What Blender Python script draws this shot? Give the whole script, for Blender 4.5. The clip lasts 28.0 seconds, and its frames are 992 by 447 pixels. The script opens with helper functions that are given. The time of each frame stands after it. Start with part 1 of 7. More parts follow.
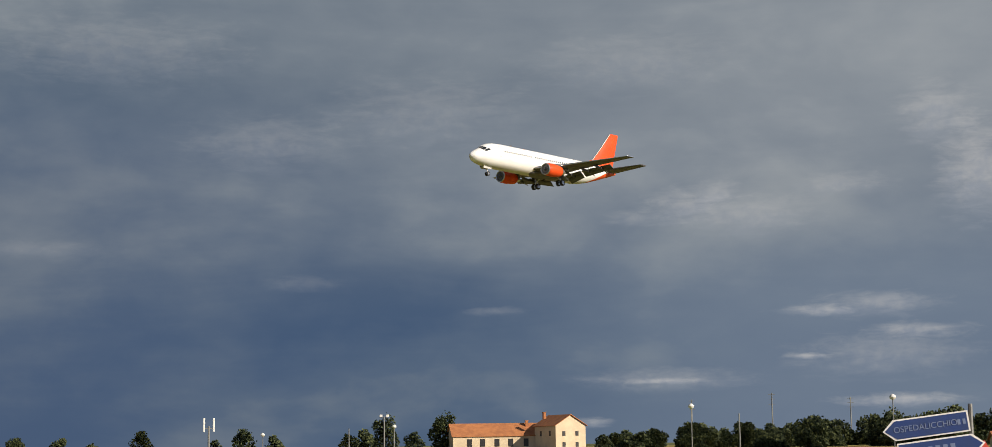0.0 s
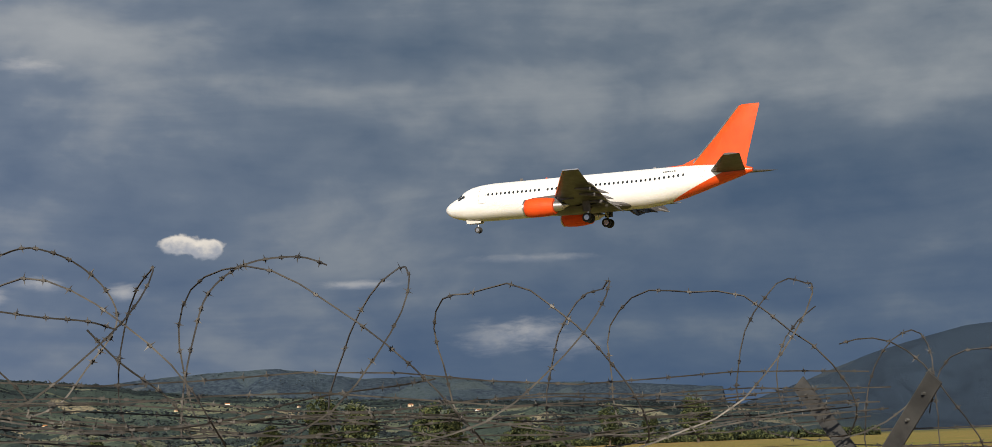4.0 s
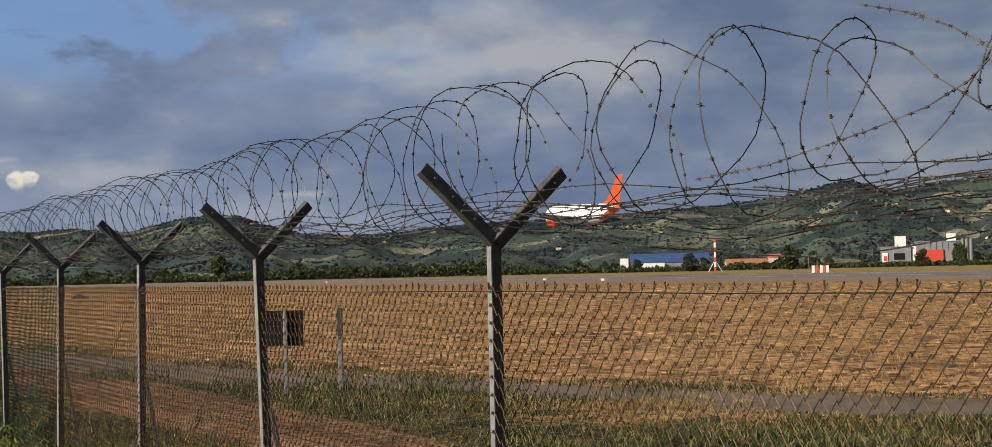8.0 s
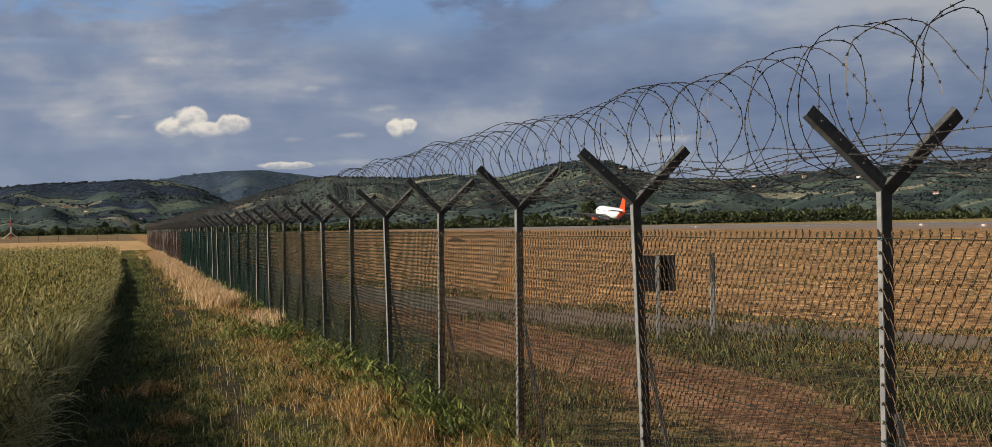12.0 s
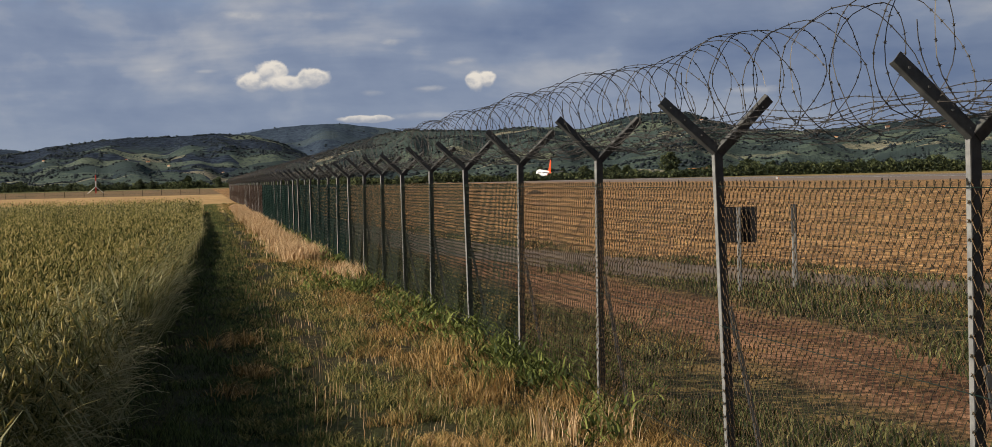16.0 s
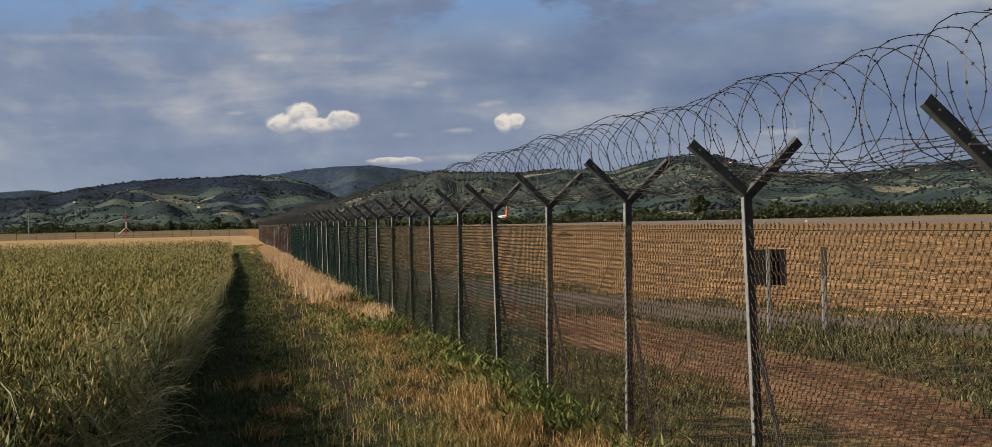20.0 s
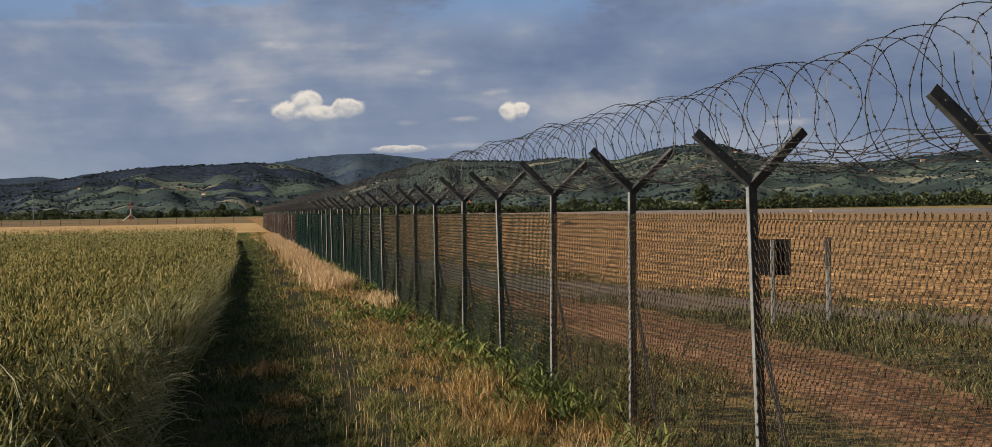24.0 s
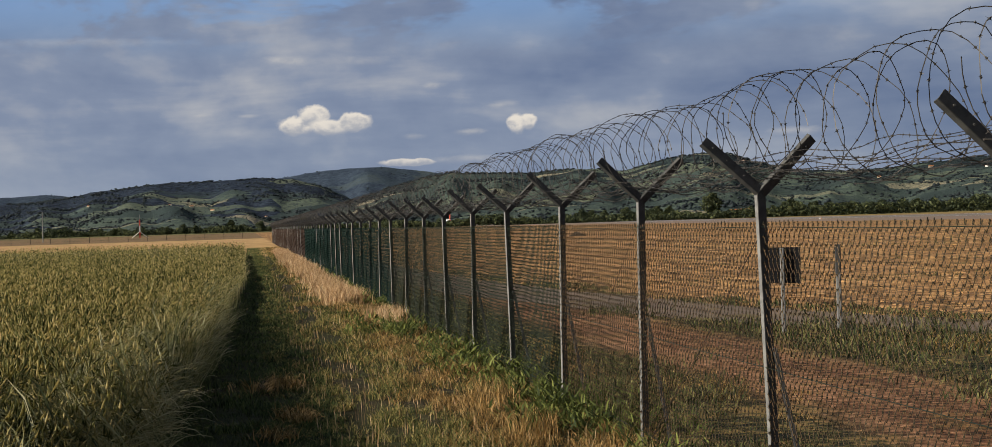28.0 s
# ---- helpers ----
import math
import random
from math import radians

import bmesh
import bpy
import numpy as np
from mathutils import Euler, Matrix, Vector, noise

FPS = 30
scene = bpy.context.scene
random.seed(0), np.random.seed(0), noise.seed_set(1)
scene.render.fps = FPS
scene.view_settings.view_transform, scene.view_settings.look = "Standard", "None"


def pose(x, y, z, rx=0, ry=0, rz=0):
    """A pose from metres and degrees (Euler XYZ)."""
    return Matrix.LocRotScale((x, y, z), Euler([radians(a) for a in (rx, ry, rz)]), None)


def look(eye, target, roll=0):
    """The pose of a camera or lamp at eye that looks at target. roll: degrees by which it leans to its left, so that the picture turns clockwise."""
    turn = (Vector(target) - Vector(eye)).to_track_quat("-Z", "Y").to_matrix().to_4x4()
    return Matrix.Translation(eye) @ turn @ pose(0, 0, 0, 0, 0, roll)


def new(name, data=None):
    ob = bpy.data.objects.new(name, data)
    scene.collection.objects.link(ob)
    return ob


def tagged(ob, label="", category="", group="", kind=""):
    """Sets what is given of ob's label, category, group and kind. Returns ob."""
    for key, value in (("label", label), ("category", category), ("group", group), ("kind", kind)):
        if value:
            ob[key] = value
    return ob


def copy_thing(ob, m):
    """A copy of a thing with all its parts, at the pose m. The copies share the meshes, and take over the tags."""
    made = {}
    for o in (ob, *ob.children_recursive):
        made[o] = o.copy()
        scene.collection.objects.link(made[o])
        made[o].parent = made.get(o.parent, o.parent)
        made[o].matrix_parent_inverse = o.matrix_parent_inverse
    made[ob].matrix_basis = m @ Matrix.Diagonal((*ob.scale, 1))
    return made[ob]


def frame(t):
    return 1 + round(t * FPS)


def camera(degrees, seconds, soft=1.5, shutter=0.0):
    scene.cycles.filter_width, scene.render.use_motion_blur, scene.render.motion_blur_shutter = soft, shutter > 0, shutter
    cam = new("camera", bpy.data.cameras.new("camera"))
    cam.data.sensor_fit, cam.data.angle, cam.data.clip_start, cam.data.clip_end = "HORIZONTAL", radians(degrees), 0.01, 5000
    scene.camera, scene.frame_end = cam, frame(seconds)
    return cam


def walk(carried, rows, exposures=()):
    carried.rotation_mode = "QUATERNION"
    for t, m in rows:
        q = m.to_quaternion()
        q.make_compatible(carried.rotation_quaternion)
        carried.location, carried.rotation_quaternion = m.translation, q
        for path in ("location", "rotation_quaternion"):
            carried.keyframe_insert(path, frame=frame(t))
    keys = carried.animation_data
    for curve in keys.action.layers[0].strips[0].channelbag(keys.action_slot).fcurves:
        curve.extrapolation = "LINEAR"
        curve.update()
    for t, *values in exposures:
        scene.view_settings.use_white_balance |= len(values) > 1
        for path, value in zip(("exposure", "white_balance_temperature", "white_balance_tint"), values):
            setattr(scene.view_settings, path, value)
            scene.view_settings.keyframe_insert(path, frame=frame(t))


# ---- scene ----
PATH = [  # seconds, x, y, z, yaw, pitch, roll
    (0, 0.066, -0.331, 1.687, -139.79, 7.58, 0.80), (0.5, 0.066, -0.331, 1.687, -135.58, 7.94, 1.50),
    (1, 0.066, -0.331, 1.687, -131.05, 8.45, 1.80), (1.5, 0.066, -0.331, 1.687, -123.82, 9.09, 2.20),
    (2, 0.066, -0.331, 1.687, -114.14, 9.90, 2.20), (2.5, 0.066, -0.331, 1.687, -102.38, 10.45, 2.15),
    (4.5, 0.066, -0.331, 1.687, -60.49, 6.34, 1.87), (5, 0.064, -0.309, 1.686, -53.41, 5.22, 0.97),
    (5.5, 0.061, -0.288, 1.686, -46.36, 4.02, 0.39), (6, 0.059, -0.266, 1.686, -40.98, 3.89, 0.27),
    (6.5, 0.037, -0.267, 1.685, -37.79, 3.29, 0.77), (7, 0.014, -0.267, 1.685, -33.03, 2.84, 1.11),
    (7.5, 0.002, -0.242, 1.684, -29.33, 2.20, 1.17), (8, -0.010, -0.217, 1.683, -25.32, 1.68, 1.28),
    (8.5, -0.015, -0.193, 1.686, -21.16, 1.42, 1.34), (9, -0.020, -0.170, 1.688, -18.27, 1.24, 1.31),
    (9.5, -0.019, -0.152, 1.689, -16.81, 0.95, 1.21), (10, -0.019, -0.134, 1.690, -15.90, 0.73, 1.09),
    (10.5, -0.019, -0.116, 1.691, -14.58, 0.46, 1.14), (11, -0.018, -0.097, 1.692, -13.86, 0.32, 1.10),
    (11.5, -0.017, -0.090, 1.691, -13.27, 0.18, 1.12), (12, -0.016, -0.084, 1.690, -12.65, 0.03, 1.11),
    (12.5, -0.014, -0.077, 1.689, -12.14, -0.24, 1.05), (13, -0.013, -0.070, 1.689, -11.58, -0.41, 1.10),
    (13.5, -0.012, -0.063, 1.688, -11.09, -0.56, 1.15), (15.5, -0.007, -0.036, 1.684, -10.09, -1.37, 1.32),
    (16, -0.006, -0.029, 1.683, -9.91, -1.55, 1.37), (16.5, -0.005, -0.028, 1.683, -9.70, -1.72, 1.42),
    (17, -0.005, -0.026, 1.683, -9.48, -1.88, 1.41), (17.5, -0.005, -0.025, 1.683, -9.33, -1.93, 1.46),
    (18, -0.005, -0.024, 1.682, -9.30, -1.91, 1.44), (18.5, -0.005, -0.023, 1.682, -9.27, -0.68, 1.34),
    (19, -0.004, -0.022, 1.682, -9.20, -0.31, 1.26), (19.5, -0.004, -0.020, 1.682, -9.08, -0.16, 1.20),
    (20, -0.004, -0.019, 1.682, -8.92, -0.08, 1.21), (20.5, -0.004, -0.018, 1.682, -8.76, -0.07, 1.09),
    (21, -0.003, -0.017, 1.682, -8.74, -0.08, 1.05), (21.5, -0.003, -0.016, 1.682, -8.70, -0.11, 1.04),
    (23.5, -0.002, -0.011, 1.681, -8.78, -0.46, 0.96), (24, -0.002, -0.010, 1.681, -8.77, -0.47, 0.94),
    (24.5, -0.002, -0.008, 1.681, -8.81, -0.44, 0.85), (25, -0.001, -0.007, 1.681, -8.78, -0.42, 1.17),
    (25.5, -0.001, -0.006, 1.681, -8.77, -0.42, 1.60), (26, -0.001, -0.005, 1.681, -8.77, -0.40, 1.70),
    (26.5, -0.001, -0.004, 1.680, -8.77, -0.38, 1.60), (27, -0.000, -0.002, 1.680, -8.73, -0.31, 1.60),
    (27.5, -0.000, -0.001, 1.680, -8.64, -0.21, 1.65), (28, 0.000, 0.000, 1.680, -8.47, -0.05, 1.74),
]
EXPOSURES = [(0, 0.0), (28, 0.0)]
cam = camera(33.26, 28.0, soft=0.55)
SKY_POWER, SUN_POWER = 1.0, 6.2
walk(cam, [(t, pose(x, y, z, 90 + pitch, roll, yaw)) for t, x, y, z, yaw, pitch, roll in PATH], EXPOSURES)

# ---- node helpers ----


class Tree:
    """Short names for the nodes of one material or world."""

    def __init__(self, tree):
        self.tree = tree
        tree.nodes.clear()

    def put(self, value, socket):
        if isinstance(value, bpy.types.NodeSocket):
            self.tree.links.new(value, socket)
        elif isinstance(value, (tuple, list)) and len(value) == 3 and len(socket.default_value) == 4:
            socket.default_value = (*value, 1)
        else:
            socket.default_value = value

    def math(self, op, a, b=0.0, clamp=False):
        n = self.tree.nodes.new("ShaderNodeMath")
        n.operation, n.use_clamp = op, clamp
        self.put(a, n.inputs[0])
        self.put(b, n.inputs[1])
        return n.outputs[0]

    def step(self, a, lo, hi):
        n = self.tree.nodes.new("ShaderNodeMapRange")
        n.interpolation_type = "SMOOTHSTEP"
        self.put(a, n.inputs["Value"])
        self.put(lo, n.inputs["From Min"])
        self.put(hi, n.inputs["From Max"])
        return n.outputs[0]

    def mix(self, fac, a, b, blend="MIX"):
        n = self.tree.nodes.new("ShaderNodeMix")
        n.data_type, n.blend_type = "RGBA", blend
        self.put(fac, n.inputs[0])
        self.put(a, n.inputs[6])
        self.put(b, n.inputs[7])
        return n.outputs[2]

    def noise(self, vec, scale, detail=4.0, rough=0.55, distortion=0.0):
        n = self.tree.nodes.new("ShaderNodeTexNoise")
        self.put(vec, n.inputs["Vector"])
        n.inputs["Scale"].default_value, n.inputs["Detail"].default_value = scale, detail
        n.inputs["Roughness"].default_value, n.inputs["Distortion"].default_value = rough, distortion
        return n.outputs[0]

    def voronoi(self, vec, scale, colour=False):
        n = self.tree.nodes.new("ShaderNodeTexVoronoi")
        self.put(vec, n.inputs["Vector"])
        n.inputs["Scale"].default_value = scale
        return n.outputs["Color"] if colour else n.outputs["Distance"]

    def scaled(self, vec, sx, sy, sz):
        n = self.tree.nodes.new("ShaderNodeVectorMath")
        n.operation = "MULTIPLY"
        self.put(vec, n.inputs[0])
        n.inputs[1].default_value = (sx, sy, sz)
        return n.outputs[0]

    def parts(self, vec):
        n = self.tree.nodes.new("ShaderNodeSeparateXYZ")
        self.put(vec, n.inputs[0])
        return n.outputs[0], n.outputs[1], n.outputs[2]

    def joined(self, x, y, z):
        n = self.tree.nodes.new("ShaderNodeCombineXYZ")
        for value, socket in zip((x, y, z), n.inputs):
            self.put(value, socket)
        return n.outputs[0]

    def place(self, own=False):
        if own:
            return self.tree.nodes.new("ShaderNodeTexCoord").outputs["Object"]
        return self.tree.nodes.new("ShaderNodeNewGeometry").outputs["Position"]

    def island(self):
        return self.tree.nodes.new("ShaderNodeNewGeometry").outputs["Random Per Island"]

    def chance(self):
        return self.tree.nodes.new("ShaderNodeObjectInfo").outputs["Random"]

    def ramp(self, fac, *stops):
        n = self.tree.nodes.new("ShaderNodeValToRGB")
        e = n.color_ramp.elements
        while len(e) < len(stops):
            e.new(0.5)
        for k, (at, c) in enumerate(stops):
            e[k].position, e[k].color = at, (*c, 1)
        self.put(fac, n.inputs[0])
        return n.outputs[0]

    def principled(self, colour, rough=0.8, metal=0.0, height=None, bump=0.3, distance=0.02, spec=0.5, thin=0.0):
        n = self.tree.nodes.new("ShaderNodeBsdfPrincipled")
        self.put(colour, n.inputs["Base Color"])
        self.put(rough, n.inputs["Roughness"])
        self.put(metal, n.inputs["Metallic"])
        n.inputs["Specular IOR Level"].default_value = spec
        if height is not None:
            b = self.tree.nodes.new("ShaderNodeBump")
            b.inputs["Strength"].default_value, b.inputs["Distance"].default_value = bump, distance
            self.put(height, b.inputs["Height"])
            self.put(b.outputs[0], n.inputs["Normal"])
        out = n.outputs[0]
        if thin:
            tr = self.tree.nodes.new("ShaderNodeBsdfTranslucent")
            self.put(colour, tr.inputs[0])
            m = self.tree.nodes.new("ShaderNodeMixShader")
            m.inputs[0].default_value = thin
            self.put(out, m.inputs[1])
            self.put(tr.outputs[0], m.inputs[2])
            out = m.outputs[0]
        o = self.tree.nodes.new("ShaderNodeOutputMaterial")
        self.put(out, o.inputs[0])


def material(name):
    m = bpy.data.materials.new(name)
    m.use_nodes = True
    return m, Tree(m.node_tree)


# ---- sky and sun ----
SUN_TURN, SUN_HEIGHT = -98.0, 25.0  # degrees clockwise from +y, and up


NORTH_CLOUDS = [
    (1.71, 3.51, 0.66, 0.33, 1.0), (2.34, 3.8, 0.53, 0.41, 1.0), (2.87, 3.44, 0.74, 0.28, 0.95), (3.7, 3.59, 0.57, 0.33, 1.0), (1.43, 5.69, 0.88, 0.2, 0.75), (6.39, 4.76, 0.35, 0.15, 0.6),
    (9.27, 3.39, 0.33, 0.35, 1.0), (9.67, 3.45, 0.33, 0.28, 1.0), (7.71, 3.14, 0.55, 0.13, 0.7), (-1.44, 3.9, 0.37, 0.09, 0.5), (0.15, 3.85, 0.37, 0.07, 0.45), (5.75, 3.04, 0.44, 0.11, 0.45),
    (8.61, 4.0, 0.31, 0.09, 0.45), (5.5, 2.15, 1.0, 0.13, 0.8), (7.58, 2.22, 1.31, 0.15, 0.5), (18.94, 2.79, 0.98, 0.15, 0.7), (3.42, 3.39, 0.87, 0.22, 0.5), (17.99, 8.71, 0.84, 0.39, 0.5),
    (8.9, 4.08, 0.55, 0.13, 0.4), (6.53, 4.77, 0.48, 0.11, 0.35), (-5.54, 6.38, 3.73, 0.17, 0.3),
]
EAST_CLOUDS = [
    (58.55, 7.15, 0.75, 0.35, 0.95), (59.38, 7.02, 0.57, 0.35, 0.95), (56.62, 5.56, 0.7, 0.28, 0.7), (53.62, 5.95, 0.92, 0.2, 0.5), (52.21, 5.44, 0.55, 0.28, 0.5), (70.49, 3.8, 1.09, 0.55, 0.55),
    (69.2, 3.64, 1.31, 0.57, 0.4), (71.74, 3.35, 1.09, 0.44, 0.35), (54.04, 5.82, 0.66, 0.24, 0.5), (51.99, 5.49, 0.99, 0.35, 0.45), (53.42, 13.14, 1.23, 0.26, 0.55), (49.42, 4.4, 0.66, 0.31, 0.35),
    (70.62, 6.37, 2.2, 0.15, 0.3), (64.53, 5.65, 1.32, 0.15, 0.35), (48.92, 4.48, 0.55, 0.17, 0.4), (38.58, 11.66, 1.34, 0.65, 0.3), (64.47, 5.65, 1.54, 0.17, 0.35), (3.6, 5.65, 1.32, 0.2, 0.35),
]
SOUTH_CLOUDS = [
    (113.65, 15.54, 0.95, 0.52, 0.85), (114.54, 15.23, 1.02, 0.65, 0.85), (115.64, 14.71, 1.08, 0.74, 0.85), (116.62, 14.01, 1.08, 0.65, 0.8), (117.61, 13.53, 1.12, 0.52, 0.6), (118.58, 12.94, 1.23, 0.48, 0.4),
    (111.81, 14.62, 0.68, 0.28, 0.6), (111.19, 16.15, 1.14, 0.33, 0.35), (99.82, 7.07, 0.88, 0.22, 0.8), (102.84, 7.04, 0.2, 0.07, 0.5), (98.32, 12.7, 1.01, 0.28, 0.6), (121.76, 12.38, 0.63, 0.28, 0.45),
    (146.29, 8.05, 1.21, 0.61, 0.38), (147.5, 8.45, 0.99, 0.48, 0.38), (144.65, 7.66, 1.1, 0.26, 0.25), (156.28, 8.79, 1.33, 1.75, 0.55), (155.04, 10.76, 1.33, 1.09, 0.4), (150.78, 4.36, 1.31, 0.22, 0.6),
    (152.88, 4.51, 1.97, 0.45, 0.45), (154.08, 3.62, 1.75, 0.28, 0.5), (153.02, 2.81, 3.06, 0.76, 0.3), (150.41, 2.83, 0.79, 0.11, 0.7), (153.56, 1.28, 2.07, 0.24, 0.7), (145.58, 2.07, 1.31, 0.11, 0.65),
    (145.59, 2.11, 3.06, 0.39, 0.3), (143.07, 0.69, 0.7, 0.17, 0.6), (139.77, 4.55, 0.99, 0.16, 0.22), (133.23, 5.52, 1.32, 0.3, 0.12),
    (131.92, 10.28, 2.66, 0.98, 0.22), (137.64, 11.37, 3.34, 1.31, 0.2), (148.56, 7.65, 2.42, 0.7, 0.3), (126.73, 13.35, 4.49, 1.2, 0.22), (151.8, 8.6, 1.55, 0.39, 0.28),
    (144.78, 12.97, 3.58, 1.09, 0.2), (102.85, 11.06, 2.45, 0.61, 0.2), (108.68, 9.48, 2.66, 0.83, 0.2), (101.37, 5.74, 3.29, 0.83, 0.24), (110.77, 5.51, 4.82, 0.57, 0.2), (124.32, 6.64, 2.42, 0.35, 0.15),
    (92.98, 6.21, 3.29, 0.87, 0.22), (88.39, 4.08, 1.31, 0.26, 0.5), (98.43, 8.75, 0.4, 0.13, 0.4),
]



def sky():
    w = bpy.data.worlds.new("sky")
    w.use_nodes = True
    scene.world = w
    t = Tree(w.node_tree)
    way = t.tree.nodes.new("ShaderNodeTexCoord").outputs["Generated"]
    x, y, z = t.parts(way)
    az = t.math("MULTIPLY", t.math("ARCTAN2", x, y), 57.29578)
    el = t.math("MULTIPLY", t.math("ARCSINE", z), 57.29578)
    # clear sky behind the clouds
    clear = t.tree.nodes.new("ShaderNodeTexSky")
    clear.sky_type, clear.sun_disc = "NISHITA", False
    clear.sun_elevation, clear.sun_rotation = radians(SUN_HEIGHT), radians(SUN_TURN)
    blue = t.mix(1.0, clear.outputs[0], (0.070, 0.085, 0.125), "MULTIPLY")
    # the storm bank stands to the south-east, the sky thins out to the north
    storm = t.step(az, 8.0, 78.0)
    flat = t.joined(t.math("MULTIPLY", az, 0.085), t.math("MULTIPLY", el, 0.20), 0.0)
    big = t.noise(flat, 1.0, 5, 0.5, 0.4)
    streak = t.noise(t.joined(t.math("MULTIPLY", az, 0.06), t.math("MULTIPLY", el, 0.36), 3.0), 1.0, 6, 0.55, 0.5)
    fine = t.noise(t.joined(t.math("MULTIPLY", az, 0.45), t.math("MULTIPLY", el, 0.7), 7.0), 1.0, 5, 0.5, 0.2)
    lit = t.math("ADD", t.math("MULTIPLY", big, 0.54), t.math("ADD", t.math("MULTIPLY", streak, 0.28), t.math("MULTIPLY", fine, 0.18)))
    low = t.step(el, 1.0, 14.0)
    dark_sky = t.mix(low, t.ramp(lit, (0.38, (0.050, 0.092, 0.175)), (0.54, (0.085, 0.128, 0.20)), (0.66, (0.175, 0.21, 0.25))),
                     t.ramp(lit, (0.36, (0.080, 0.120, 0.175)), (0.50, (0.145, 0.182, 0.228)), (0.66, (0.30, 0.325, 0.345))))
    pale = t.mix(t.step(el, 0.5, 4.5), t.ramp(lit, (0.38, (0.165, 0.22, 0.335)), (0.60, (0.31, 0.36, 0.45))),
                 t.ramp(lit, (0.40, (0.145, 0.195, 0.315)), (0.50, (0.225, 0.275, 0.385)), (0.59, (0.42, 0.435, 0.475))))
    cloud = t.mix(storm, pale, dark_sky)
    # the heart of the bank
    heart = t.math("MULTIPLY", t.math("MULTIPLY", t.step(az, 84.0, 104.0), t.math("SUBTRACT", 1.0, t.step(az, 122.0, 142.0))), t.math("SUBTRACT", 1.0, t.step(el, 9.0, 14.0)))
    cloud = t.mix(t.math("MULTIPLY", heart, 0.62), cloud, t.mix(t.step(lit, 0.42, 0.6), (0.074, 0.110, 0.185), (0.118, 0.150, 0.205)))
    # thinner cloud again to the south
    cloud = t.mix(t.math("MULTIPLY", t.math("MULTIPLY", t.step(az, 116.0, 158.0), t.step(el, 3.0, 12.0)), 0.5), cloud, (0.36, 0.38, 0.40))
    lower = t.math("MULTIPLY", t.step(az, 136.0, 152.0), t.math("SUBTRACT", 1.0, t.step(el, 4.0, 9.0)))
    cloud = t.mix(t.math("MULTIPLY", lower, 0.6), cloud, (0.20, 0.245, 0.31))
    # gaps of blue high up in the north
    gap = t.math("MULTIPLY", t.step(t.noise(flat, 1.7, 5, 0.6, 0.3), 0.45, 0.55), t.math("MULTIPLY", t.step(el, 5.5, 8.0), t.math("SUBTRACT", 1.0, t.step(az, 8.0, 30.0))))
    colour = t.mix(t.math("MULTIPLY", gap, 0.85), cloud, blue)
    # unseen sky overhead, darkened to lessen the fill light on the ground
    colour = t.mix(t.step(el, 18.0, 50.0), colour, (0.085, 0.10, 0.125))
    # small sunlit clouds: turn, height, half width, half height, brightness; flat below, heaped above
    puff = t.noise(t.joined(az, t.math("MULTIPLY", el, 1.25), 1.0), 2.3, 4, 0.5, 0.2)
    curl = t.math("SUBTRACT", puff, 0.5)
    wisp = t.math("SUBTRACT", t.noise(t.joined(t.math("MULTIPLY", az, 0.6), t.math("MULTIPLY", el, 2.2), 5.0), 1.7, 5, 0.6, 0.4), 0.5)
    for a, e, wide, tall, bright in NORTH_CLOUDS + EAST_CLOUDS + SOUTH_CLOUDS:
        da = t.math("DIVIDE", t.math("SUBTRACT", az, a), wide)
        de = t.math("DIVIDE", t.math("SUBTRACT", el, e), tall)
        r = t.math("SQRT", t.math("ADD", t.math("MULTIPLY", da, da), t.math("MULTIPLY", de, de)))
        heaped = bright > 0.75
        soft = t.math("ADD", r, t.math("MULTIPLY", curl if heaped else wisp, 1.05 if heaped else 1.5))
        mask = t.math("MULTIPLY", t.math("SUBTRACT", 1.0, t.step(soft, *((0.78, 1.16) if heaped else (0.0, 1.3)))), bright if heaped else bright * 0.85)
        top = t.mix(t.step(t.math("ADD", de, t.math("MULTIPLY", curl, 3.4)), -0.95, 0.75), (0.36, 0.38, 0.43), (0.78, 0.72, 0.64) if heaped else (0.56, 0.545, 0.53))
        colour = t.mix(mask, colour, top)
    bg = t.tree.nodes.new("ShaderNodeBackground")
    t.put(colour, bg.inputs[0])
    bg.inputs[1].default_value = SKY_POWER
    out = t.tree.nodes.new("ShaderNodeOutputWorld")
    t.put(bg.outputs[0], out.inputs[0])
    sun = bpy.data.lights.new("sun", "SUN")
    sun.energy, sun.angle, sun.color = SUN_POWER, radians(0.6), (1.0, 0.885, 0.73)
    s = new("sun", sun)
    a, e = radians(SUN_TURN), radians(SUN_HEIGHT)
    s.matrix_basis = look((0, 0, 0), (-math.sin(a) * math.cos(e), -math.cos(a) * math.cos(e), -math.sin(e))) 



sky()

# ---- materials ----


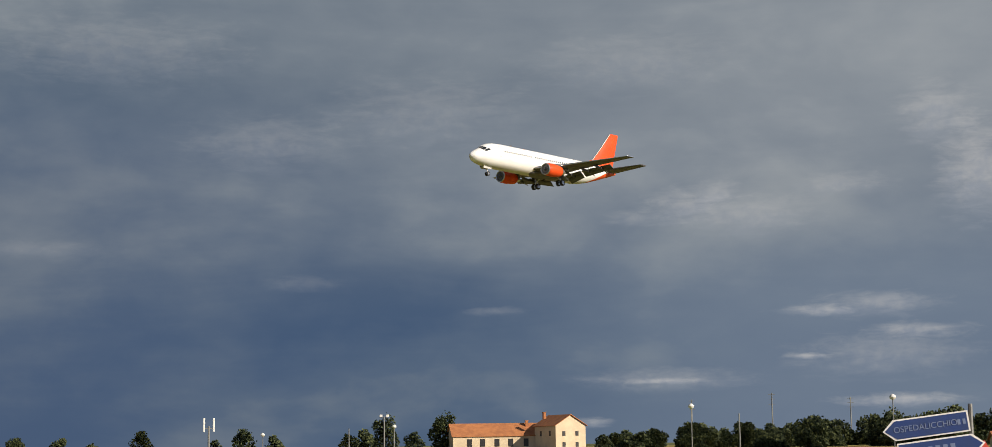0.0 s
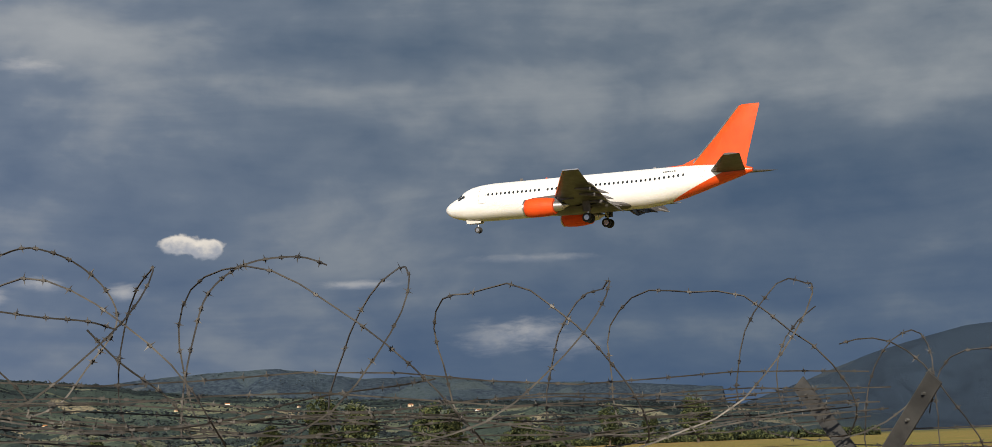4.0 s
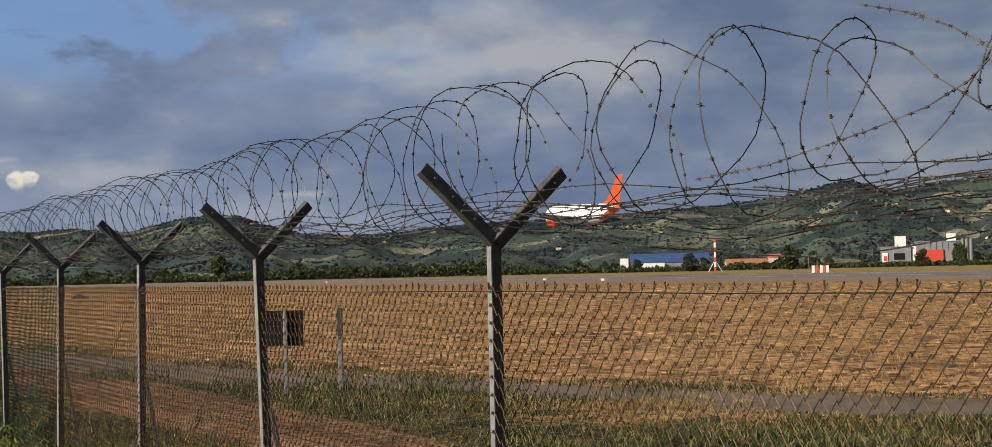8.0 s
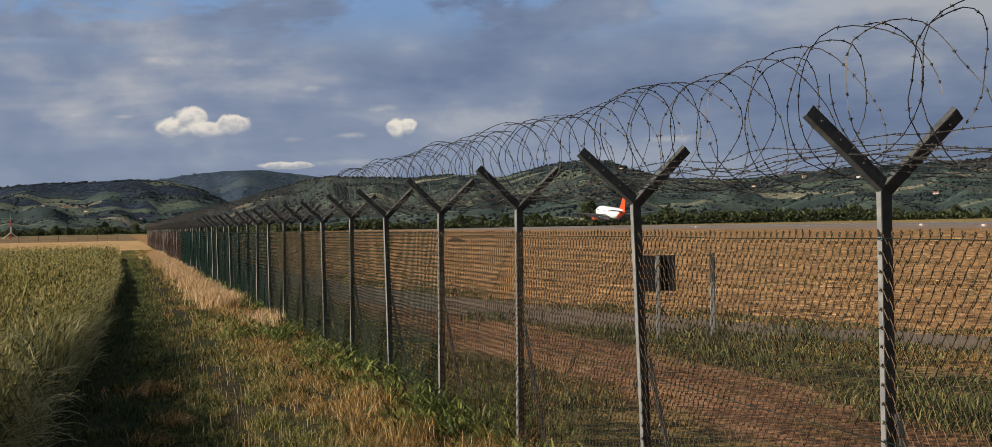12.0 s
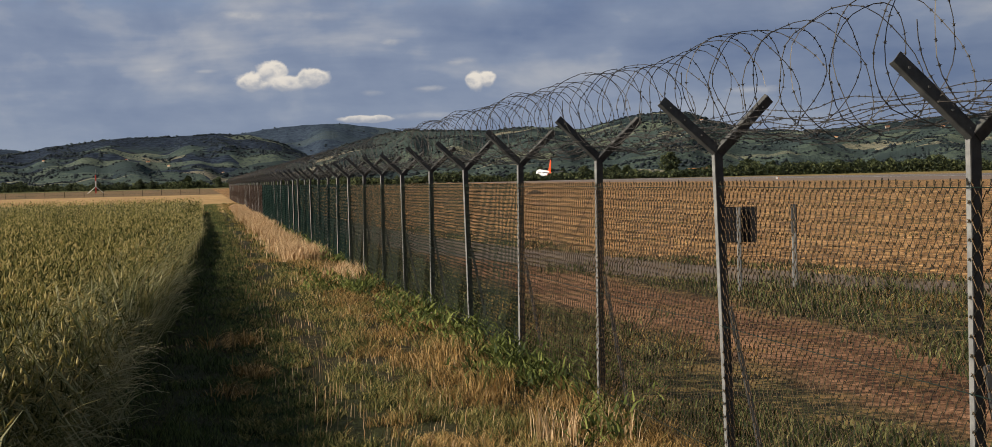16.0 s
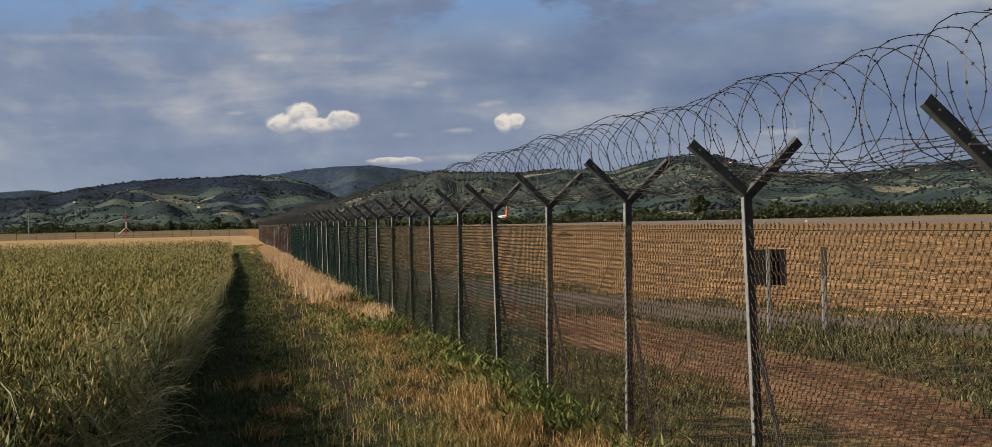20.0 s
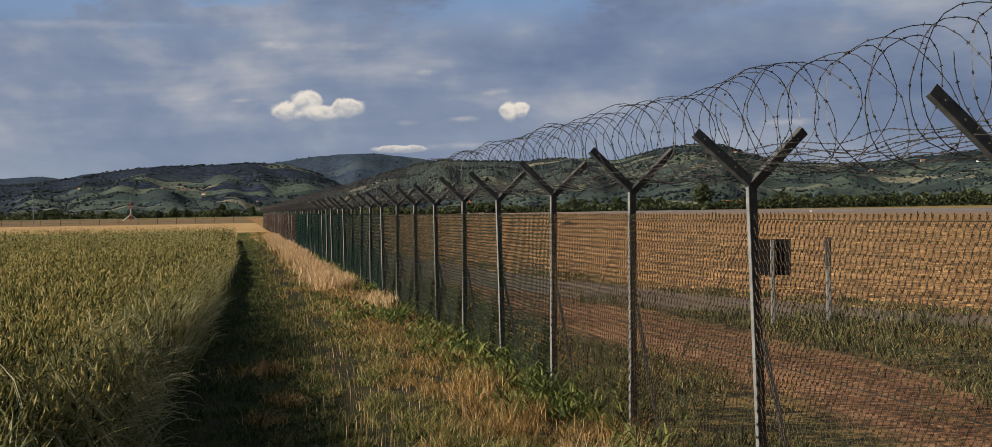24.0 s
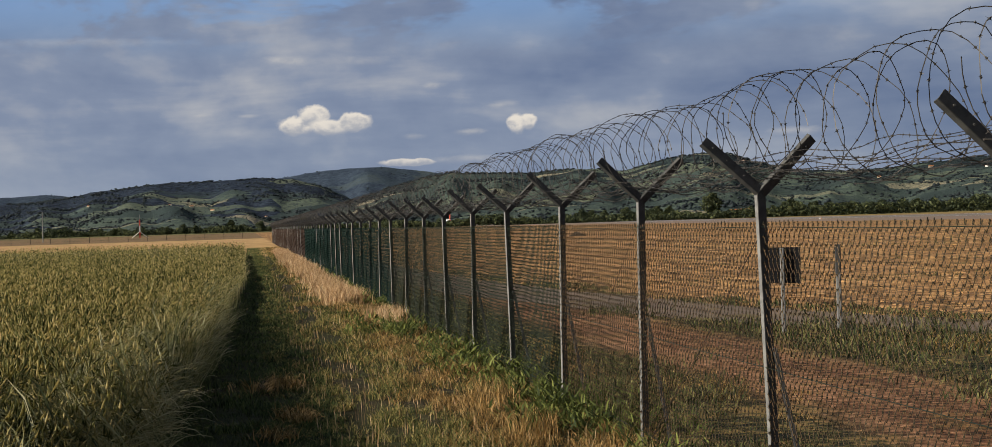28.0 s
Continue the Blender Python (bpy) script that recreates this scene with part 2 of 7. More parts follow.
def plain(name, c1, c2, scale=8.0, rough=0.7, metal=0.0, bump=0.25, distance=0.01, fine=60.0, own=True, spec=0.5, vary=0.0):
    """Two colours mixed by a broad noise, a fine grain on top and relief from both."""
    m, t = material(name)
    p = t.place(own)
    broad, grain = t.noise(p, scale, 5, 0.6), t.noise(p, fine, 3, 0.6)
    colour = t.mix(t.step(broad, 0.32, 0.68), c1, c2)
    colour = t.mix(t.math("MULTIPLY", grain, 0.35), colour, tuple(v * 0.55 for v in c1))
    if vary:
        colour = t.mix(t.math("MULTIPLY", t.chance(), vary), colour, tuple(v * 0.5 for v in c2))
    h = t.math("ADD", t.math("MULTIPLY", broad, 0.5), grain)
    t.principled(colour, t.math("ADD", rough - 0.08, t.math("MULTIPLY", broad, 0.16)), metal, h, bump, distance, spec)
    return m


def blades_mat(name, *stops, thin=0.2, rough=0.75):
    """Leaves and stalks: each piece takes its own shade, with patches over the ground."""
    m, t = material(name)
    p = t.place()
    patch = t.math("SUBTRACT", t.math("ADD", t.noise(p, 0.55, 3), t.noise(p, 2.4, 3)), 1.0)
    fac = t.math("ADD", t.math("ADD", t.math("MULTIPLY", t.island(), 0.85), 0.08), t.math("MULTIPLY", patch, 0.75))
    t.principled(t.ramp(fac, *stops), rough, 0, thin=thin, spec=0.25)
    return m


def ground_mat():
    """The plain: crop land to the west of the fence, the mown airfield to the east of it."""
    m, t = material("ground")
    p = t.place()
    x, y, z = t.parts(p)
    big, mid, small = t.noise(p, 0.013, 5, 0.55), t.noise(t.scaled(p, 1.0, 0.55, 1), 0.22, 6, 0.68), t.noise(p, 8.0, 5, 0.72)
    rows = t.noise(t.scaled(p, 1.0, 0.3, 1), 0.7, 5, 0.65)
    tuft = t.noise(p, 1.35, 5, 0.72)
    straw = t.ramp(t.math("ADD", t.math("MULTIPLY", mid, 0.2), t.math("ADD", t.math("MULTIPLY", tuft, 0.5), t.math("MULTIPLY", small, 0.3))),
                   (0.43, (0.060, 0.034, 0.015)), (0.48, (0.25, 0.134, 0.054)), (0.545, (0.56, 0.325, 0.14)))
    green = t.ramp(small, (0.3, (0.05, 0.07, 0.018)), (0.7, (0.20, 0.22, 0.05)))
    patch = t.step(t.math("ADD", t.math("MULTIPLY", rows, 0.6), t.math("MULTIPLY", big, 0.5)), 0.60, 0.72)
    air = t.mix(t.math("MULTIPLY", patch, 0.8), straw, green)
    dash = t.math("MULTIPLY", t.step(t.noise(p, 0.62, 5, 0.68), 0.54, 0.60), t.step(t.noise(p, 0.05, 4, 0.6), 0.40, 0.58))
    air = t.mix(t.math("MULTIPLY", dash, 0.75), air, t.ramp(small, (0.35, (0.030, 0.032, 0.012)), (0.65, (0.12, 0.12, 0.038))))
    # greener grass over by the runway's end
    end = t.math("MULTIPLY", t.step(x, 60, 110), t.math("SUBTRACT", 1.0, t.step(t.math("ADD", y, t.math("MULTIPLY", mid, 40)), 120, 165)))
    air = t.mix(t.math("MULTIPLY", end, t.step(big, 0.30, 0.55)), air, (0.21, 0.23, 0.05))
    # yellowed grass past the runway
    past = t.step(t.math("ADD", x, t.math("MULTIPLY", y, -0.0087)), 212, 222)
    air = t.mix(t.math("MULTIPLY", past, 0.75), air, t.mix(t.step(mid, 0.4, 0.6), (0.20, 0.17, 0.05), (0.34, 0.25, 0.085)))
    # beside the fence: weeds on dark soil, with a bare earth track through them
    wander = t.math("ADD", x, t.math("ADD", t.math("MULTIPLY", mid, 1.5), t.math("MULTIPLY", small, 0.9)))
    edge_land = t.ramp(t.math("ADD", t.math("MULTIPLY", small, 0.45), t.math("MULTIPLY", tuft, 0.55)), (0.44, (0.010, 0.012, 0.005)), (0.50, (0.075, 0.073, 0.025)), (0.56, (0.29, 0.19, 0.072)))
    near_fence = t.math("MULTIPLY", t.math("SUBTRACT", 1.0, t.step(wander, 9.2, 11.0)), t.math("SUBTRACT", 1.0, t.step(y, 34.0, 60.0)))
    air = t.mix(near_fence, air, edge_land)
    track = t.math("MULTIPLY", t.step(wander, 5.4, 6.1), t.math("SUBTRACT", 1.0, t.step(wander, 7.4, 8.3)))
    track = t.math("MULTIPLY", track, t.math("SUBTRACT", 1.0, t.step(y, 30.0, 55.0)))
    earth = t.ramp(t.math("ADD", t.math("MULTIPLY", small, 0.6), t.math("MULTIPLY", rows, 0.4)), (0.42, (0.040, 0.021, 0.012)), (0.50, (0.22, 0.108, 0.054)), (0.57, (0.44, 0.24, 0.13)))
    earth = t.mix(t.math("MULTIPLY", t.step(tuft, 0.52, 0.62), 0.7), earth, t.mix(t.step(small, 0.4, 0.6), (0.12, 0.085, 0.03), (0.34, 0.19, 0.07)))
    air = t.mix(track, air, earth)
    # soil and short grass on the path side
    soil = t.ramp(small, (0.38, (0.014, 0.012, 0.007)), (0.62, (0.085, 0.07, 0.032)))
    verge = t.mix(t.step(mid, 0.42, 0.6), soil, (0.04, 0.045, 0.014))
    # fields far out on the west: a strip of stubble, then fallow land
    strip = t.math("MULTIPLY", t.step(y, 102, 106), t.math("SUBTRACT", 1.0, t.step(y, 300, 318)))
    fallow = t.mix(t.step(mid, 0.4, 0.6), (0.25, 0.155, 0.080), (0.15, 0.115, 0.058))
    west = t.mix(t.step(y, 102, 108), verge, fallow)
    west = t.mix(strip, west, t.mix(t.step(mid, 0.4, 0.6), (0.58, 0.38, 0.17), (0.42, 0.27, 0.12)))
    colour = t.mix(t.step(x, 2.5, 3.1), west, air)
    far = t.math("SQRT", t.math("ADD", t.math("MULTIPLY", x, x), t.math("MULTIPLY", y, y)))
    cells = t.voronoi(t.scaled(p, 1, 1, 0), 0.006, True)
    land = t.mix(t.parts(cells)[0], (0.05, 0.075, 0.025), (0.22, 0.19, 0.07))
    colour = t.mix(t.step(far, 700, 1000), colour, land)
    t.principled(colour, 0.95, 0, t.math("ADD", small, t.math("MULTIPLY", tuft, 2.0)), 0.8, 0.09, 0.15)
    return m


def hill_mat():
    """Wooded slopes with a patchwork of small fields and olive groves."""
    m, t = material("hillside")
    p = t.place()
    x, y, z = t.parts(p)
    flat = t.scaled(p, 1, 1, 0)
    bent = t.joined(t.math("ADD", x, t.math("MULTIPLY", t.noise(flat, 0.004, 3), 200)), t.math("ADD", y, t.math("MULTIPLY", t.noise(flat, 0.0043, 3), 200)), 0.0)
    cell = t.parts(t.voronoi(bent, 0.0105, True))
    tree = t.noise(p, 0.085, 6, 0.78)
    row = t.noise(t.scaled(p, 1.0, 1.0, 2.0), 0.16, 4, 0.7)
    # blue haze is worked into the wood and field colours
    wood = t.ramp(tree, (0.40, (0.006, 0.011, 0.013)), (0.50, (0.020, 0.032, 0.034)), (0.60, (0.054, 0.076, 0.072)))
    field = t.ramp(cell[1], (0.0, (0.038, 0.056, 0.054)), (0.30, (0.058, 0.084, 0.074)), (0.62, (0.105, 0.140, 0.104)), (0.84, (0.18, 0.205, 0.135)), (1.0, (0.38, 0.33, 0.22)))
    field = t.mix(t.math("MULTIPLY", t.step(row, 0.48, 0.58), 0.55), field, (0.036, 0.054, 0.052))
    field = t.mix(t.step(tree, 0.54, 0.57), field, wood)
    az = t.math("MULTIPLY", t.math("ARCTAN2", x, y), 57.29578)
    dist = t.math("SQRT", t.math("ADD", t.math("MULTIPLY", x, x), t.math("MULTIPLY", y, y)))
    # wood holds the crests and the steep northern hill, fields lie below
    crown = t.math("MULTIPLY", t.step(t.math("ADD", dist, t.math("MULTIPLY", t.noise(flat, 0.003, 4), 700)), 2950, 3250), 0.6)
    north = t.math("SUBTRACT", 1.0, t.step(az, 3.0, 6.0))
    bare = t.math("SUBTRACT", t.math("SUBTRACT", 1.0, crown), t.math("MULTIPLY", north, 0.22))
    open_land = t.step(cell[0], t.math("SUBTRACT", 0.98, bare), t.math("SUBTRACT", 1.02, bare))
    # more haze, painted blue into the northern fields and wood
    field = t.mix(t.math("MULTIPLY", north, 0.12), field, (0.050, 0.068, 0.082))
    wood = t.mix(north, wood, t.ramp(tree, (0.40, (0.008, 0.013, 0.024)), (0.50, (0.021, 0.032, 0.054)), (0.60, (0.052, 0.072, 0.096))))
    colour = t.mix(open_land, wood, field)
    # the far ranges are forest, with blue haze painted into their colour
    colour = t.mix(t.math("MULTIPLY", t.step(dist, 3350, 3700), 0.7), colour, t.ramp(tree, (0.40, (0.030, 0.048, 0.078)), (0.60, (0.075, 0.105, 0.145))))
    # dark blue of shade and distance painted over the south-eastern range
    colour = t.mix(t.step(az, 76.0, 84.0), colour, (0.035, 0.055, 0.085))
    t.principled(colour, 0.95, 0, t.math("MULTIPLY", tree, 1.0), 0.8, 8.0, 0.1)
    return m


def runway_mat():
    m, t = material("asphalt")
    p = t.place()
    a, b = t.noise(p, 0.05, 5), t.noise(p, 14, 3)
    t.principled(t.ramp(t.math("ADD", t.math("MULTIPLY", a, 0.7), t.math("MULTIPLY", b, 0.3)), (0.35, (0.13, 0.115, 0.11)), (0.65, (0.24, 0.215, 0.20))), 0.85, 0, b, 0.3, 0.01, 0.3)
    return m


def track_mat(name, c1, c2, c3):
    """Loose track with a ragged rim of weeds."""
    m, t = material(name)
    p = t.place()
    a, b, c = t.noise(t.scaled(p, 1, 0.25, 1), 1.6, 5, 0.65), t.noise(p, 28, 4, 0.7), t.noise(p, 0.7, 4)
    colour = t.ramp(t.math("ADD", t.math("MULTIPLY", a, 0.5), t.math("MULTIPLY", b, 0.5)), (0.32, c1), (0.66, c2))
    colour = t.mix(t.step(c, 0.55, 0.68), colour, c3)
    t.principled(colour, 0.95, 0, t.math("ADD", a, b), 0.8, 0.05, 0.1)
    return m


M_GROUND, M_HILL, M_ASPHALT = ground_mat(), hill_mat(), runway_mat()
M_SHOULDER = track_mat("worn_paving", (0.20, 0.15, 0.115), (0.30, 0.235, 0.19), (0.27, 0.19, 0.12))
M_GRAVEL = track_mat("gravel", (0.10, 0.08, 0.065), (0.27, 0.21, 0.165), (0.17, 0.135, 0.07))
# web and flange steels differ in tone to carry the posts' shade and sunlight
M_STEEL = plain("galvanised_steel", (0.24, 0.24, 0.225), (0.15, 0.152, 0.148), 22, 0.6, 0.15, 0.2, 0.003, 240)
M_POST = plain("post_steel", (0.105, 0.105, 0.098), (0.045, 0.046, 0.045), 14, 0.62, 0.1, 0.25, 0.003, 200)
M_STEEL_DARK = plain("dark_and_shaded_steel", (0.056, 0.056, 0.054), (0.024, 0.0245, 0.0245), 14, 0.7, 0.0, 0.25, 0.003, 200)
M_WIRE = plain("barbed_wire_steel", (0.125, 0.115, 0.10), (0.030, 0.028, 0.027), 9, 0.6, 0.3, 0.1, 0.002, 90)
M_RUST = plain("rusted_wire", (0.060, 0.032, 0.018), (0.032, 0.020, 0.014), 6, 0.85, 0.0, 0.1, 0.002, 90)
# rust again, brightened with sunlight painted into the colour
M_ORANGE_RUST = plain("sun_painted_rusted_wire", (0.10, 0.048, 0.020), (0.035, 0.020, 0.012), 12, 0.85, 0.0, 0.1, 0.002, 90)
M_GREEN_WIRE = plain("green_coated_wire", (0.008, 0.034, 0.026), (0.014, 0.034, 0.026), 6, 0.65, 0.0, 0.1, 0.002, 90, spec=0.25)
M_DULL_WIRE = plain("dull_green_wire", (0.045, 0.052, 0.032), (0.026, 0.042, 0.028), 5, 0.7, 0.0, 0.1, 0.002, 90, spec=0.25)
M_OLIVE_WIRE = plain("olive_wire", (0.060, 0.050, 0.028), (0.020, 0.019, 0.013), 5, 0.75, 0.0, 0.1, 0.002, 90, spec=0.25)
# pale copy of the wire, sunlight put into its colour
M_SUN_PAINTED_WIRE = plain("sun_painted_wire", (0.26, 0.17, 0.085), (0.15, 0.10, 0.055), 5, 0.7, 0.1, 0.1, 0.002, 90, spec=0.3)
M_BOARD = plain("dark_board", (0.007, 0.0075, 0.009), (0.011, 0.0115, 0.013), 5, 0.7, spec=0.2)
M_WHITE = plain("white_paint", (0.80, 0.79, 0.76), (0.68, 0.67, 0.63), 3, 0.5)
M_RED = plain("red_paint", (0.62, 0.07, 0.035), (0.50, 0.05, 0.03), 3, 0.55)
M_ORANGE = plain("orange_paint", (0.58, 0.27, 0.13), (0.45, 0.20, 0.10), 3, 0.6)
M_YELLOW = plain("yellow_paint", (0.65, 0.50, 0.16), (0.50, 0.40, 0.14), 3, 0.6)
M_GREY = plain("grey_cladding", (0.24, 0.25, 0.265), (0.18, 0.19, 0.20), 0.3, 0.6)
M_BLUE_ROOF = plain("blue_roof_sheet", (0.05, 0.10, 0.25), (0.04, 0.08, 0.19), 0.2, 0.5)
M_TILE = plain("terracotta_tiles", (0.48, 0.19, 0.07), (0.33, 0.125, 0.05), 0.6, 0.85)
M_PLASTER = plain("cream_plaster", (0.70, 0.58, 0.40), (0.60, 0.48, 0.33), 0.5, 0.85)
M_STONE_WALL = plain("pale_stone", (0.50, 0.42, 0.31), (0.38, 0.30, 0.21), 0.7, 0.9)
M_DARK = plain("dark_opening", (0.02, 0.02, 0.022), (0.03, 0.028, 0.026), 3, 0.4)
M_BARK = plain("bark", (0.10, 0.075, 0.05), (0.06, 0.045, 0.03), 2, 0.9, 0, 0.6, 0.05, 12)
M_LEAF = blades_mat("foliage", (0.15, (0.012, 0.020, 0.010)), (0.5, (0.038, 0.053, 0.023)), (0.85, (0.11, 0.125, 0.048)), thin=0.15)
# foliage out on the hills leans blue, haze put into its colour
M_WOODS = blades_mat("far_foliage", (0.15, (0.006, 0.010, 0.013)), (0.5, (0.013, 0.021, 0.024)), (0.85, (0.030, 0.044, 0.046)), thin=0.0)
M_GRASS = blades_mat("verge_grass", (0.2, (0.018, 0.028, 0.008)), (0.42, (0.080, 0.102, 0.027)), (0.62, (0.19, 0.19, 0.055)), (0.85, (0.42, 0.34, 0.13)))
M_DRY = blades_mat("dry_grass", (0.15, (0.26, 0.15, 0.065)), (0.45, (0.52, 0.34, 0.17)), (0.8, (0.72, 0.53, 0.32)))
M_TAN = blades_mat("tan_grass", (0.2, (0.06, 0.045, 0.016)), (0.42, (0.19, 0.125, 0.038)), (0.62, (0.37, 0.215, 0.07)), (0.85, (0.56, 0.38, 0.16)))
M_TRODDEN = blades_mat("trodden_grass", (0.2, (0.02, 0.034, 0.011)), (0.5, (0.075, 0.11, 0.036)), (0.85, (0.16, 0.19, 0.065)))
M_STUBBLE = blades_mat("stubble", (0.2, (0.080, 0.042, 0.017)), (0.5, (0.28, 0.150, 0.058)), (0.8, (0.54, 0.32, 0.14)))
M_MOWN = blades_mat("mown_tufts", (0.1, (0.12, 0.066, 0.027)), (0.35, (0.25, 0.136, 0.052)), (0.65, (0.41, 0.232, 0.090)), (0.95, (0.54, 0.32, 0.135)), thin=0.0)
M_PALE = blades_mat("pale_stalks", (0.15, (0.22, 0.21, 0.09)), (0.5, (0.46, 0.42, 0.21)), (0.85, (0.68, 0.62, 0.38)), thin=0.6)
M_RIM = blades_mat("rim_leaves", (0.15, (0.10, 0.115, 0.05)), (0.5, (0.30, 0.30, 0.14)), (0.85, (0.62, 0.58, 0.34)), thin=0.45)
M_WEED = blades_mat("green_weeds", (0.15, (0.012, 0.018, 0.007)), (0.45, (0.042, 0.056, 0.018)), (0.65, (0.095, 0.108, 0.036)), (0.9, (0.24, 0.22, 0.085)))
M_LEAFY = blades_mat("leafy_weeds", (0.15, (0.030, 0.044, 0.010)), (0.5, (0.09, 0.115, 0.026)), (0.85, (0.21, 0.235, 0.06)))
M_CROP = blades_mat("green_wheat", (0.12, (0.065, 0.076, 0.024)), (0.40, (0.215, 0.215, 0.074)), (0.60, (0.40, 0.36, 0.14)), (0.9, (0.66, 0.56, 0.28)), thin=0.63)

# ---- geometry helpers ----


class Build:
    """Collects the corners and faces of one mesh."""

    def __init__(self):
        self.v, self.f = [], []

    def add(self, verts, faces):
        k = len(self.v)
        self.v += [tuple(p) for p in verts]
        self.f += [tuple(i + k for i in face) for face in faces]
        return self

    def box(self, centre, size, m=None, bevel=0.0):
        """A box with, where bevel is given, its upright edges cut off."""
        x, y, z = (s / 2 for s in size)
        if bevel:
            b = bevel
            ring = [(-x + b, -y), (x - b, -y), (x, -y + b), (x, y - b), (x - b, y), (-x + b, y), (-x, y - b), (-x, -y + b)]
        else:
            ring = [(-x, -y), (x, -y), (x, y), (-x, y)]
        return self.prism(ring, -z, z, centre, m)

    def prism(self, ring, z0, z1, centre=(0, 0, 0), m=None):
        n = len(ring)
        pts = [Vector((a, b, z0)) for a, b in ring] + [Vector((a, b, z1)) for a, b in ring]
        c = Vector(centre)
        pts = [(m @ p if m else p) + c for p in pts]
        faces = [tuple(reversed(range(n))), tuple(range(n, 2 * n))] + [(i, (i + 1) % n, n + (i + 1) % n, n + i) for i in range(n)]
        return self.add(pts, faces)

    def tube(self, path, radius, sides=4, closed=False, cap=True):
        """A tube along the points of path; radius is one number or one for each point."""
        path = [Vector(p) for p in path]
        n = len(path)
        rad = radius if isinstance(radius, (list, tuple)) else [radius] * n
        k, side = len(self.v), None
        for i, p in enumerate(path):
            d = (path[(i + 1) % n if closed else min(i + 1, n - 1)] - path[i - 1 if closed or i else 0]).normalized()
            if side is None:
                side = d.orthogonal().normalized()
            side = (side - d * side.dot(d)).normalized()
            up = d.cross(side)
            for j in range(sides):
                a = 2 * math.pi * j / sides
                q = p + (side * math.cos(a) + up * math.sin(a)) * rad[i]
                self.v.append((q.x, q.y, q.z))
        for i in range(n if closed else n - 1):
            for j in range(sides):
                a, b = k + i * sides, k + (i + 1) % n * sides
                self.f.append((a + j, a + (j + 1) % sides, b + (j + 1) % sides, b + j))
        if cap and not closed:
            self.f.append(tuple(reversed(range(k, k + sides))))
            self.f.append(tuple(range(k + (n - 1) * sides, k + n * sides)))
        return self

    def loft(self, rings, cap=True):
        """Skin over rings of equal length."""
        k, m = len(self.v), len(rings[0])
        for ring in rings:
            self.v += [tuple(p) for p in ring]
        for i in range(len(rings) - 1):
            for j in range(m):
                a, b = k + i * m, k + (i + 1) * m
                self.f.append((a + j, a + (j + 1) % m, b + (j + 1) % m, b + j))
        if cap:
            self.f.append(tuple(reversed(range(k, k + m))))
            self.f.append(tuple(range(k + (len(rings) - 1) * m, k + len(rings) * m)))
        return self

    def lathe(self, profile, axis="y", centre=(0, 0, 0), sides=24):
        """Turns a profile of (along, radius) about an axis."""
        rings = []
        for s, r in profile:
            ring = []
            for j in range(sides):
                a = 2 * math.pi * j / sides
                u, w = r * math.cos(a), r * math.sin(a)
                p = {"y": (u, s, w), "x": (s, u, w), "z": (u, w, s)}[axis]
                ring.append(tuple(c + q for c, q in zip(centre, p)))
            rings.append(ring)
        return self.loft(rings, True)

    def mesh(self, name, mat=None, smooth=False):
        me = bpy.data.meshes.new(name)
        me.from_pydata(self.v, [], self.f)
        if mat:
            me.materials.append(mat)
        if smooth:
            me.polygons.foreach_set("use_smooth", [True] * len(me.polygons))
            me.set_sharp_from_angle(angle=radians(40))
        me.update()
        return me


def part(name, shape, mat, parent=None, label="", smooth=False):
    """One mesh object, under a thing or a part of it. shape: a Build or a finished mesh."""
    me = shape.mesh(name, mat, smooth) if isinstance(shape, Build) else shape
    ob = new(name, me)
    if parent:
        ob.parent = parent
    if label:
        ob["label"] = label
    return ob


def holder(name, m=None, **tags):
    ob = new(name)
    ob.empty_display_size = 0.2
    if m is not None:
        ob.matrix_basis = m
    return tagged(ob, **tags)


def fast_mesh(name, verts, tris, mat):
    """A mesh of many triangles from arrays."""
    me = bpy.data.meshes.new(name)
    verts, tris = np.asarray(verts, np.float32), np.asarray(tris, np.int32)
    me.vertices.add(len(verts))
    me.vertices.foreach_set("co", verts.ravel())
    me.loops.add(tris.size)
    me.loops.foreach_set("vertex_index", tris.ravel())
    me.polygons.add(len(tris))
    me.polygons.foreach_set("loop_start", np.arange(0, tris.size, 3, dtype=np.int32))
    me.update(calc_edges=True)
    me.materials.append(mat)
    return me


# ---- the plain and the hills ----


def ground():
    """One sheet out to the horizon, finely bent near the path."""
    radii = [0.0] + [1.2 * 1.16 ** i for i in range(57)]
    radii = [r for r in radii if r < 4700] + [4700]
    n = 180
    v, f = [], []
    for i, r in enumerate(radii):
        for j in range(n):
            a = 2 * math.pi * j / n
            x, y = r * math.sin(a), r * math.cos(a)
            v.append((x, y, 0.0))
    for i in range(len(radii) - 1):
        for j in range(n):
            a, b = i * n, (i + 1) * n
            f.append((a + j, a + (j + 1) % n, b + (j + 1) % n, b + j))
    b = Build()
    b.v, b.f = v, f
    tagged(part("ground", b, M_GROUND), "flat plain of dry mown grass and fields", "ground", kind="structure")


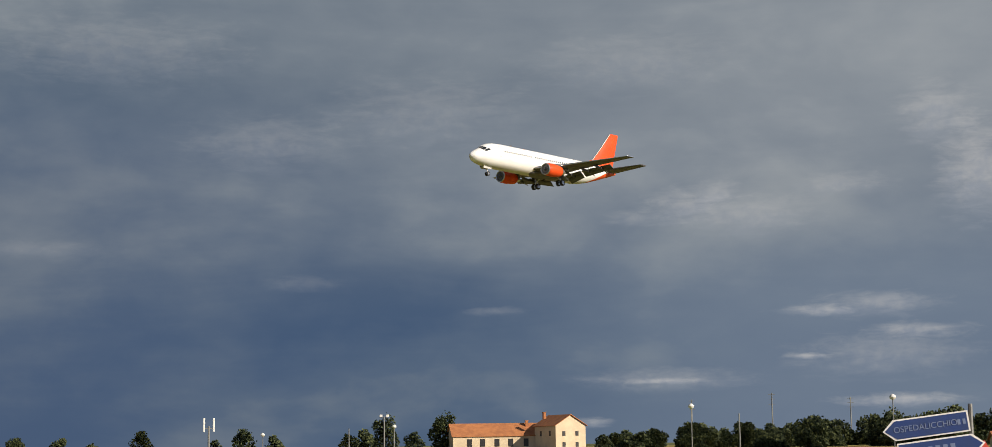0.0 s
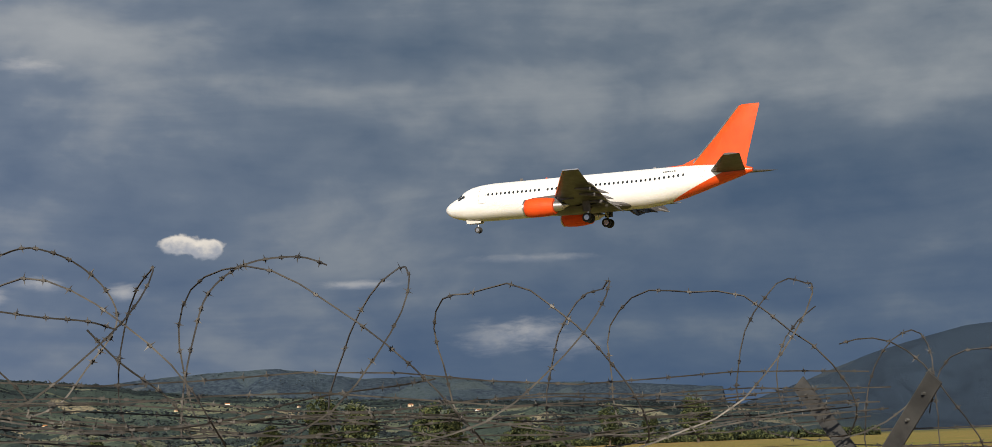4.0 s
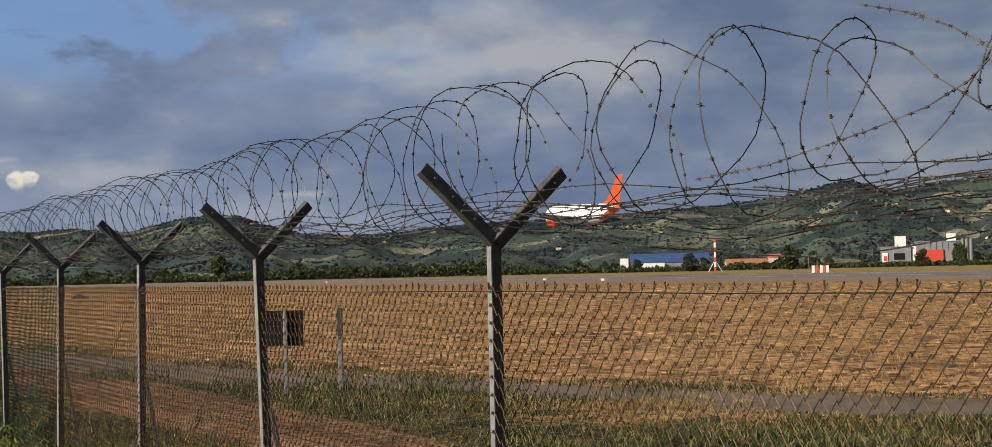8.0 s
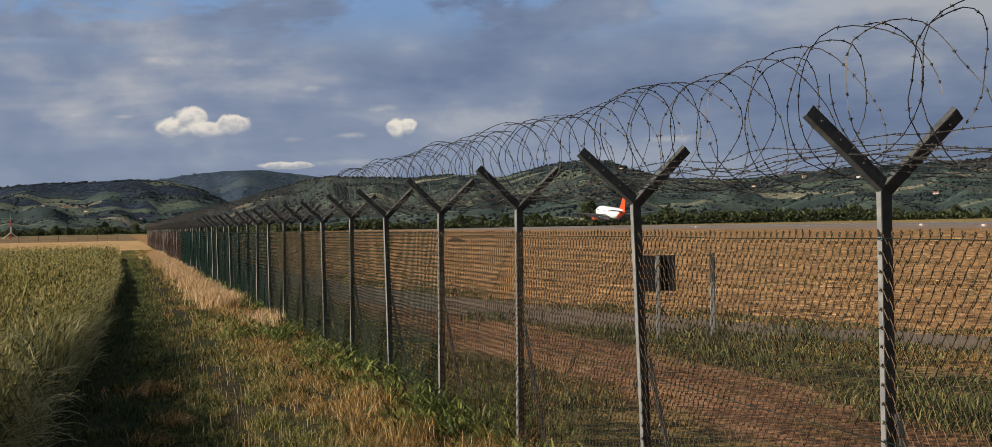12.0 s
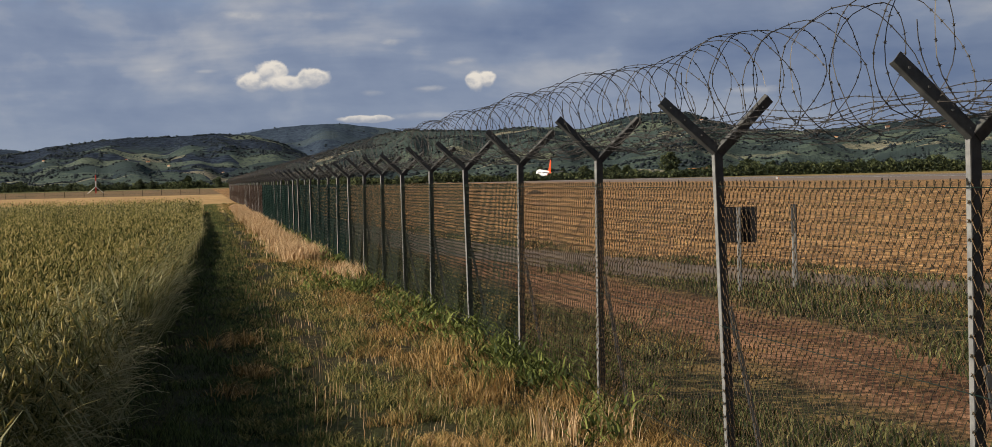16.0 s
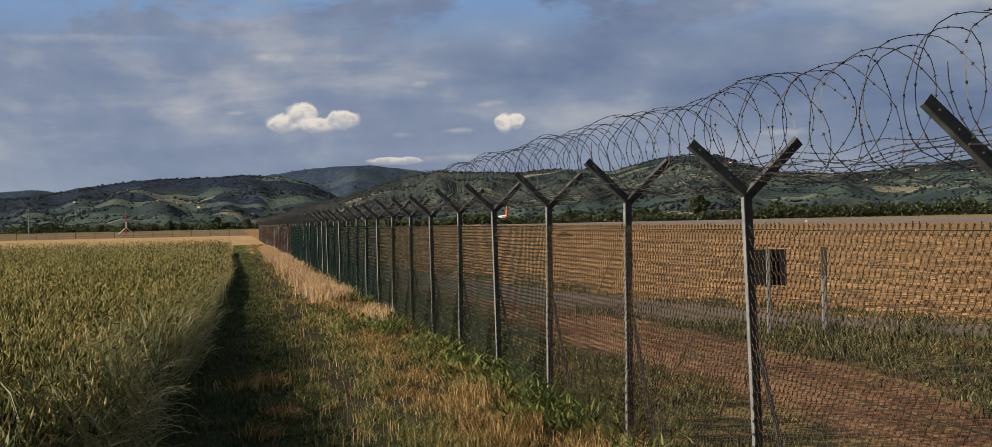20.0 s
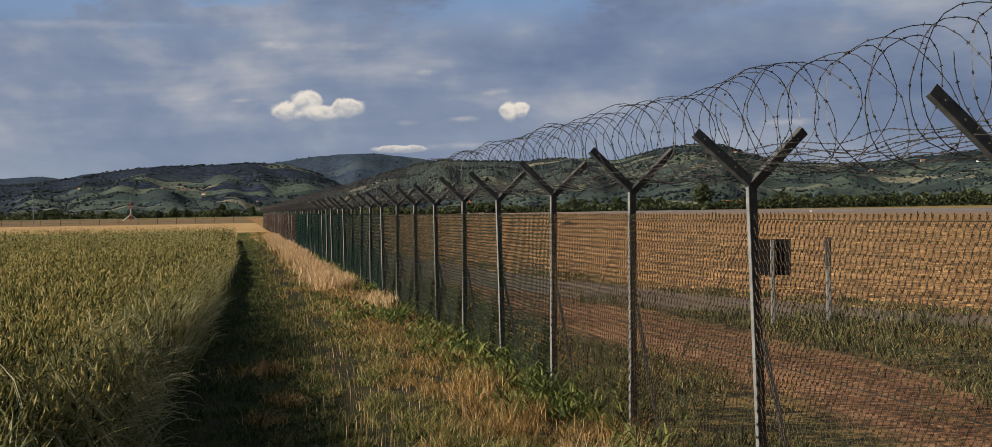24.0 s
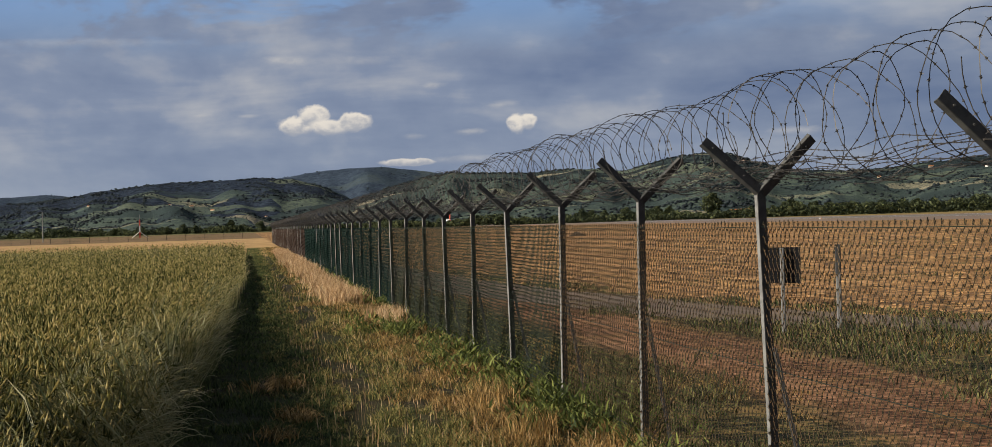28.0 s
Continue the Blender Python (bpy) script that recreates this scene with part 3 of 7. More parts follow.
# ranges of hills: distance of the foot and of the crest, then pairs of turn and height of the crest in degrees
EAST_HILLS = (1450, 3000, ((1.6, 0.0), (2.6, 0.54), (3.9, 1.07), (4.8, 1.42), (6.1, 1.75), (7, 1.86), (8.4, 1.79), (9.8, 1.77), (10.7, 1.86), (11.8, 1.86), (12.9, 1.74),
                           (13.7, 1.95), (14.8, 2.16), (15.8, 2.24), (16.5, 2.2), (17.3, 1.92), (18.7, 1.55), (20.3, 1.46), (22, 1.52), (24.5, 1.76), (27, 1.84), (30, 2.0), (33.4, 2.26),
                           (35, 2.42), (36.4, 2.78), (37.4, 2.98), (38.2, 2.74), (38.8, 2.57), (40, 2.66), (41.1, 2.84), (44, 3.1), (46, 3.36), (47.6, 3.36), (49.3, 3.27)))
SOUTH_HILLS = (1450, 3000, ((41, 0.0), (44, 3.1), (46, 3.36), (47.6, 3.36), (49.3, 3.27), (51, 3.1), (53.3, 2.82), (55.5, 2.6), (57, 2.4), (60, 2.1), (65, 1.8), (70, 1.6), (76, 1.3), (82, 0.7), (86, 0.0)))
NORTH_HILL = (1750, 3250, ((-24, 0.7), (-14, 0.9), (-9, 1.1), (-7, 1.2), (-5.8, 1.35), (-5.2, 1.5), (-3.9, 1.64), (-2.7, 1.77), (-1, 1.8), (0.5, 1.86), (1.6, 1.77), (2.4, 1.57), (3.1, 1.27), (3.7, 0.95), (4.6, 0.5), (6, 0.0)))
FAR_RANGES = (3500, 4350, ((-24, 1.1), (-10, 1.35), (-7.8, 1.37), (-6.6, 1.44), (-5, 1.2), (0, 1.6), (1.6, 1.87), (2.7, 2.02), (4, 2.08), (4.6, 2.09), (5.7, 1.95), (7, 1.75), (9, 1.4), (12, 1.0), (45, 1.2), (52, 2.2), (55, 2.5),
                           (57.4, 2.73), (59.2, 2.85), (61.7, 2.93), (63, 2.75), (64.5, 2.52), (67, 2.5), (68.5, 2.3), (70, 2.2), (71.7, 2.14), (74, 2.0), (77, 1.75)))
CLOUDY_RANGE = (3500, 4500, ((77, 1.0), (79, 1.6), (82, 2.7), (85, 3.45), (88, 3.6), (91, 3.68), (94, 3.5), (97, 3.15), (100, 2.4), (103, 1.5), (106, 1.0), (109, 0.5), (113, 0.0)))
RANGES = [(foot, crest, [p[0] for p in row], [p[1] for p in row]) for foot, crest, row in (EAST_HILLS, SOUTH_HILLS, NORTH_HILL, FAR_RANGES, CLOUDY_RANGE)]


def hill_height(turn, r):
    x, y = r * math.sin(radians(turn)), r * math.cos(radians(turn))
    bumps = noise.fractal(Vector((x, y, 0)) * 0.0021, 0.9, 2.1, 5)
    spurs = 0.9 * noise.noise(Vector((turn * 0.42, r * 0.0011, 40))) + 0.55 * noise.noise(Vector((turn * 1.1, r * 0.0024, 70))) + 0.4 * noise.noise(Vector((x, y, 70)) * 0.0075) + 0.2 * noise.noise(Vector((x, y, 30)) * 0.018)
    high = 0.0
    for foot, crest, turns, heights in RANGES:
        if not turns[0] < turn < turns[-1]:
            continue
        e = float(np.interp(turn, turns, heights)) + 0.025 * noise.noise(Vector((turn * 2.2, foot, 0)))
        q = (r - foot) / (crest - foot)
        if r < crest:
            q = max(0.0, q + 0.19 * spurs * max(0.0, min(1.0, 4 * q * (1 - q))))
            rise = min(1.0, q) ** 1.35
        else:
            rise = math.exp(-((r - crest) / 420) ** 2)
        high = max(high, crest * math.tan(radians(max(e, 0.0))) * rise * (1 + 0.10 * bumps * (1 - rise)))
    apron = 14 * max(0, min(1, (r - 1500) / 1500)) * (1 if 0 < turn < 76 else 0.3)
    return max(high, apron * (1 + 0.6 * bumps)) + 2.5 * bumps - 4


def hills():
    n, m = 860, 92
    b = Build()
    for j in range(m):
        r = 1350 + 3330 * j / (m - 1)
        for i in range(n):
            a = -24 + 138 * i / (n - 1)
            b.v.append((r * math.sin(radians(a)), r * math.cos(radians(a)), hill_height(a, r)))
    for j in range(m - 1):
        for i in range(n - 1):
            k = j * n + i
            b.f.append((k, k + 1, k + n + 1, k + n))
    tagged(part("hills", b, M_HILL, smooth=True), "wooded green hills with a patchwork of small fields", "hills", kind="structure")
    # woods, hedges between the fields and single trees on the slopes
    rng = np.random.default_rng(3)
    octa = np.array([(1.2, 0, 0), (0, 1.2, 0), (-1.2, 0, 0), (0, -1.2, 0), (0, 0, 0.75), (0, 0, -0.6)], float)
    tri = np.array([(0, 1, 4), (1, 2, 4), (2, 3, 4), (3, 0, 4), (1, 0, 5), (2, 1, 5), (3, 2, 5), (0, 3, 5)])
    spots = []
    while len(spots) < 14000:
        a, r = rng.uniform(-9, 79), rng.uniform(1400, 3250) if rng.random() < 0.85 else rng.uniform(3250, 4400)
        x, y = r * math.sin(radians(a)), r * math.cos(radians(a))
        if noise.noise(Vector((x, y, 5)) * 0.0065) + 0.5 * noise.noise(Vector((x, y, 9)) * 0.03) > 0.22:
            spots.append((x, y, rng.uniform(1.4, 3.2)))
    while len(spots) < 30000:
        a, r = rng.uniform(-9, 79), rng.uniform(1450, 3200)
        x, y = r * math.sin(radians(a)), r * math.cos(radians(a))
        run = rng.uniform(40, 170)
        way = radians(90 - a) + (rng.normal(0, 0.25) if rng.random() < 0.35 else math.pi / 2 + rng.normal(0, 0.3))
        for k in range(int(run / 5.5)):
            d = k * 5.5 + rng.normal(0, 1.2)
            if rng.random() < 0.8:
                spots.append((x + math.cos(way) * d + rng.normal(0, 1.5), y + math.sin(way) * d + rng.normal(0, 1.5), rng.uniform(1.0, 2.2)))
    while len(spots) < 34000:
        a, r = rng.uniform(-9, 79), rng.uniform(1450, 3300)
        spots.append((r * math.sin(radians(a)), r * math.cos(radians(a)), rng.uniform(1.1, 2.2)))
    for a in np.arange(-9, 79, 0.055):
        if noise.noise(Vector((a * 0.9, 3, 0))) > -0.12:
            r = (3230 if a < 3.4 else 2990) + rng.uniform(-25, 15)
            spots.append((r * math.sin(radians(a)), r * math.cos(radians(a)), rng.uniform(1.4, 3.4)))
    v, f = [], []
    for x, y, size in spots:
        z = hill_height(math.degrees(math.atan2(x, y)), math.hypot(x, y))
        c = (octa + rng.uniform(-0.35, 0.35, octa.shape)) * size * (1, 1, rng.uniform(0.7, 1.2)) + (x, y, z + 0.4 * size)
        f.append(tri + 6 * len(v))
        v.append(c)
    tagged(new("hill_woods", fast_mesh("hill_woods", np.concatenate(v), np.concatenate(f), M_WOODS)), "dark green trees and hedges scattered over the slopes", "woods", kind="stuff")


def strip(name, line, widths, z, mat, label, category, kind="structure"):
    """A ribbon of ground along a line."""
    b = Build()
    n = len(line)
    for i, (x, y) in enumerate(line):
        x0, y0 = line[max(i - 1, 0)]
        x1, y1 = line[min(i + 1, n - 1)]
        d = Vector((x1 - x0, y1 - y0)).normalized()
        for s in (-1, -0.5, 0, 0.5, 1):
            j = 0.16 * noise.noise(Vector((x * 0.9, y * 0.9, s * 3))) if abs(s) == 1 else 0
            w = widths * (s + j * 0.6)
            b.v.append((x + d.y * w, y - d.x * w, z))
    for i in range(n - 1):
        for k in range(4):
            a = i * 5 + k
            b.f.append((a, a + 1, a + 6, a + 5))
    return tagged(part(name, b, mat), label, category, kind=kind)


def road_x(y):
    """The service road swings in towards the fence."""
    return 13.5 - 9.0 * (1 - math.exp(-max(0.0, y - 14) / 15)) + 0.12 * math.sin(y * 0.6)


def lines():
    strip("paved_shoulder", [(160 + 0.0087 * y, y) for y in range(112, 2700, 40)], 56, 0.01, M_SHOULDER, "broad brown-grey paved ground beside the runway", "pavement")
    run = [(170.5 + 0.0087 * y, y) for y in range(128, 2700, 40)]
    strip("runway", run, 23, 0.03, M_ASPHALT, "long grey asphalt runway with white edge lines", "runway")
    for side in (-1, 1):
        strip("runway_edge_line", [(x + side * 21.5, y) for x, y in run], 0.6, 0.06, M_WHITE, "white painted runway edge line", "runway marking")
    for i in range(10):
        strip("threshold_bar", [(155 + 3.4 * i, 136 + 5 * k) for k in range(7)], 0.9, 0.062, M_WHITE, "white painted threshold bar on the runway", "runway marking")
    strip("gravel_road", [(road_x(y), y) for y in np.arange(6.0, 190.0, 1.5)], 1.3, 0.006, M_GRAVEL, "pale gravel service road inside the airfield", "road")


ground()
hills()
lines()

# ---- the perimeter fence ----
FENCE_X, FIRST_Y, SPAN = 2.78, 5.68, 3.0
CORNER = (2.79, 2.44)
MESH_TOP = 1.63


def leg_of(start, end, leg, w, wall=0.005):
    """One thin steel leg along the line from start to end, reaching out by w."""
    n = leg.cross(end - start).normalized() * (wall / 2)
    ring = [start - n, start + leg * w - n, start + leg * w + n, start + n]
    top = [q + (end - start) for q in ring]
    return Build().add(ring + top, [(3, 2, 1, 0), (4, 5, 6, 7)] + [(i, (i + 1) % 4, 4 + (i + 1) % 4, 4 + i) for i in range(4)])


def fence_post():
    """A steel post with two slanting arms and a thin stay on the airfield side."""
    p = holder("fence_post", label="steel fence post with two slanting arms, shade painted into its faces", category="fence post", group="posts of the perimeter fence")
    view = Vector((0, -1, 0))
    a, c = Vector((-0.018, 0, -0.3)), Vector((-0.018, 0, 1.83))
    # shade painted into the dark web and arms, sunlight into the paler flanges
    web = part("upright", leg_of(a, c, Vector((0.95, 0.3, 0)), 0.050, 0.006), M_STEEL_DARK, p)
    part("flange", leg_of(a, c, Vector((-0.55, 0.83, 0)), 0.020, 0.006), M_STEEL, web, "flange with sunlight painted in pale")
    for s in (-1, 1):
        start, end = Vector((s * 0.006, 0.002 * s - 0.004, 1.80)), Vector((s * 0.306, 0.002 * s - 0.004, 2.085))
        across = (end - start).normalized().cross(view)
        o = across * -0.012
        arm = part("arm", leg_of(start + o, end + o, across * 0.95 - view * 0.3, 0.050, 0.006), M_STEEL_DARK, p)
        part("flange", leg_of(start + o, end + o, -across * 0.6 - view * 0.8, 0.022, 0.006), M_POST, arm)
        for k in (0.3, 0.6, 0.85):
            q = start.lerp(end, k) + across * 0.012 + view * -0.002
            part("bolt", Build().prism([(0.005 * math.cos(i * 1.047), 0.005 * math.sin(i * 1.047)) for i in range(6)], -0.004, 0.007, q, view.to_track_quat("Z", "Y").to_matrix()), M_POST, arm)
    part("stay", Build().tube([(0.03, 0, 0.95), (0.22, 0.02, -0.1)], 0.016, 5), M_STEEL_DARK, p, "thin slanting stay bar")
    return p


def corner_post():
    """The stout corner post, with four arms of angle iron."""
    p = holder("corner_fence_post", pose(*CORNER, 0), label="galvanised steel corner post with four slanting angle-iron arms", category="fence post")
    b = Build()
    b.box((0.003, -0.003, 0.74), (0.040, 0.040, 2.1), Matrix.Rotation(radians(-31), 3, "Z"), 0.006)
    part("upright", b, M_POST, p, "square galvanised steel upright")
    rng = random.Random(31)
    for k in range(0, 11, 2):
        z, r, t = (1.10, 1.42, 1.46, 1.5, 1.53, 1.55, 1.58, 1.6, 1.62, 1.3, 1.0)[k], 0.032 + 0.004 * rng.random(), rng.uniform(-0.012, 0.012)
        part("tie_wire", Build().tube([(r * 1.1 * math.cos(i * 0.524), r * 1.1 * math.sin(i * 0.524), z + t * math.cos(i * 0.524 + k)) for i in range(12)], 0.0026, 4, True), M_WIRE, p)
    view = Vector((-0.75, -0.66, 0))
    right = Vector((0.66, -0.75, 0))
    up = Vector((0, 0, 1))
    #            foot     tip          near  legs: across, towards, width
    for foot, tip, near, one, two in (((-0.017, 1.773), (-0.289, 2.145), 0.03, (-0.8, -0.6, 0.013), (0.40, -0.92, 0.056)),
                                      ((0.012, 1.80), (-0.137, 2.066), -0.05, (-0.8, -0.6, 0.020), (0.8, -0.6, 0.024)),
                                      ((-0.013, 1.816), (0.140, 2.144), 0.02, (-0.4, 0.9, 0.034), (0.95, 0.3, 0.032)),
                                      ((0.028, 1.79), (0.206, 2.113), -0.03, (-0.55, 0.83, 0.054), (0.9, 0.4, 0.010))):
        start = right * foot[0] + up * foot[1] + view * near
        end = right * tip[0] + up * tip[1] + view * near
        d = (end - start).normalized()
        across = d.cross(view).normalized()
        # the long left arm takes darker steel, its shade painted in
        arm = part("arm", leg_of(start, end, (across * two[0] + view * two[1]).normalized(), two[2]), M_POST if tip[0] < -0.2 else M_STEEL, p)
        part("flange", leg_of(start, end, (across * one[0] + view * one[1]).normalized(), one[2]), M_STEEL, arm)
        if tip[0] > 0.1 and near > 0:
            for k in (0.35, 0.55, 0.8):
                q = start.lerp(end, k) + across * 0.018 + view * 0.012
                part("bolt", Build().prism([(0.0045 * math.cos(i * 1.047), 0.0045 * math.sin(i * 1.047)) for i in range(6)], -0.002, 0.003, q, view.to_track_quat("Z", "Y").to_matrix()), M_BOARD, arm)


def chain_link(length, height, pitch=0.0707, rise=0.0707, wire=0.0022, seed=0, wave=0.006, mats=()):
    """Woven wire: strands that lean both ways and hook round each other at every crossing, slightly out of true, with twisted ends on top."""
    rng = random.Random(seed)

    def bent(y, z):
        s = Vector((y * 1.7, z * 1.9, seed))
        return wave * noise.noise(s), wave * 1.4 * noise.noise(s + Vector((0, 0, 9))), wave * 1.4 * noise.noise(s + Vector((5, 0, 9)))

    made = []
    k = int(height / (rise / 2))
    n = int(round(length / pitch))
    for way, thick in ((-1, wire), (1, wire * 0.72)):
        b = Build()
        for i in range(-k // 2 - 1, n + k // 2 + 2):
            path = []
            for j in range(k + 1):
                y, z = (i + 0.5 * way * j) * pitch, j * rise / 2
                if -0.001 <= y <= length + 0.001:
                    o = bent(y, z)
                    hook = 0.0035 if j % 2 else -0.0035
                    jit = rng.uniform(-0.0015, 0.0015)
                    path.append((hook * way + o[0], y + o[1] + 0.0022 * way, z + o[2] + jit + 0.006))
                    path.append((-hook * way + o[0], y + o[1] - 0.0022 * way, z + o[2] + jit - 0.006 if j else z))
                    if j == k and way < 0:
                        t = Vector(path[-1])
                        b.tube([t - Vector((0, 0, 0.004)), t + Vector((0.002, rng.uniform(-0.006, 0.010), 0.014 + 0.010 * rng.random()))], wire * 1.3, 4)
            if len(path) > 2:
                b.tube(path, thick, 3, cap=False)
        made.append(b)
    first = len(made[0].f)
    both = Build()
    both.v, both.f = made[0].v + made[1].v, made[0].f + [tuple(q + len(made[0].v) for q in face) for face in made[1].f]
    me = both.mesh("chain_link", mats[0])
    me.materials.append(mats[1])
    me.polygons.foreach_set("material_index", [0] * first + [1] * (len(both.f) - first))
    return me


def barb(b, p, along, size, rng):
    """Four short points twisted round the wire."""
    along = along.normalized()
    side = along.orthogonal().normalized()
    up = along.cross(side)
    a0 = rng.random() * 6.28
    for k in range(4):
        a = a0 + k * 1.571
        d = (side * math.cos(a) + up * math.sin(a) + along * rng.uniform(-0.5, 0.5)).normalized()
        q = Vector(p) + d * size
        w = along * 0.0026
        w2 = along.cross(d) * 0.0022
        b.add([p - w, p + w, p + w2, q], [(0, 1, 3), (1, 2, 3), (2, 0, 3)])
    b.tube([p - along * 0.006, p + along * 0.006], 0.0042, 4)


def barbed(path, spacing, rng, wire, barbs, thick=0.0025, size=0.0145):
    """Two-strand wire along path into wire, its barbs into barbs."""
    wire.tube(path, thick, 3, cap=False)
    run = rng.random() * spacing
    for i in range(len(path) - 1):
        p, q = Vector(path[i]), Vector(path[i + 1])
        d = q - p
        while run < d.length:
            barb(barbs, p + d * (run / d.length), d, size * rng.uniform(0.6, 1.25), rng)
            run += spacing * rng.uniform(0.5, 1.6)
        run -= d.length


def coil(length, seed, radius=0.275, pitch=0.27, rough=1.0, ends_at=0.0, sag=0.05, lift=0.0):
    """One span of concertina: two helices of opposite hand and loose strands below them. ends_at: where the loops shrink to nothing."""
    rng = random.Random(seed)
    wires, barbs = [], Build()
    for hand, rad, ph in ((1, radius, 0.0), (-1, radius * 0.95, 1.9)):
        turns = length / (pitch * 1.9)
        n = int(turns * 26)
        path = []
        wob = [rng.uniform(-1, 1) for _ in range(8)]
        for i in range(n + 1):
            s = i / n
            a = hand * 2 * math.pi * turns * s + ph
            ends = min(1, 4 * math.sin(math.pi * s))
            odd = noise.noise(Vector((s * turns * 0.9, seed * 3.7, hand))) * ends
            r = rad * (1 + 0.10 * rough * odd + 0.03 * wob[1])
            if ends_at:
                r *= max(0.0, min(1.0, (s * length - ends_at * 0.3) / ends_at)) ** 0.6
            lean = (hand * 0.13 * math.sin(a) + 0.10 * rough * noise.noise(Vector((s * turns * 1.3, seed, 9 + hand)))) * ends
            dent = 0.035 * rough * noise.noise(Vector((math.cos(a) * 1.4, math.sin(a) * 1.4, s * turns * 0.7 + seed))) * ends
            path.append((0.97 * (r + dent) * math.cos(a) + 0.03 * wob[3] * ends, s * length + lean + 0.05 * math.cos(a), (r + dent) * math.sin(a) * 1.02 - sag * math.sin(math.pi * s)))
        wires.append(("helix", Build()))
        barbed(path, 0.10, rng, wires[-1][1], barbs)
    for x, z, low in ((-0.16, -0.22, 0.03), (0.02, -0.28, 0.05), (0.15, -0.20, 0.02), (0.06, -0.15, 0.015), (-0.06, -0.25, 0.04), (0.10, -0.24, 0.035), (-0.10, -0.19, 0.03), (0.0, -0.21, 0.02), (-0.03, -0.23, 0.05), (0.13, -0.26, 0.06)):
        path = []
        w = rng.uniform(0, 6)
        for i in range(13):
            s = i / 12
            path.append((x + 0.02 * math.sin(s * 9 + w), s * length, z + lift - low * math.sin(math.pi * s) + 0.022 * math.sin(s * 14 + w) * math.sin(math.pi * s)))
        wires.append(("strand", Build()))
        barbed(path, 0.10, rng, wires[-1][1], barbs, 0.0022, 0.0135)
    return wires, barbs


def tangle(p, d):
    """Loose strands that hang about the corner post on both sides."""
    rng = random.Random(77)
    t = holder("loose_barbed_wire", label="tangled loose strands of barbed wire about the corner post", category="barbed wire")
    barbs = Build()
    up = Vector((0, 0, 1))
    north = Vector((0, 1, 0))
    runs = [(d, 0.03, 1.88, 2.6, 1.80), (d, 0.04, 1.86, 2.9, 1.74), (d, 0.02, 1.86, 2.2, 1.72), (d, 0.0, 1.87, 2.9, 1.76), (d, 0.05, 1.87, 1.6, 1.86),
            (north, 0.03, 1.88, 3.1, 1.84), (north, 0.05, 1.93, 3.1, 1.90), (north, 0.02, 1.80, 3.1, 1.83), (north, 0.04, 2.0, 2.4, 1.87), (north, 0.0, 2.08, 1.5, 1.92)]
    for way, off, z0, run, z1 in runs:
        side = way.cross(up)
        a, b, c = rng.uniform(0, 6), rng.uniform(0, 6), rng.uniform(0.02, 0.06)
        path = []
        for i in range(27):
            s = i / 26
            q = p + way * (run * s) + side * (off + 0.10 * math.sin(s * 5 + a) * math.sin(math.pi * s))
            path.append((q.x, q.y, z0 + (z1 - z0) * s - 0.09 * math.sin(math.pi * s) + c * math.sin(s * 11 + b) * math.sin(math.pi * s)))
        w = Build()
        barbed(path, 0.085, rng, w, barbs, 0.0026, 0.0155)
        part("strand", w, M_WIRE, t)
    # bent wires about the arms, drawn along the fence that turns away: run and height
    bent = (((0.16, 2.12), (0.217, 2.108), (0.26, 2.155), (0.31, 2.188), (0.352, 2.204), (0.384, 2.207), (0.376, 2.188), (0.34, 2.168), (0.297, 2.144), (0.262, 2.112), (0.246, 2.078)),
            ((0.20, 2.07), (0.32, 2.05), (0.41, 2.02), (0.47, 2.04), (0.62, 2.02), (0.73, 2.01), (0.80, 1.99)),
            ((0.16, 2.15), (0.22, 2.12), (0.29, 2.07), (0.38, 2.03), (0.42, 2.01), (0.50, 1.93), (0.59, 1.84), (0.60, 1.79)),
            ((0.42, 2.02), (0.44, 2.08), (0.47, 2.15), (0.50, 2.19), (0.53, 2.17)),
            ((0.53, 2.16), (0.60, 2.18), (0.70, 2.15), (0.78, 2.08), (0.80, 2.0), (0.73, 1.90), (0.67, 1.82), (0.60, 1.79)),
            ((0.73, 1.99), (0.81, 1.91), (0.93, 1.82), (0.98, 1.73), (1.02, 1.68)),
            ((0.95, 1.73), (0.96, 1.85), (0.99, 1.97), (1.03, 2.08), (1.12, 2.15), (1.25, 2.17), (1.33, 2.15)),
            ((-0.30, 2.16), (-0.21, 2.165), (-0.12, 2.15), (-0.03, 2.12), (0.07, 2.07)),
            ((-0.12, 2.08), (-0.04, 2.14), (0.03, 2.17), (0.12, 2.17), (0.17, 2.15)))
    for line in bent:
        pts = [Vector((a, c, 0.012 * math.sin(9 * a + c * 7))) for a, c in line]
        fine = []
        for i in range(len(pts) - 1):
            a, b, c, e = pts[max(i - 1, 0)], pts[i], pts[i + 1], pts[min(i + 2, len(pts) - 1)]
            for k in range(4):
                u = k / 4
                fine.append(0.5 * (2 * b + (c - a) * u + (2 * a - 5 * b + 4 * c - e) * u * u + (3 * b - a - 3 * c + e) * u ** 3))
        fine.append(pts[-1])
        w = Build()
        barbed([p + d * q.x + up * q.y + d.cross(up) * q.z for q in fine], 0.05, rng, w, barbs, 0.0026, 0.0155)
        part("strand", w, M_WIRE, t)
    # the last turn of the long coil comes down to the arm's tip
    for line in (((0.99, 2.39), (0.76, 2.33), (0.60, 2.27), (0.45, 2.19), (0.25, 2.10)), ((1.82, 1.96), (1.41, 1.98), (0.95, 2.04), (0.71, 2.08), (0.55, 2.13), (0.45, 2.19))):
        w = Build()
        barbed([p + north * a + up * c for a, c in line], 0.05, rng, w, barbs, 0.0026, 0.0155)
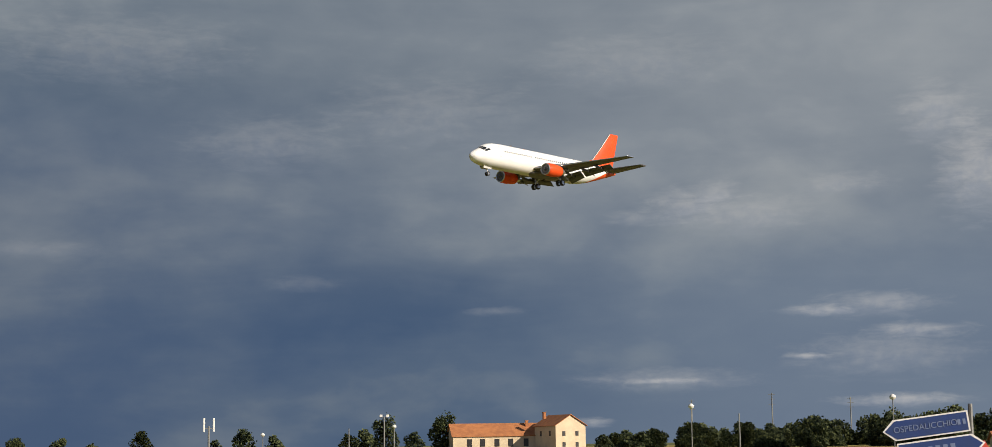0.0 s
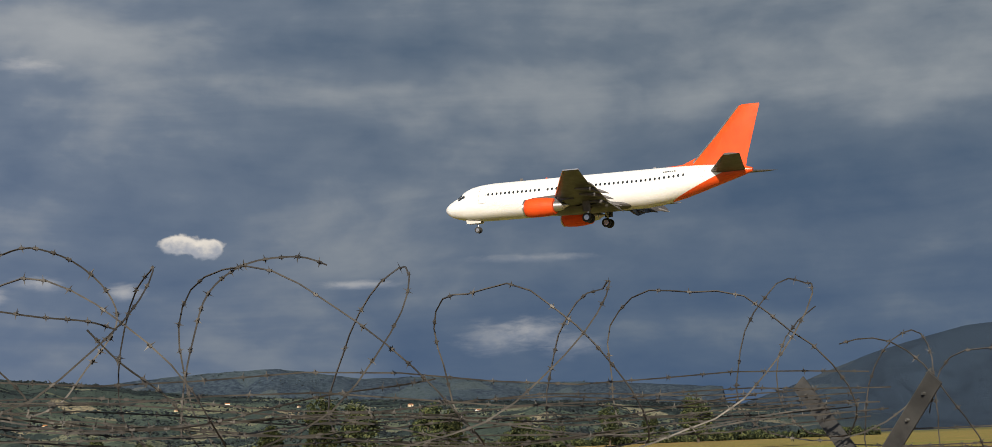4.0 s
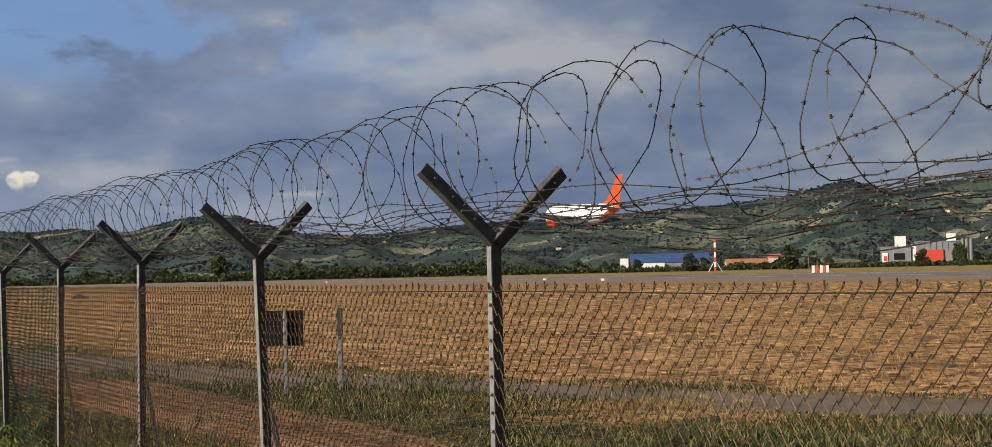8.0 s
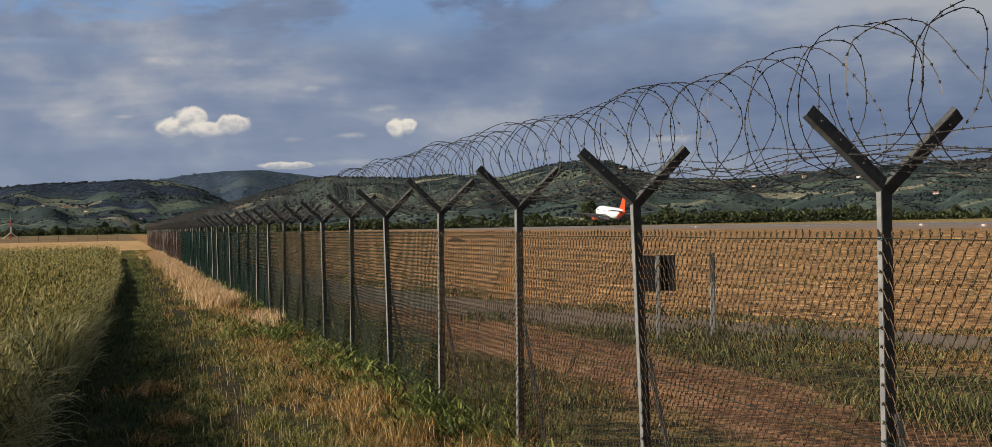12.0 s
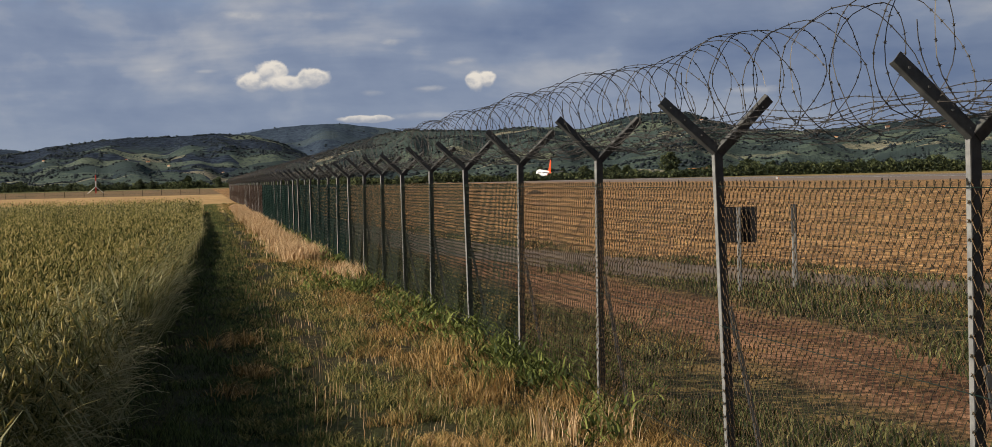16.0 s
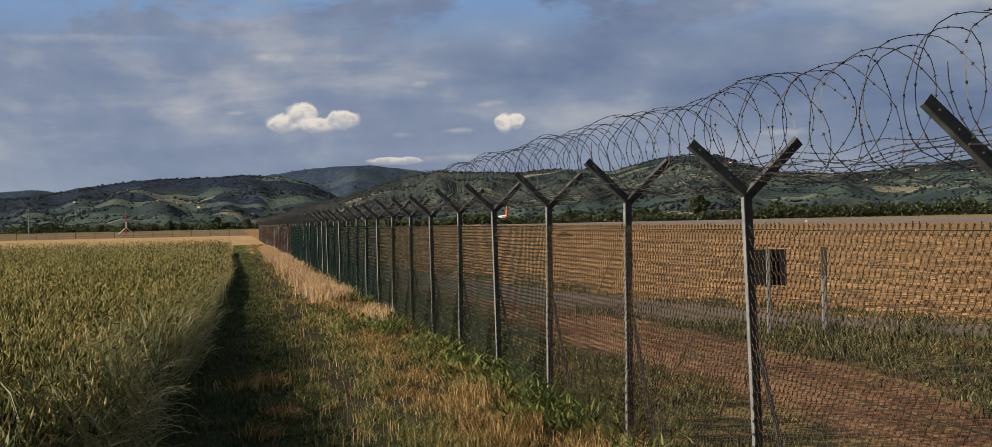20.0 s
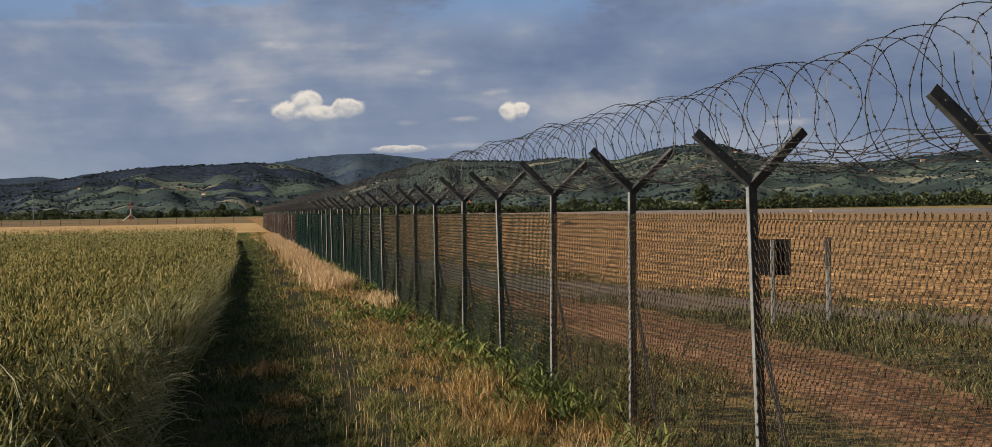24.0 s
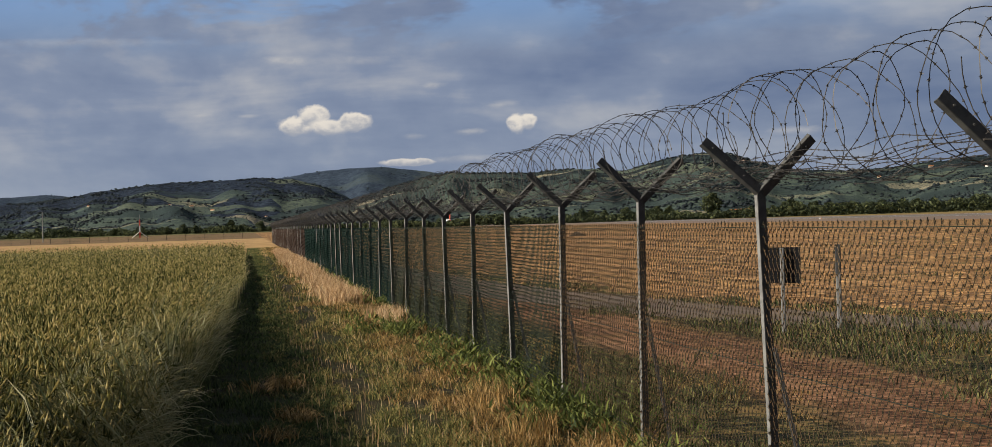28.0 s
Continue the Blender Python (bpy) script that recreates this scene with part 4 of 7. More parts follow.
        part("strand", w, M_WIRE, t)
    # slack diagonals below the mesh's rim
    for way, run in ((d, 1.6), (north, 1.3)):
        w = Build()
        barbed([p + way * (run * k / 12) + up * (1.52 - 0.55 * k / 12 - 0.05 * math.sin(math.pi * k / 12)) - way.cross(up) * (-0.03) for k in range(13)], 0.09, rng, w, barbs, 0.0026, 0.0155)
        part("strand", w, M_WIRE, t)
    part("barbing", barbs, M_WIRE, t)["kind"] = "stuff"


def perimeter():
    post = fence_post()
    posts = [(FENCE_X, FIRST_Y + SPAN * i) for i in range(66)]
    post.matrix_basis = pose(*posts[0], 0)
    rng = random.Random(5)
    copy_thing(post, pose(FENCE_X + 0.012, posts[1][1], 0, 0, -1.5, 0))
    for x, y in posts[2:]:
        copy_thing(post, pose(x + rng.uniform(-0.015, 0.015), y + rng.uniform(-0.03, 0.03), rng.uniform(-0.02, 0.015), rng.uniform(-0.8, 0.8), rng.uniform(-0.9, 0.9), rng.uniform(-2, 2)))
    corner_post()
    # chain link, one length between two posts
    link = chain_link(SPAN, MESH_TOP, wire=0.0023, mats=(M_GREEN_WIRE, M_GREEN_WIRE))
    dull = chain_link(SPAN, MESH_TOP, wire=0.0022, seed=3, mats=(M_DULL_WIRE, M_DULL_WIRE))
    rusty = link.copy()
    rusty.materials[0], rusty.materials[1] = M_RUST, M_RUST
    # one lean of strand dark, the other pale with sunlight in its colour
    brown = chain_link(SPAN, MESH_TOP, wire=0.0021, seed=2, mats=(M_OLIVE_WIRE, M_SUN_PAINTED_WIRE))
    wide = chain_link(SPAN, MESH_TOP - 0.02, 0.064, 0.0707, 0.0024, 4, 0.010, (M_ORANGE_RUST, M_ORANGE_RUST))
    line = Build()
    for z in (0.15, 0.85, MESH_TOP - 0.02):
        line.tube([(-0.008, 0, z), (-0.008, SPAN / 2, z - 0.006), (-0.008, SPAN, z)], 0.0022, 3)
    line = line.mesh("line_wire", M_GREEN_WIRE)
    cross = Build()
    for a, c in ((0, SPAN),):
        cross.tube([(0.02, a, MESH_TOP), (0.02, (a + c) / 2, MESH_TOP / 2 - 0.02), (0.02, c, 0.0)], 0.0025, 4)
    cross = cross.mesh("brace_wire", M_RUST)
    coils = []
    for k in range(4):
        w, bb = coil(SPAN, 20 + k)
        coils.append(([(name, one.mesh(name, M_WIRE)) for name, one in w], bb.mesh("barbing", M_WIRE)))
    spans = [((CORNER[0], CORNER[1]), (FENCE_X, FIRST_Y))] + list(zip(posts[:-1], posts[1:]))
    for i, ((x0, y0), (x1, y1)) in enumerate(spans):
        run = math.hypot(x1 - x0, y1 - y0)
        rz = math.degrees(math.atan2(-(x1 - x0), y1 - y0))
        m = pose(x0 - 0.03, y0, 0, 0, 0, rz) @ Matrix.Diagonal((1, run / SPAN, 1, 1))
        green = i < 27
        net = holder("chain_link_panel", m, label="weathered olive-brown chain link between two posts, one lean painted sunlit" if i < 4 else "dull green chain link between two posts" if i < 10 else "green plastic-coated chain link between two posts" if green else "rust-brown chain link between two posts", category="chain link fence", group="chain link of the perimeter fence")
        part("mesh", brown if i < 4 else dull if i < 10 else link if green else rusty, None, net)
        part("line_wire", line, None, net)
        if i > 1:
            part("brace_wire", cross, None, net)
        w, bb = coils[i % 4]
        if i == 0:
            first, points = coil(SPAN, 33, 0.27, 0.27, 1.2, 0.85, 0.0)
            w, bb = [(name, one.mesh(name, M_WIRE)) for name, one in first], points.mesh("barbing", M_WIRE)
        c = holder("barbed_wire_coil", pose(x0, y0, 2.155 if i else 2.09, 0 if i else 1.0, 0, rz) @ Matrix.Diagonal((1, run / SPAN, 1, 1)), label="coil of rusty barbed concertina wire above the fence", category="barbed wire", group="barbed wire of the perimeter fence")
        for name, one in w:
            part(name, one, None, c)
        part("barbing", bb, None, c)["kind"] = "stuff"
    # the stretch that turns away at the corner
    d = Vector((0.74, -0.67, 0)).normalized()
    rz = math.degrees(math.atan2(-d.x, d.y))
    for i in range(2):
        p = Vector((*CORNER, 0)) + d * (0.02 + SPAN * i)
        net = holder("chain_link_panel", pose(p.x, p.y, -0.02 * i, 0, 0, rz), label="rusty wide-meshed chain link beside the corner post", category="chain link fence", group="chain link of the perimeter fence")
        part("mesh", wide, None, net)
        part("line_wire", line, None, net)
        w, bb = coil(SPAN, 60 + i, 0.235, 0.32, 1.5, 0.6 if i == 0 else 0.0, 0.02, 0.11)
        c = holder("barbed_wire_coil", pose(p.x, p.y, 1.93 - 0.2 * i, -0.6, 0, rz), label="loose sagging coil of barbed wire above the fence", category="barbed wire", group="barbed wire of the perimeter fence")
        for name, one in w:
            part(name, one, M_WIRE, c)
        part("barbing", bb, M_WIRE, c)["kind"] = "stuff"
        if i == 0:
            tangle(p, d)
        q = p + d * SPAN
        copy_thing(post, pose(q.x, q.y, -0.25 - 0.1 * i, 0, 0, rz))



# ---- the aeroplane: y runs to its nose, z up from the cabin's middle line ----
M_SKIN = None
RINGS = [  # distance from the nose, half width, top, bottom
    (0, 0.06, -0.52, -0.68), (0.12, 0.3, -0.3, -0.92), (0.4, 0.6, -0.04, -1.22), (0.9, 0.92, 0.28, -1.52), (1.6, 1.22, 0.62, -1.75),
    (2.2, 1.42, 1.02, -1.89), (2.8, 1.57, 1.42, -2), (3.5, 1.7, 1.7, -2.09), (4.6, 1.82, 1.9, -2.16), (6.2, 1.88, 2, -2.18),
    (10, 1.88, 2, -2.18), (15, 1.88, 2, -2.18), (20, 1.88, 2, -2.18), (24, 1.88, 2, -2.16), (26, 1.84, 2, -1.92),
    (28, 1.7, 1.98, -1.48), (30, 1.42, 1.92, -0.9), (32, 1.06, 1.8, -0.28), (33.6, 0.74, 1.64, 0.2), (34.8, 0.42, 1.42, 0.58), (35.4, 0.2, 1.2, 0.78),
]
NOSE_Y = 17.5


def hull(s, turn):
    """A point on the skin: s from the nose, turn from the top round to the left in degrees; and the way out."""
    for a, b in zip(RINGS[:-1], RINGS[1:]):
        if s <= b[0]:
            k = (s - a[0]) / (b[0] - a[0])
            w, top, low = (a[i] + (b[i] - a[i]) * k for i in (1, 2, 3))
            break
    c, h = (top + low) / 2, (top - low) / 2
    t = radians(turn)
    return Vector((-w * math.sin(t), NOSE_Y - s, c + h * math.cos(t))), Vector((-math.sin(t), 0, math.cos(t)))


def skin_mats():
    """White cabin paint with shade painted on the belly; red sweeps up under the tail."""
    m, t = material("aircraft_white")
    p = t.place(True)
    x, y, z = t.parts(p)
    dirt = t.noise(t.scaled(p, 1, 0.15, 1), 1.4, 5, 0.6)
    panel = t.noise(p, 30, 2)
    white = t.mix(t.step(dirt, 0.4, 0.75), (0.84, 0.835, 0.82), (0.74, 0.73, 0.71))
    # belly darkened by height, its shade put into the paint
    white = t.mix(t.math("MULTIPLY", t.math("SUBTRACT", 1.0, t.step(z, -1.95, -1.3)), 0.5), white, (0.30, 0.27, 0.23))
    sweep = t.math("SUBTRACT", t.math("MULTIPLY", t.math("SUBTRACT", -8.8, y), 0.45), t.math("ADD", z, 1.95))
    red = t.mix(t.step(dirt, 0.35, 0.7), (0.78, 0.085, 0.012), (0.66, 0.07, 0.012))
    t.principled(t.mix(t.step(sweep, -0.03, 0.03), white, red), t.math("ADD", 0.28, t.math("MULTIPLY", dirt, 0.15)), 0, panel, 0.05, 0.01)
    red_m = plain("aircraft_red", (0.80, 0.085, 0.012), (0.68, 0.07, 0.012), 1.0, 0.55, 0, 0.05, 0.005, 20, spec=0.25)
    grey = plain("aircraft_grey", (0.105, 0.10, 0.10), (0.065, 0.062, 0.062), 1.2, 0.5, 0.1, 0.08, 0.01, 20)
    metal = plain("bare_metal", (0.62, 0.61, 0.59), (0.48, 0.47, 0.45), 3, 0.3, 0.9, 0.05, 0.005, 40)
    tyre = plain("tyre_rubber", (0.02, 0.02, 0.02), (0.035, 0.033, 0.03), 6, 0.85)
    glass = plain("cabin_glass", (0.02, 0.025, 0.03), (0.03, 0.035, 0.04), 3, 0.12)
    return m, red_m, grey, metal, tyre, glass


def foil(b, root, tip, thick=0.12):
    """A wing-like solid. root and tip: leading edge, trailing edge and thickness as points."""
    rings = []
    for le, te, th in (root, tip):
        le, te = Vector(le), Vector(te)
        chord = te - le
        up = Vector((0, 0, 1)) if abs(chord.x) < 9 else Vector((0, 0, 1))
        ring = []
        for s, u, l in ((0, 0, 0), (0.04, 0.32, -0.22), (0.15, 0.55, -0.36), (0.35, 0.65, -0.40), (0.65, 0.42, -0.22), (1, 0.02, -0.02)):
            ring.append((le + chord * s, u, l))
        top = [p + up * (u * th) for p, u, l in ring]
        low = [p + up * (l * th) for p, u, l in reversed(ring[1:-1])]
        rings.append([tuple(p) for p in top + [Vector(top[-1]) - up * 0.03] + low])
    return b.loft(rings)


def aeroplane():
    white, red, grey, metal, tyre, glass = skin_mats()
    p = holder("aeroplane", label="white twin-engined airliner with red tail and red engines, wheels down", category="aeroplane")
    n = 40
    rings = []
    for s, *_ in RINGS:
        rings.append([tuple(hull(s, 360 * j / n)[0]) for j in range(n)])
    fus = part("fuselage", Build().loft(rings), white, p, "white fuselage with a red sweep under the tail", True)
    # belly fairing
    b = Build()
    b.loft([[(w * math.cos(a), y, z0 + h * math.sin(a)) for a in [2 * math.pi * k / 20 for k in range(20)]] for y, w, z0, h in
            ((5.6, 0.4, -1.85, 0.2), (4.2, 1.4, -1.75, 0.42), (2, 1.95, -1.6, 0.62), (-2, 1.98, -1.6, 0.62), (-4.2, 1.5, -1.7, 0.45), (-5.8, 0.4, -1.8, 0.2))])
    part("belly_fairing", b, grey, p, "", True)
    # cabin windows, doors and cockpit panes
    pane = Build()
    pane.prism([(0.13 * math.cos(a), 0.18 * math.sin(a)) for a in [2 * math.pi * k / 8 for k in range(8)]], -0.012, 0.006)
    pane = pane.mesh("cabin_window", glass)
    for side in (-1, 1):
        s = 6.1
        while s < 28.6:
            if not (12.55 < s < 12.75 or 13.9 < s < 14.1):
                q, out = hull(s, side * 72)
                m = Matrix.Translation(q + out * 0.006) @ out.to_track_quat("Z", "Y").to_matrix().to_4x4()
                # turn the pane so that its long side stands up
                ob = part("cabin_window", pane, None, fus)
                zdir = out
                ydir = Vector((0, 0, 1)) - zdir * zdir.z
                ydir.normalize()
                xdir = ydir.cross(zdir)
                ob.matrix_basis = Matrix(((xdir.x, ydir.x, zdir.x, q.x), (xdir.y, ydir.y, zdir.y, q.y), (xdir.z, ydir.z, zdir.z, q.z), (0, 0, 0, 1)))
            s += 0.508
        for s0, wide, low, high in ((4.9, 0.86, 98, 46), (29.9, 0.76, 92, 42), (15.0, 0.5, 82, 55), (16.2, 0.5, 82, 55)):
            b = Build()
            rim = [(s0, low), (s0 + wide, low), (s0 + wide, high), (s0, high)]
            path = []
            for k in range(4):
                (sa, ta), (sb, tb) = rim[k], rim[(k + 1) % 4]
                for u in range(4):
                    q, out = hull(sa + (sb - sa) * u / 4, side * (ta + (tb - ta) * u / 4))
                    path.append(q + out * 0.002)
            b.tube(path, 0.016, 4, closed=True)
            part("door_seam", b, grey, fus)
        for s0, s1, t0, t1 in ((1.72, 2.3, 3, 26), (1.78, 2.45, 28, 52), (2.05, 2.95, 54, 68)):
            b = Build()
            quad = []
            for u in range(4):
                for w in range(4):
                    q, out = hull(s0 + (s1 - s0) * u / 3 + 0.16 * w / 3, side * (t0 + (t1 - t0) * w / 3))
                    quad.append(q + out * 0.012 + Vector((0, 0.006, 0)))
            b.add(quad, [(u * 4 + w, u * 4 + w + 1, (u + 1) * 4 + w + 1, (u + 1) * 4 + w) for u in range(3) for w in range(3)])
            part("cockpit_window", b, glass, fus)
        # registration behind the cabin, as plain bars
        b = Build()
        for k in range(6):
            q, out = hull(26.3 + 0.24 * k, side * 52)
            b.box(q + out * 0.01, (0.02, 0.17, 0.20))
        part("registration_bars", b, glass, fus, "row of dark letter-sized bars")
    # fin and dorsal fillet
    rings = []
    for z, le, te, th in ((1.35, -10.9, -17.2, 0.34), (2.2, -11.6, -17.35, 0.30), (5, -14.2, -18.1, 0.22), (7.8, -16.6, -18.85, 0.14), (7.95, -17.0, -18.8, 0.05)):
        ring = []
        for s, w in ((0, 0), (0.06, 0.5), (0.3, 1), (0.65, 0.7), (1, 0.06)):
            ring.append((w * th / 1, le + (te - le) * s, z))
        ring += [(-x, y, zz) for x, y, zz in reversed(ring[1:])]
        rings.append(ring)
    fin = part("fin", Build().loft(rings), red, p, "tall red swept fin", True)
    part("dorsal_fillet", Build().loft([[(0.16, -10.2, 1.85), (0, -10.2, 2.05), (-0.16, -10.2, 1.85)], [(0.14, -12.4, 1.8), (0, -12.4, 2.95), (-0.14, -12.4, 1.8)]]), red, fin)
    b = Build()
    b.loft([[(0.24, -7.6, 1.92), (0, -7.6, 1.98), (-0.24, -7.6, 1.92)], [(0.2, -10.4, 1.86), (0, -10.4, 2.12), (-0.2, -10.4, 1.86)]])
    part("fin_root", b, red, fin)
    edge = Build().tube([(0, -11.55, 2.22), (0, -14.18, 5.0), (0, -16.6, 7.8)], 0.10, 8)
    part("leading_edge", edge, metal, fin, "bare metal leading edge")
    for side in (-1, 1):
        b = foil(Build(), ((side * 0.55, -13.4, 0.95), (side * 0.55, -17.3, 0.95), 0.55), ((side * 6.35, -16.9, 1.75), (side * 6.35, -18.6, 1.75), 0.2))
        part("tailplane", b, grey, p, "grey tailplane", True)
        # wing in two panels
        b = foil(Build(), ((side * 1.5, 4.6, -1.25), (side * 1.5, -2.6, -1.25), 1.0), ((side * 5.0, 1.9, -0.85), (side * 5.0, -2.7, -0.85), 0.65))
        foil(b, ((side * 5.0, 1.9, -0.85), (side * 5.0, -2.7, -0.85), 0.65), ((side * 14.4, -3.2, 0.22), (side * 14.4, -4.8, 0.22), 0.2))
        wing = part("wing", b, grey, p, "grey swept wing", True)
        b = Build().tube([(side * 1.8, 4.45, -1.22), (side * 5, 1.95, -0.83), (side * 14.4, -3.15, 0.23)], [0.11, 0.09, 0.05], 6)
        part("leading_edge", b, metal, wing, "bare metal slat")
        b = Build().box((side * 14.42, -4.0, 0.24), (0.12, 1.7, 0.10), Matrix.Rotation(radians(side * -6), 3, "Y"))
        part("wing_tip", b, metal, wing, "pale wing tip")
        for x0, x1, y0, y1, z0, z1, c0, c1 in ((1.95, 4.9, -2.7, -2.75, -1.38, -1.0, 1.9, 1.5), (5.2, 10.2, -2.85, -3.95, -0.98, -0.42, 1.4, 1.0)):
            for k, (dy, dz, cc, dip) in enumerate(((-0.05, -0.12, 0.55, 22), (-0.62, -0.42, 0.6, 38))):
                b = Build()
                for_ = []
                for x, y, z, c in ((x0, y0, z0, c0), (x1, y1, z1, c1)):
                    le = Vector((side * x, y + dy * c / 1.4, z + dz * c / 1.4))
                    for_.append((le, le + Vector((0, -math.cos(radians(dip)) * cc * c, -math.sin(radians(dip)) * cc * c)), 0.16 * c))
                foil(b, *for_)
                part("flap", b, grey, wing, "lowered wing flap")
        for x, y, z in ((3.3, -2.6, -1.5), (6.3, -2.9, -1.12), (8.6, -3.4, -0.85)):
            b = Build()
            b.loft([[(side * x + r * math.cos(a), y + yy, z + zz + r * 1.2 * math.sin(a)) for a in [2 * math.pi * k / 8 for k in range(8)]] for yy, r, zz in
                    ((1.6, 0.05, 0.12), (0.9, 0.17, 0.05), (-0.3, 0.2, -0.1), (-1.6, 0.12, -0.5), (-2.2, 0.03, -0.7))])
            part("flap_fairing", b, grey, wing, "", True)
        # engine
        ex, ez, ey = side * 4.83, -1.85, 5.35
        b = Build().lathe([(0.0, 0.80), (-0.10, 0.93), (-0.5, 1.02), (-1.4, 1.05), (-2.4, 0.99), (-3.3, 0.84), (-3.32, 0.74)], "y", (ex, ey, ez), 28)
        eng = part("engine", b, red, p, "red engine cowling", True)
        part("inlet_lip", Build().tube([(ex + 0.88 * math.cos(a), ey + 0.02, ez + 0.88 * math.sin(a)) for a in [2 * math.pi * k / 28 for k in range(28)]], 0.1, 8, closed=True), metal, eng, "polished inlet lip", True)
        part("fan", Build().lathe([(0.025, 0.78), (0.03, 0.3), (0.10, 0.24), (0.32, 0.02)], "y", (ex, ey, ez), 20), grey, eng, "dark fan and spinner", True)
        part("exhaust", Build().lathe([(-3.2, 0.62), (-4.2, 0.46), (-4.22, 0.34), (-4.9, 0.06)], "y", (ex, ey, ez), 20), metal, eng, "bare metal exhaust cone", True)
        b = Build().loft([[(ex + 0.14, ey - 0.7, ez + 0.85), (ex - 0.14, ey - 0.7, ez + 0.85), (ex - 0.14, ey - 0.7, ez + 1.06), (ex + 0.14, ey - 0.7, ez + 1.06)],
                          [(ex + 0.2, ey - 3.4, ez + 0.5), (ex - 0.2, ey - 3.4, ez + 0.5), (ex - 0.2, ey - 3.4, ez + 1.2), (ex + 0.2, ey - 3.4, ez + 1.2)],
                          [(ex + 0.1, ey - 5.4, ez + 0.6), (ex - 0.1, ey - 5.4, ez + 0.6), (ex - 0.1, ey - 5.4, ez + 0.95), (ex + 0.1, ey - 5.4, ez + 0.95)]])
        part("pylon", b, grey, eng)
    # landing gear
    def wheel(x, y, z, r, w, parent):
        b = Build().lathe([(-w / 2, r * 0.55), (-w / 2, r * 0.86), (-w * 0.36, r * 0.97), (0, r), (w * 0.36, r * 0.97), (w / 2, r * 0.86), (w / 2, r * 0.55)], "x", (x, y, z), 24)
        ob = part("wheel", b, tyre, parent, "black tyre", True)
        part("rim", Build().lathe([(-w * 0.52, 0.03), (-w * 0.50, r * 0.56), (w * 0.50, r * 0.56), (w * 0.52, 0.03)], "x", (x, y, z), 20), metal, ob, "pale metal rim", True)

    nose = part("nose_gear", Build().tube([(0, 13.5, -1.7), (0, 13.55, -3.1)], 0.07, 8).tube([(0, 13.5, -2.7), (0, 14.3, -1.75)], 0.045, 6).tube([(-0.24, 13.55, -3.1), (0.24, 13.55, -3.1)], 0.045, 6), metal, p, "metal nose wheel leg", True)
    for x in (-0.2, 0.2):
        wheel(x, 13.55, -3.1, 0.36, 0.19, nose)
    for x in (-0.4, 0.4):
        part("gear_door", Build().box((x, 13.95, -2.15), (0.03, 1.75, 0.42), Matrix.Rotation(radians(8 if x > 0 else -8), 3, "Y")), white, nose, "white nose wheel door")
    for side in (-1, 1):
        leg = part("main_gear", Build().tube([(side * 2.75, -0.7, -1.2), (side * 2.62, -0.75, -3.1)], 0.12, 8).tube([(side * 1.5, -0.7, -1.6), (side * 2.6, -0.75, -2.5)], 0.07, 6).tube([(side * 2.2, -0.75, -3.08), (side * 3.05, -0.75, -3.08)], 0.08, 6), metal, p, "main wheel leg", True)
        for dx in (-0.42, 0.42):
            wheel(side * 2.62 + dx, -0.75, -3.08, 0.52, 0.36, leg)
        part("gear_door", Build().box((side * 3.02, -0.7, -1.75), (0.05, 0.9, 1.3), Matrix.Rotation(radians(side * 5), 3, "Y")), grey, leg)
    part("beacon", Build().lathe([(0, 0.12), (0.1, 0.1), (0.16, 0.02)], "z", (0, 5.2, 2.0), 10), red, p, "small red beacon")
    part("antenna", Build().box((0, 8.2, 2.12), (0.03, 0.4, 0.34)), grey, p)
    part("antenna", Build().box((0, 0.2, -2.25), (0.03, 0.4, 0.34)), grey, p)
    part("tail_light", Build().box((0, -7.3, 2.05), (0.2, 0.35, 0.22), None, 0.05), metal, p, "small pale blade aerial")
    return p


PLANE = aeroplane()


def motions():
    """The landing: along the runway's line, down to the ground, then slowing on its wheels."""
    turn = 0.5
    d = Vector((math.sin(radians(turn)), math.cos(radians(turn))))
    n = Vector((d.y, -d.x))
    rows = []
    for t, s, z, pitch in LANDING:
        q = n * 170.5 + d * (s + 18.0)
        crab = 5.0 * max(0.0, min(1.0, (9.0 - t) / 4.5)) * (0.5 + 0.5 * min(1.0, t))
        rows.append((t, pose(q.x, q.y, z, pitch, 0, -turn - crab)))
    PLANE.scale = (1.03, 1.02, 1.0)
    walk(PLANE, rows)


LANDING = [  # seconds, way of the tail along the runway, height of the cabin's middle, pitch
    (0, -229.8, 47.3, 1.2), (1, -163.0, 42.7, 1.2), (2, -96.5, 37.8, 1.2), (2.5, -63.3, 35.4, 1.2), (3.5, 3.2, 30.7, 1.2), (4.5, 69.7, 26.3, 1.2),
    (5, 103.7, 24.2, 1.2), (5.5, 137.7, 22.2, 1.2), (6.4, 197.8, 19.1, 1.4), (7, 238, 17.2, 1.6), (8, 305, 14.2, 1.8), (9, 370, 11.2, 2.0),
    (10, 435, 8.6, 2.4), (11, 503, 6.6, 2.8), (12, 572, 5.3, 3.2), (13.5, 676, 4.2, 3.6), (15.0, 783, 3.8, 3.4), (16, 853, 3.63, 2.4), (17.5, 948, 3.6, 0.3),
    (19.5, 1073, 3.6, 0), (21.5, 1182, 3.6, 0), (23.5, 1289, 3.6, 0), (26, 1423, 3.6, 0), (28, 1522, 3.6, 0),
]

# ---- trees ----


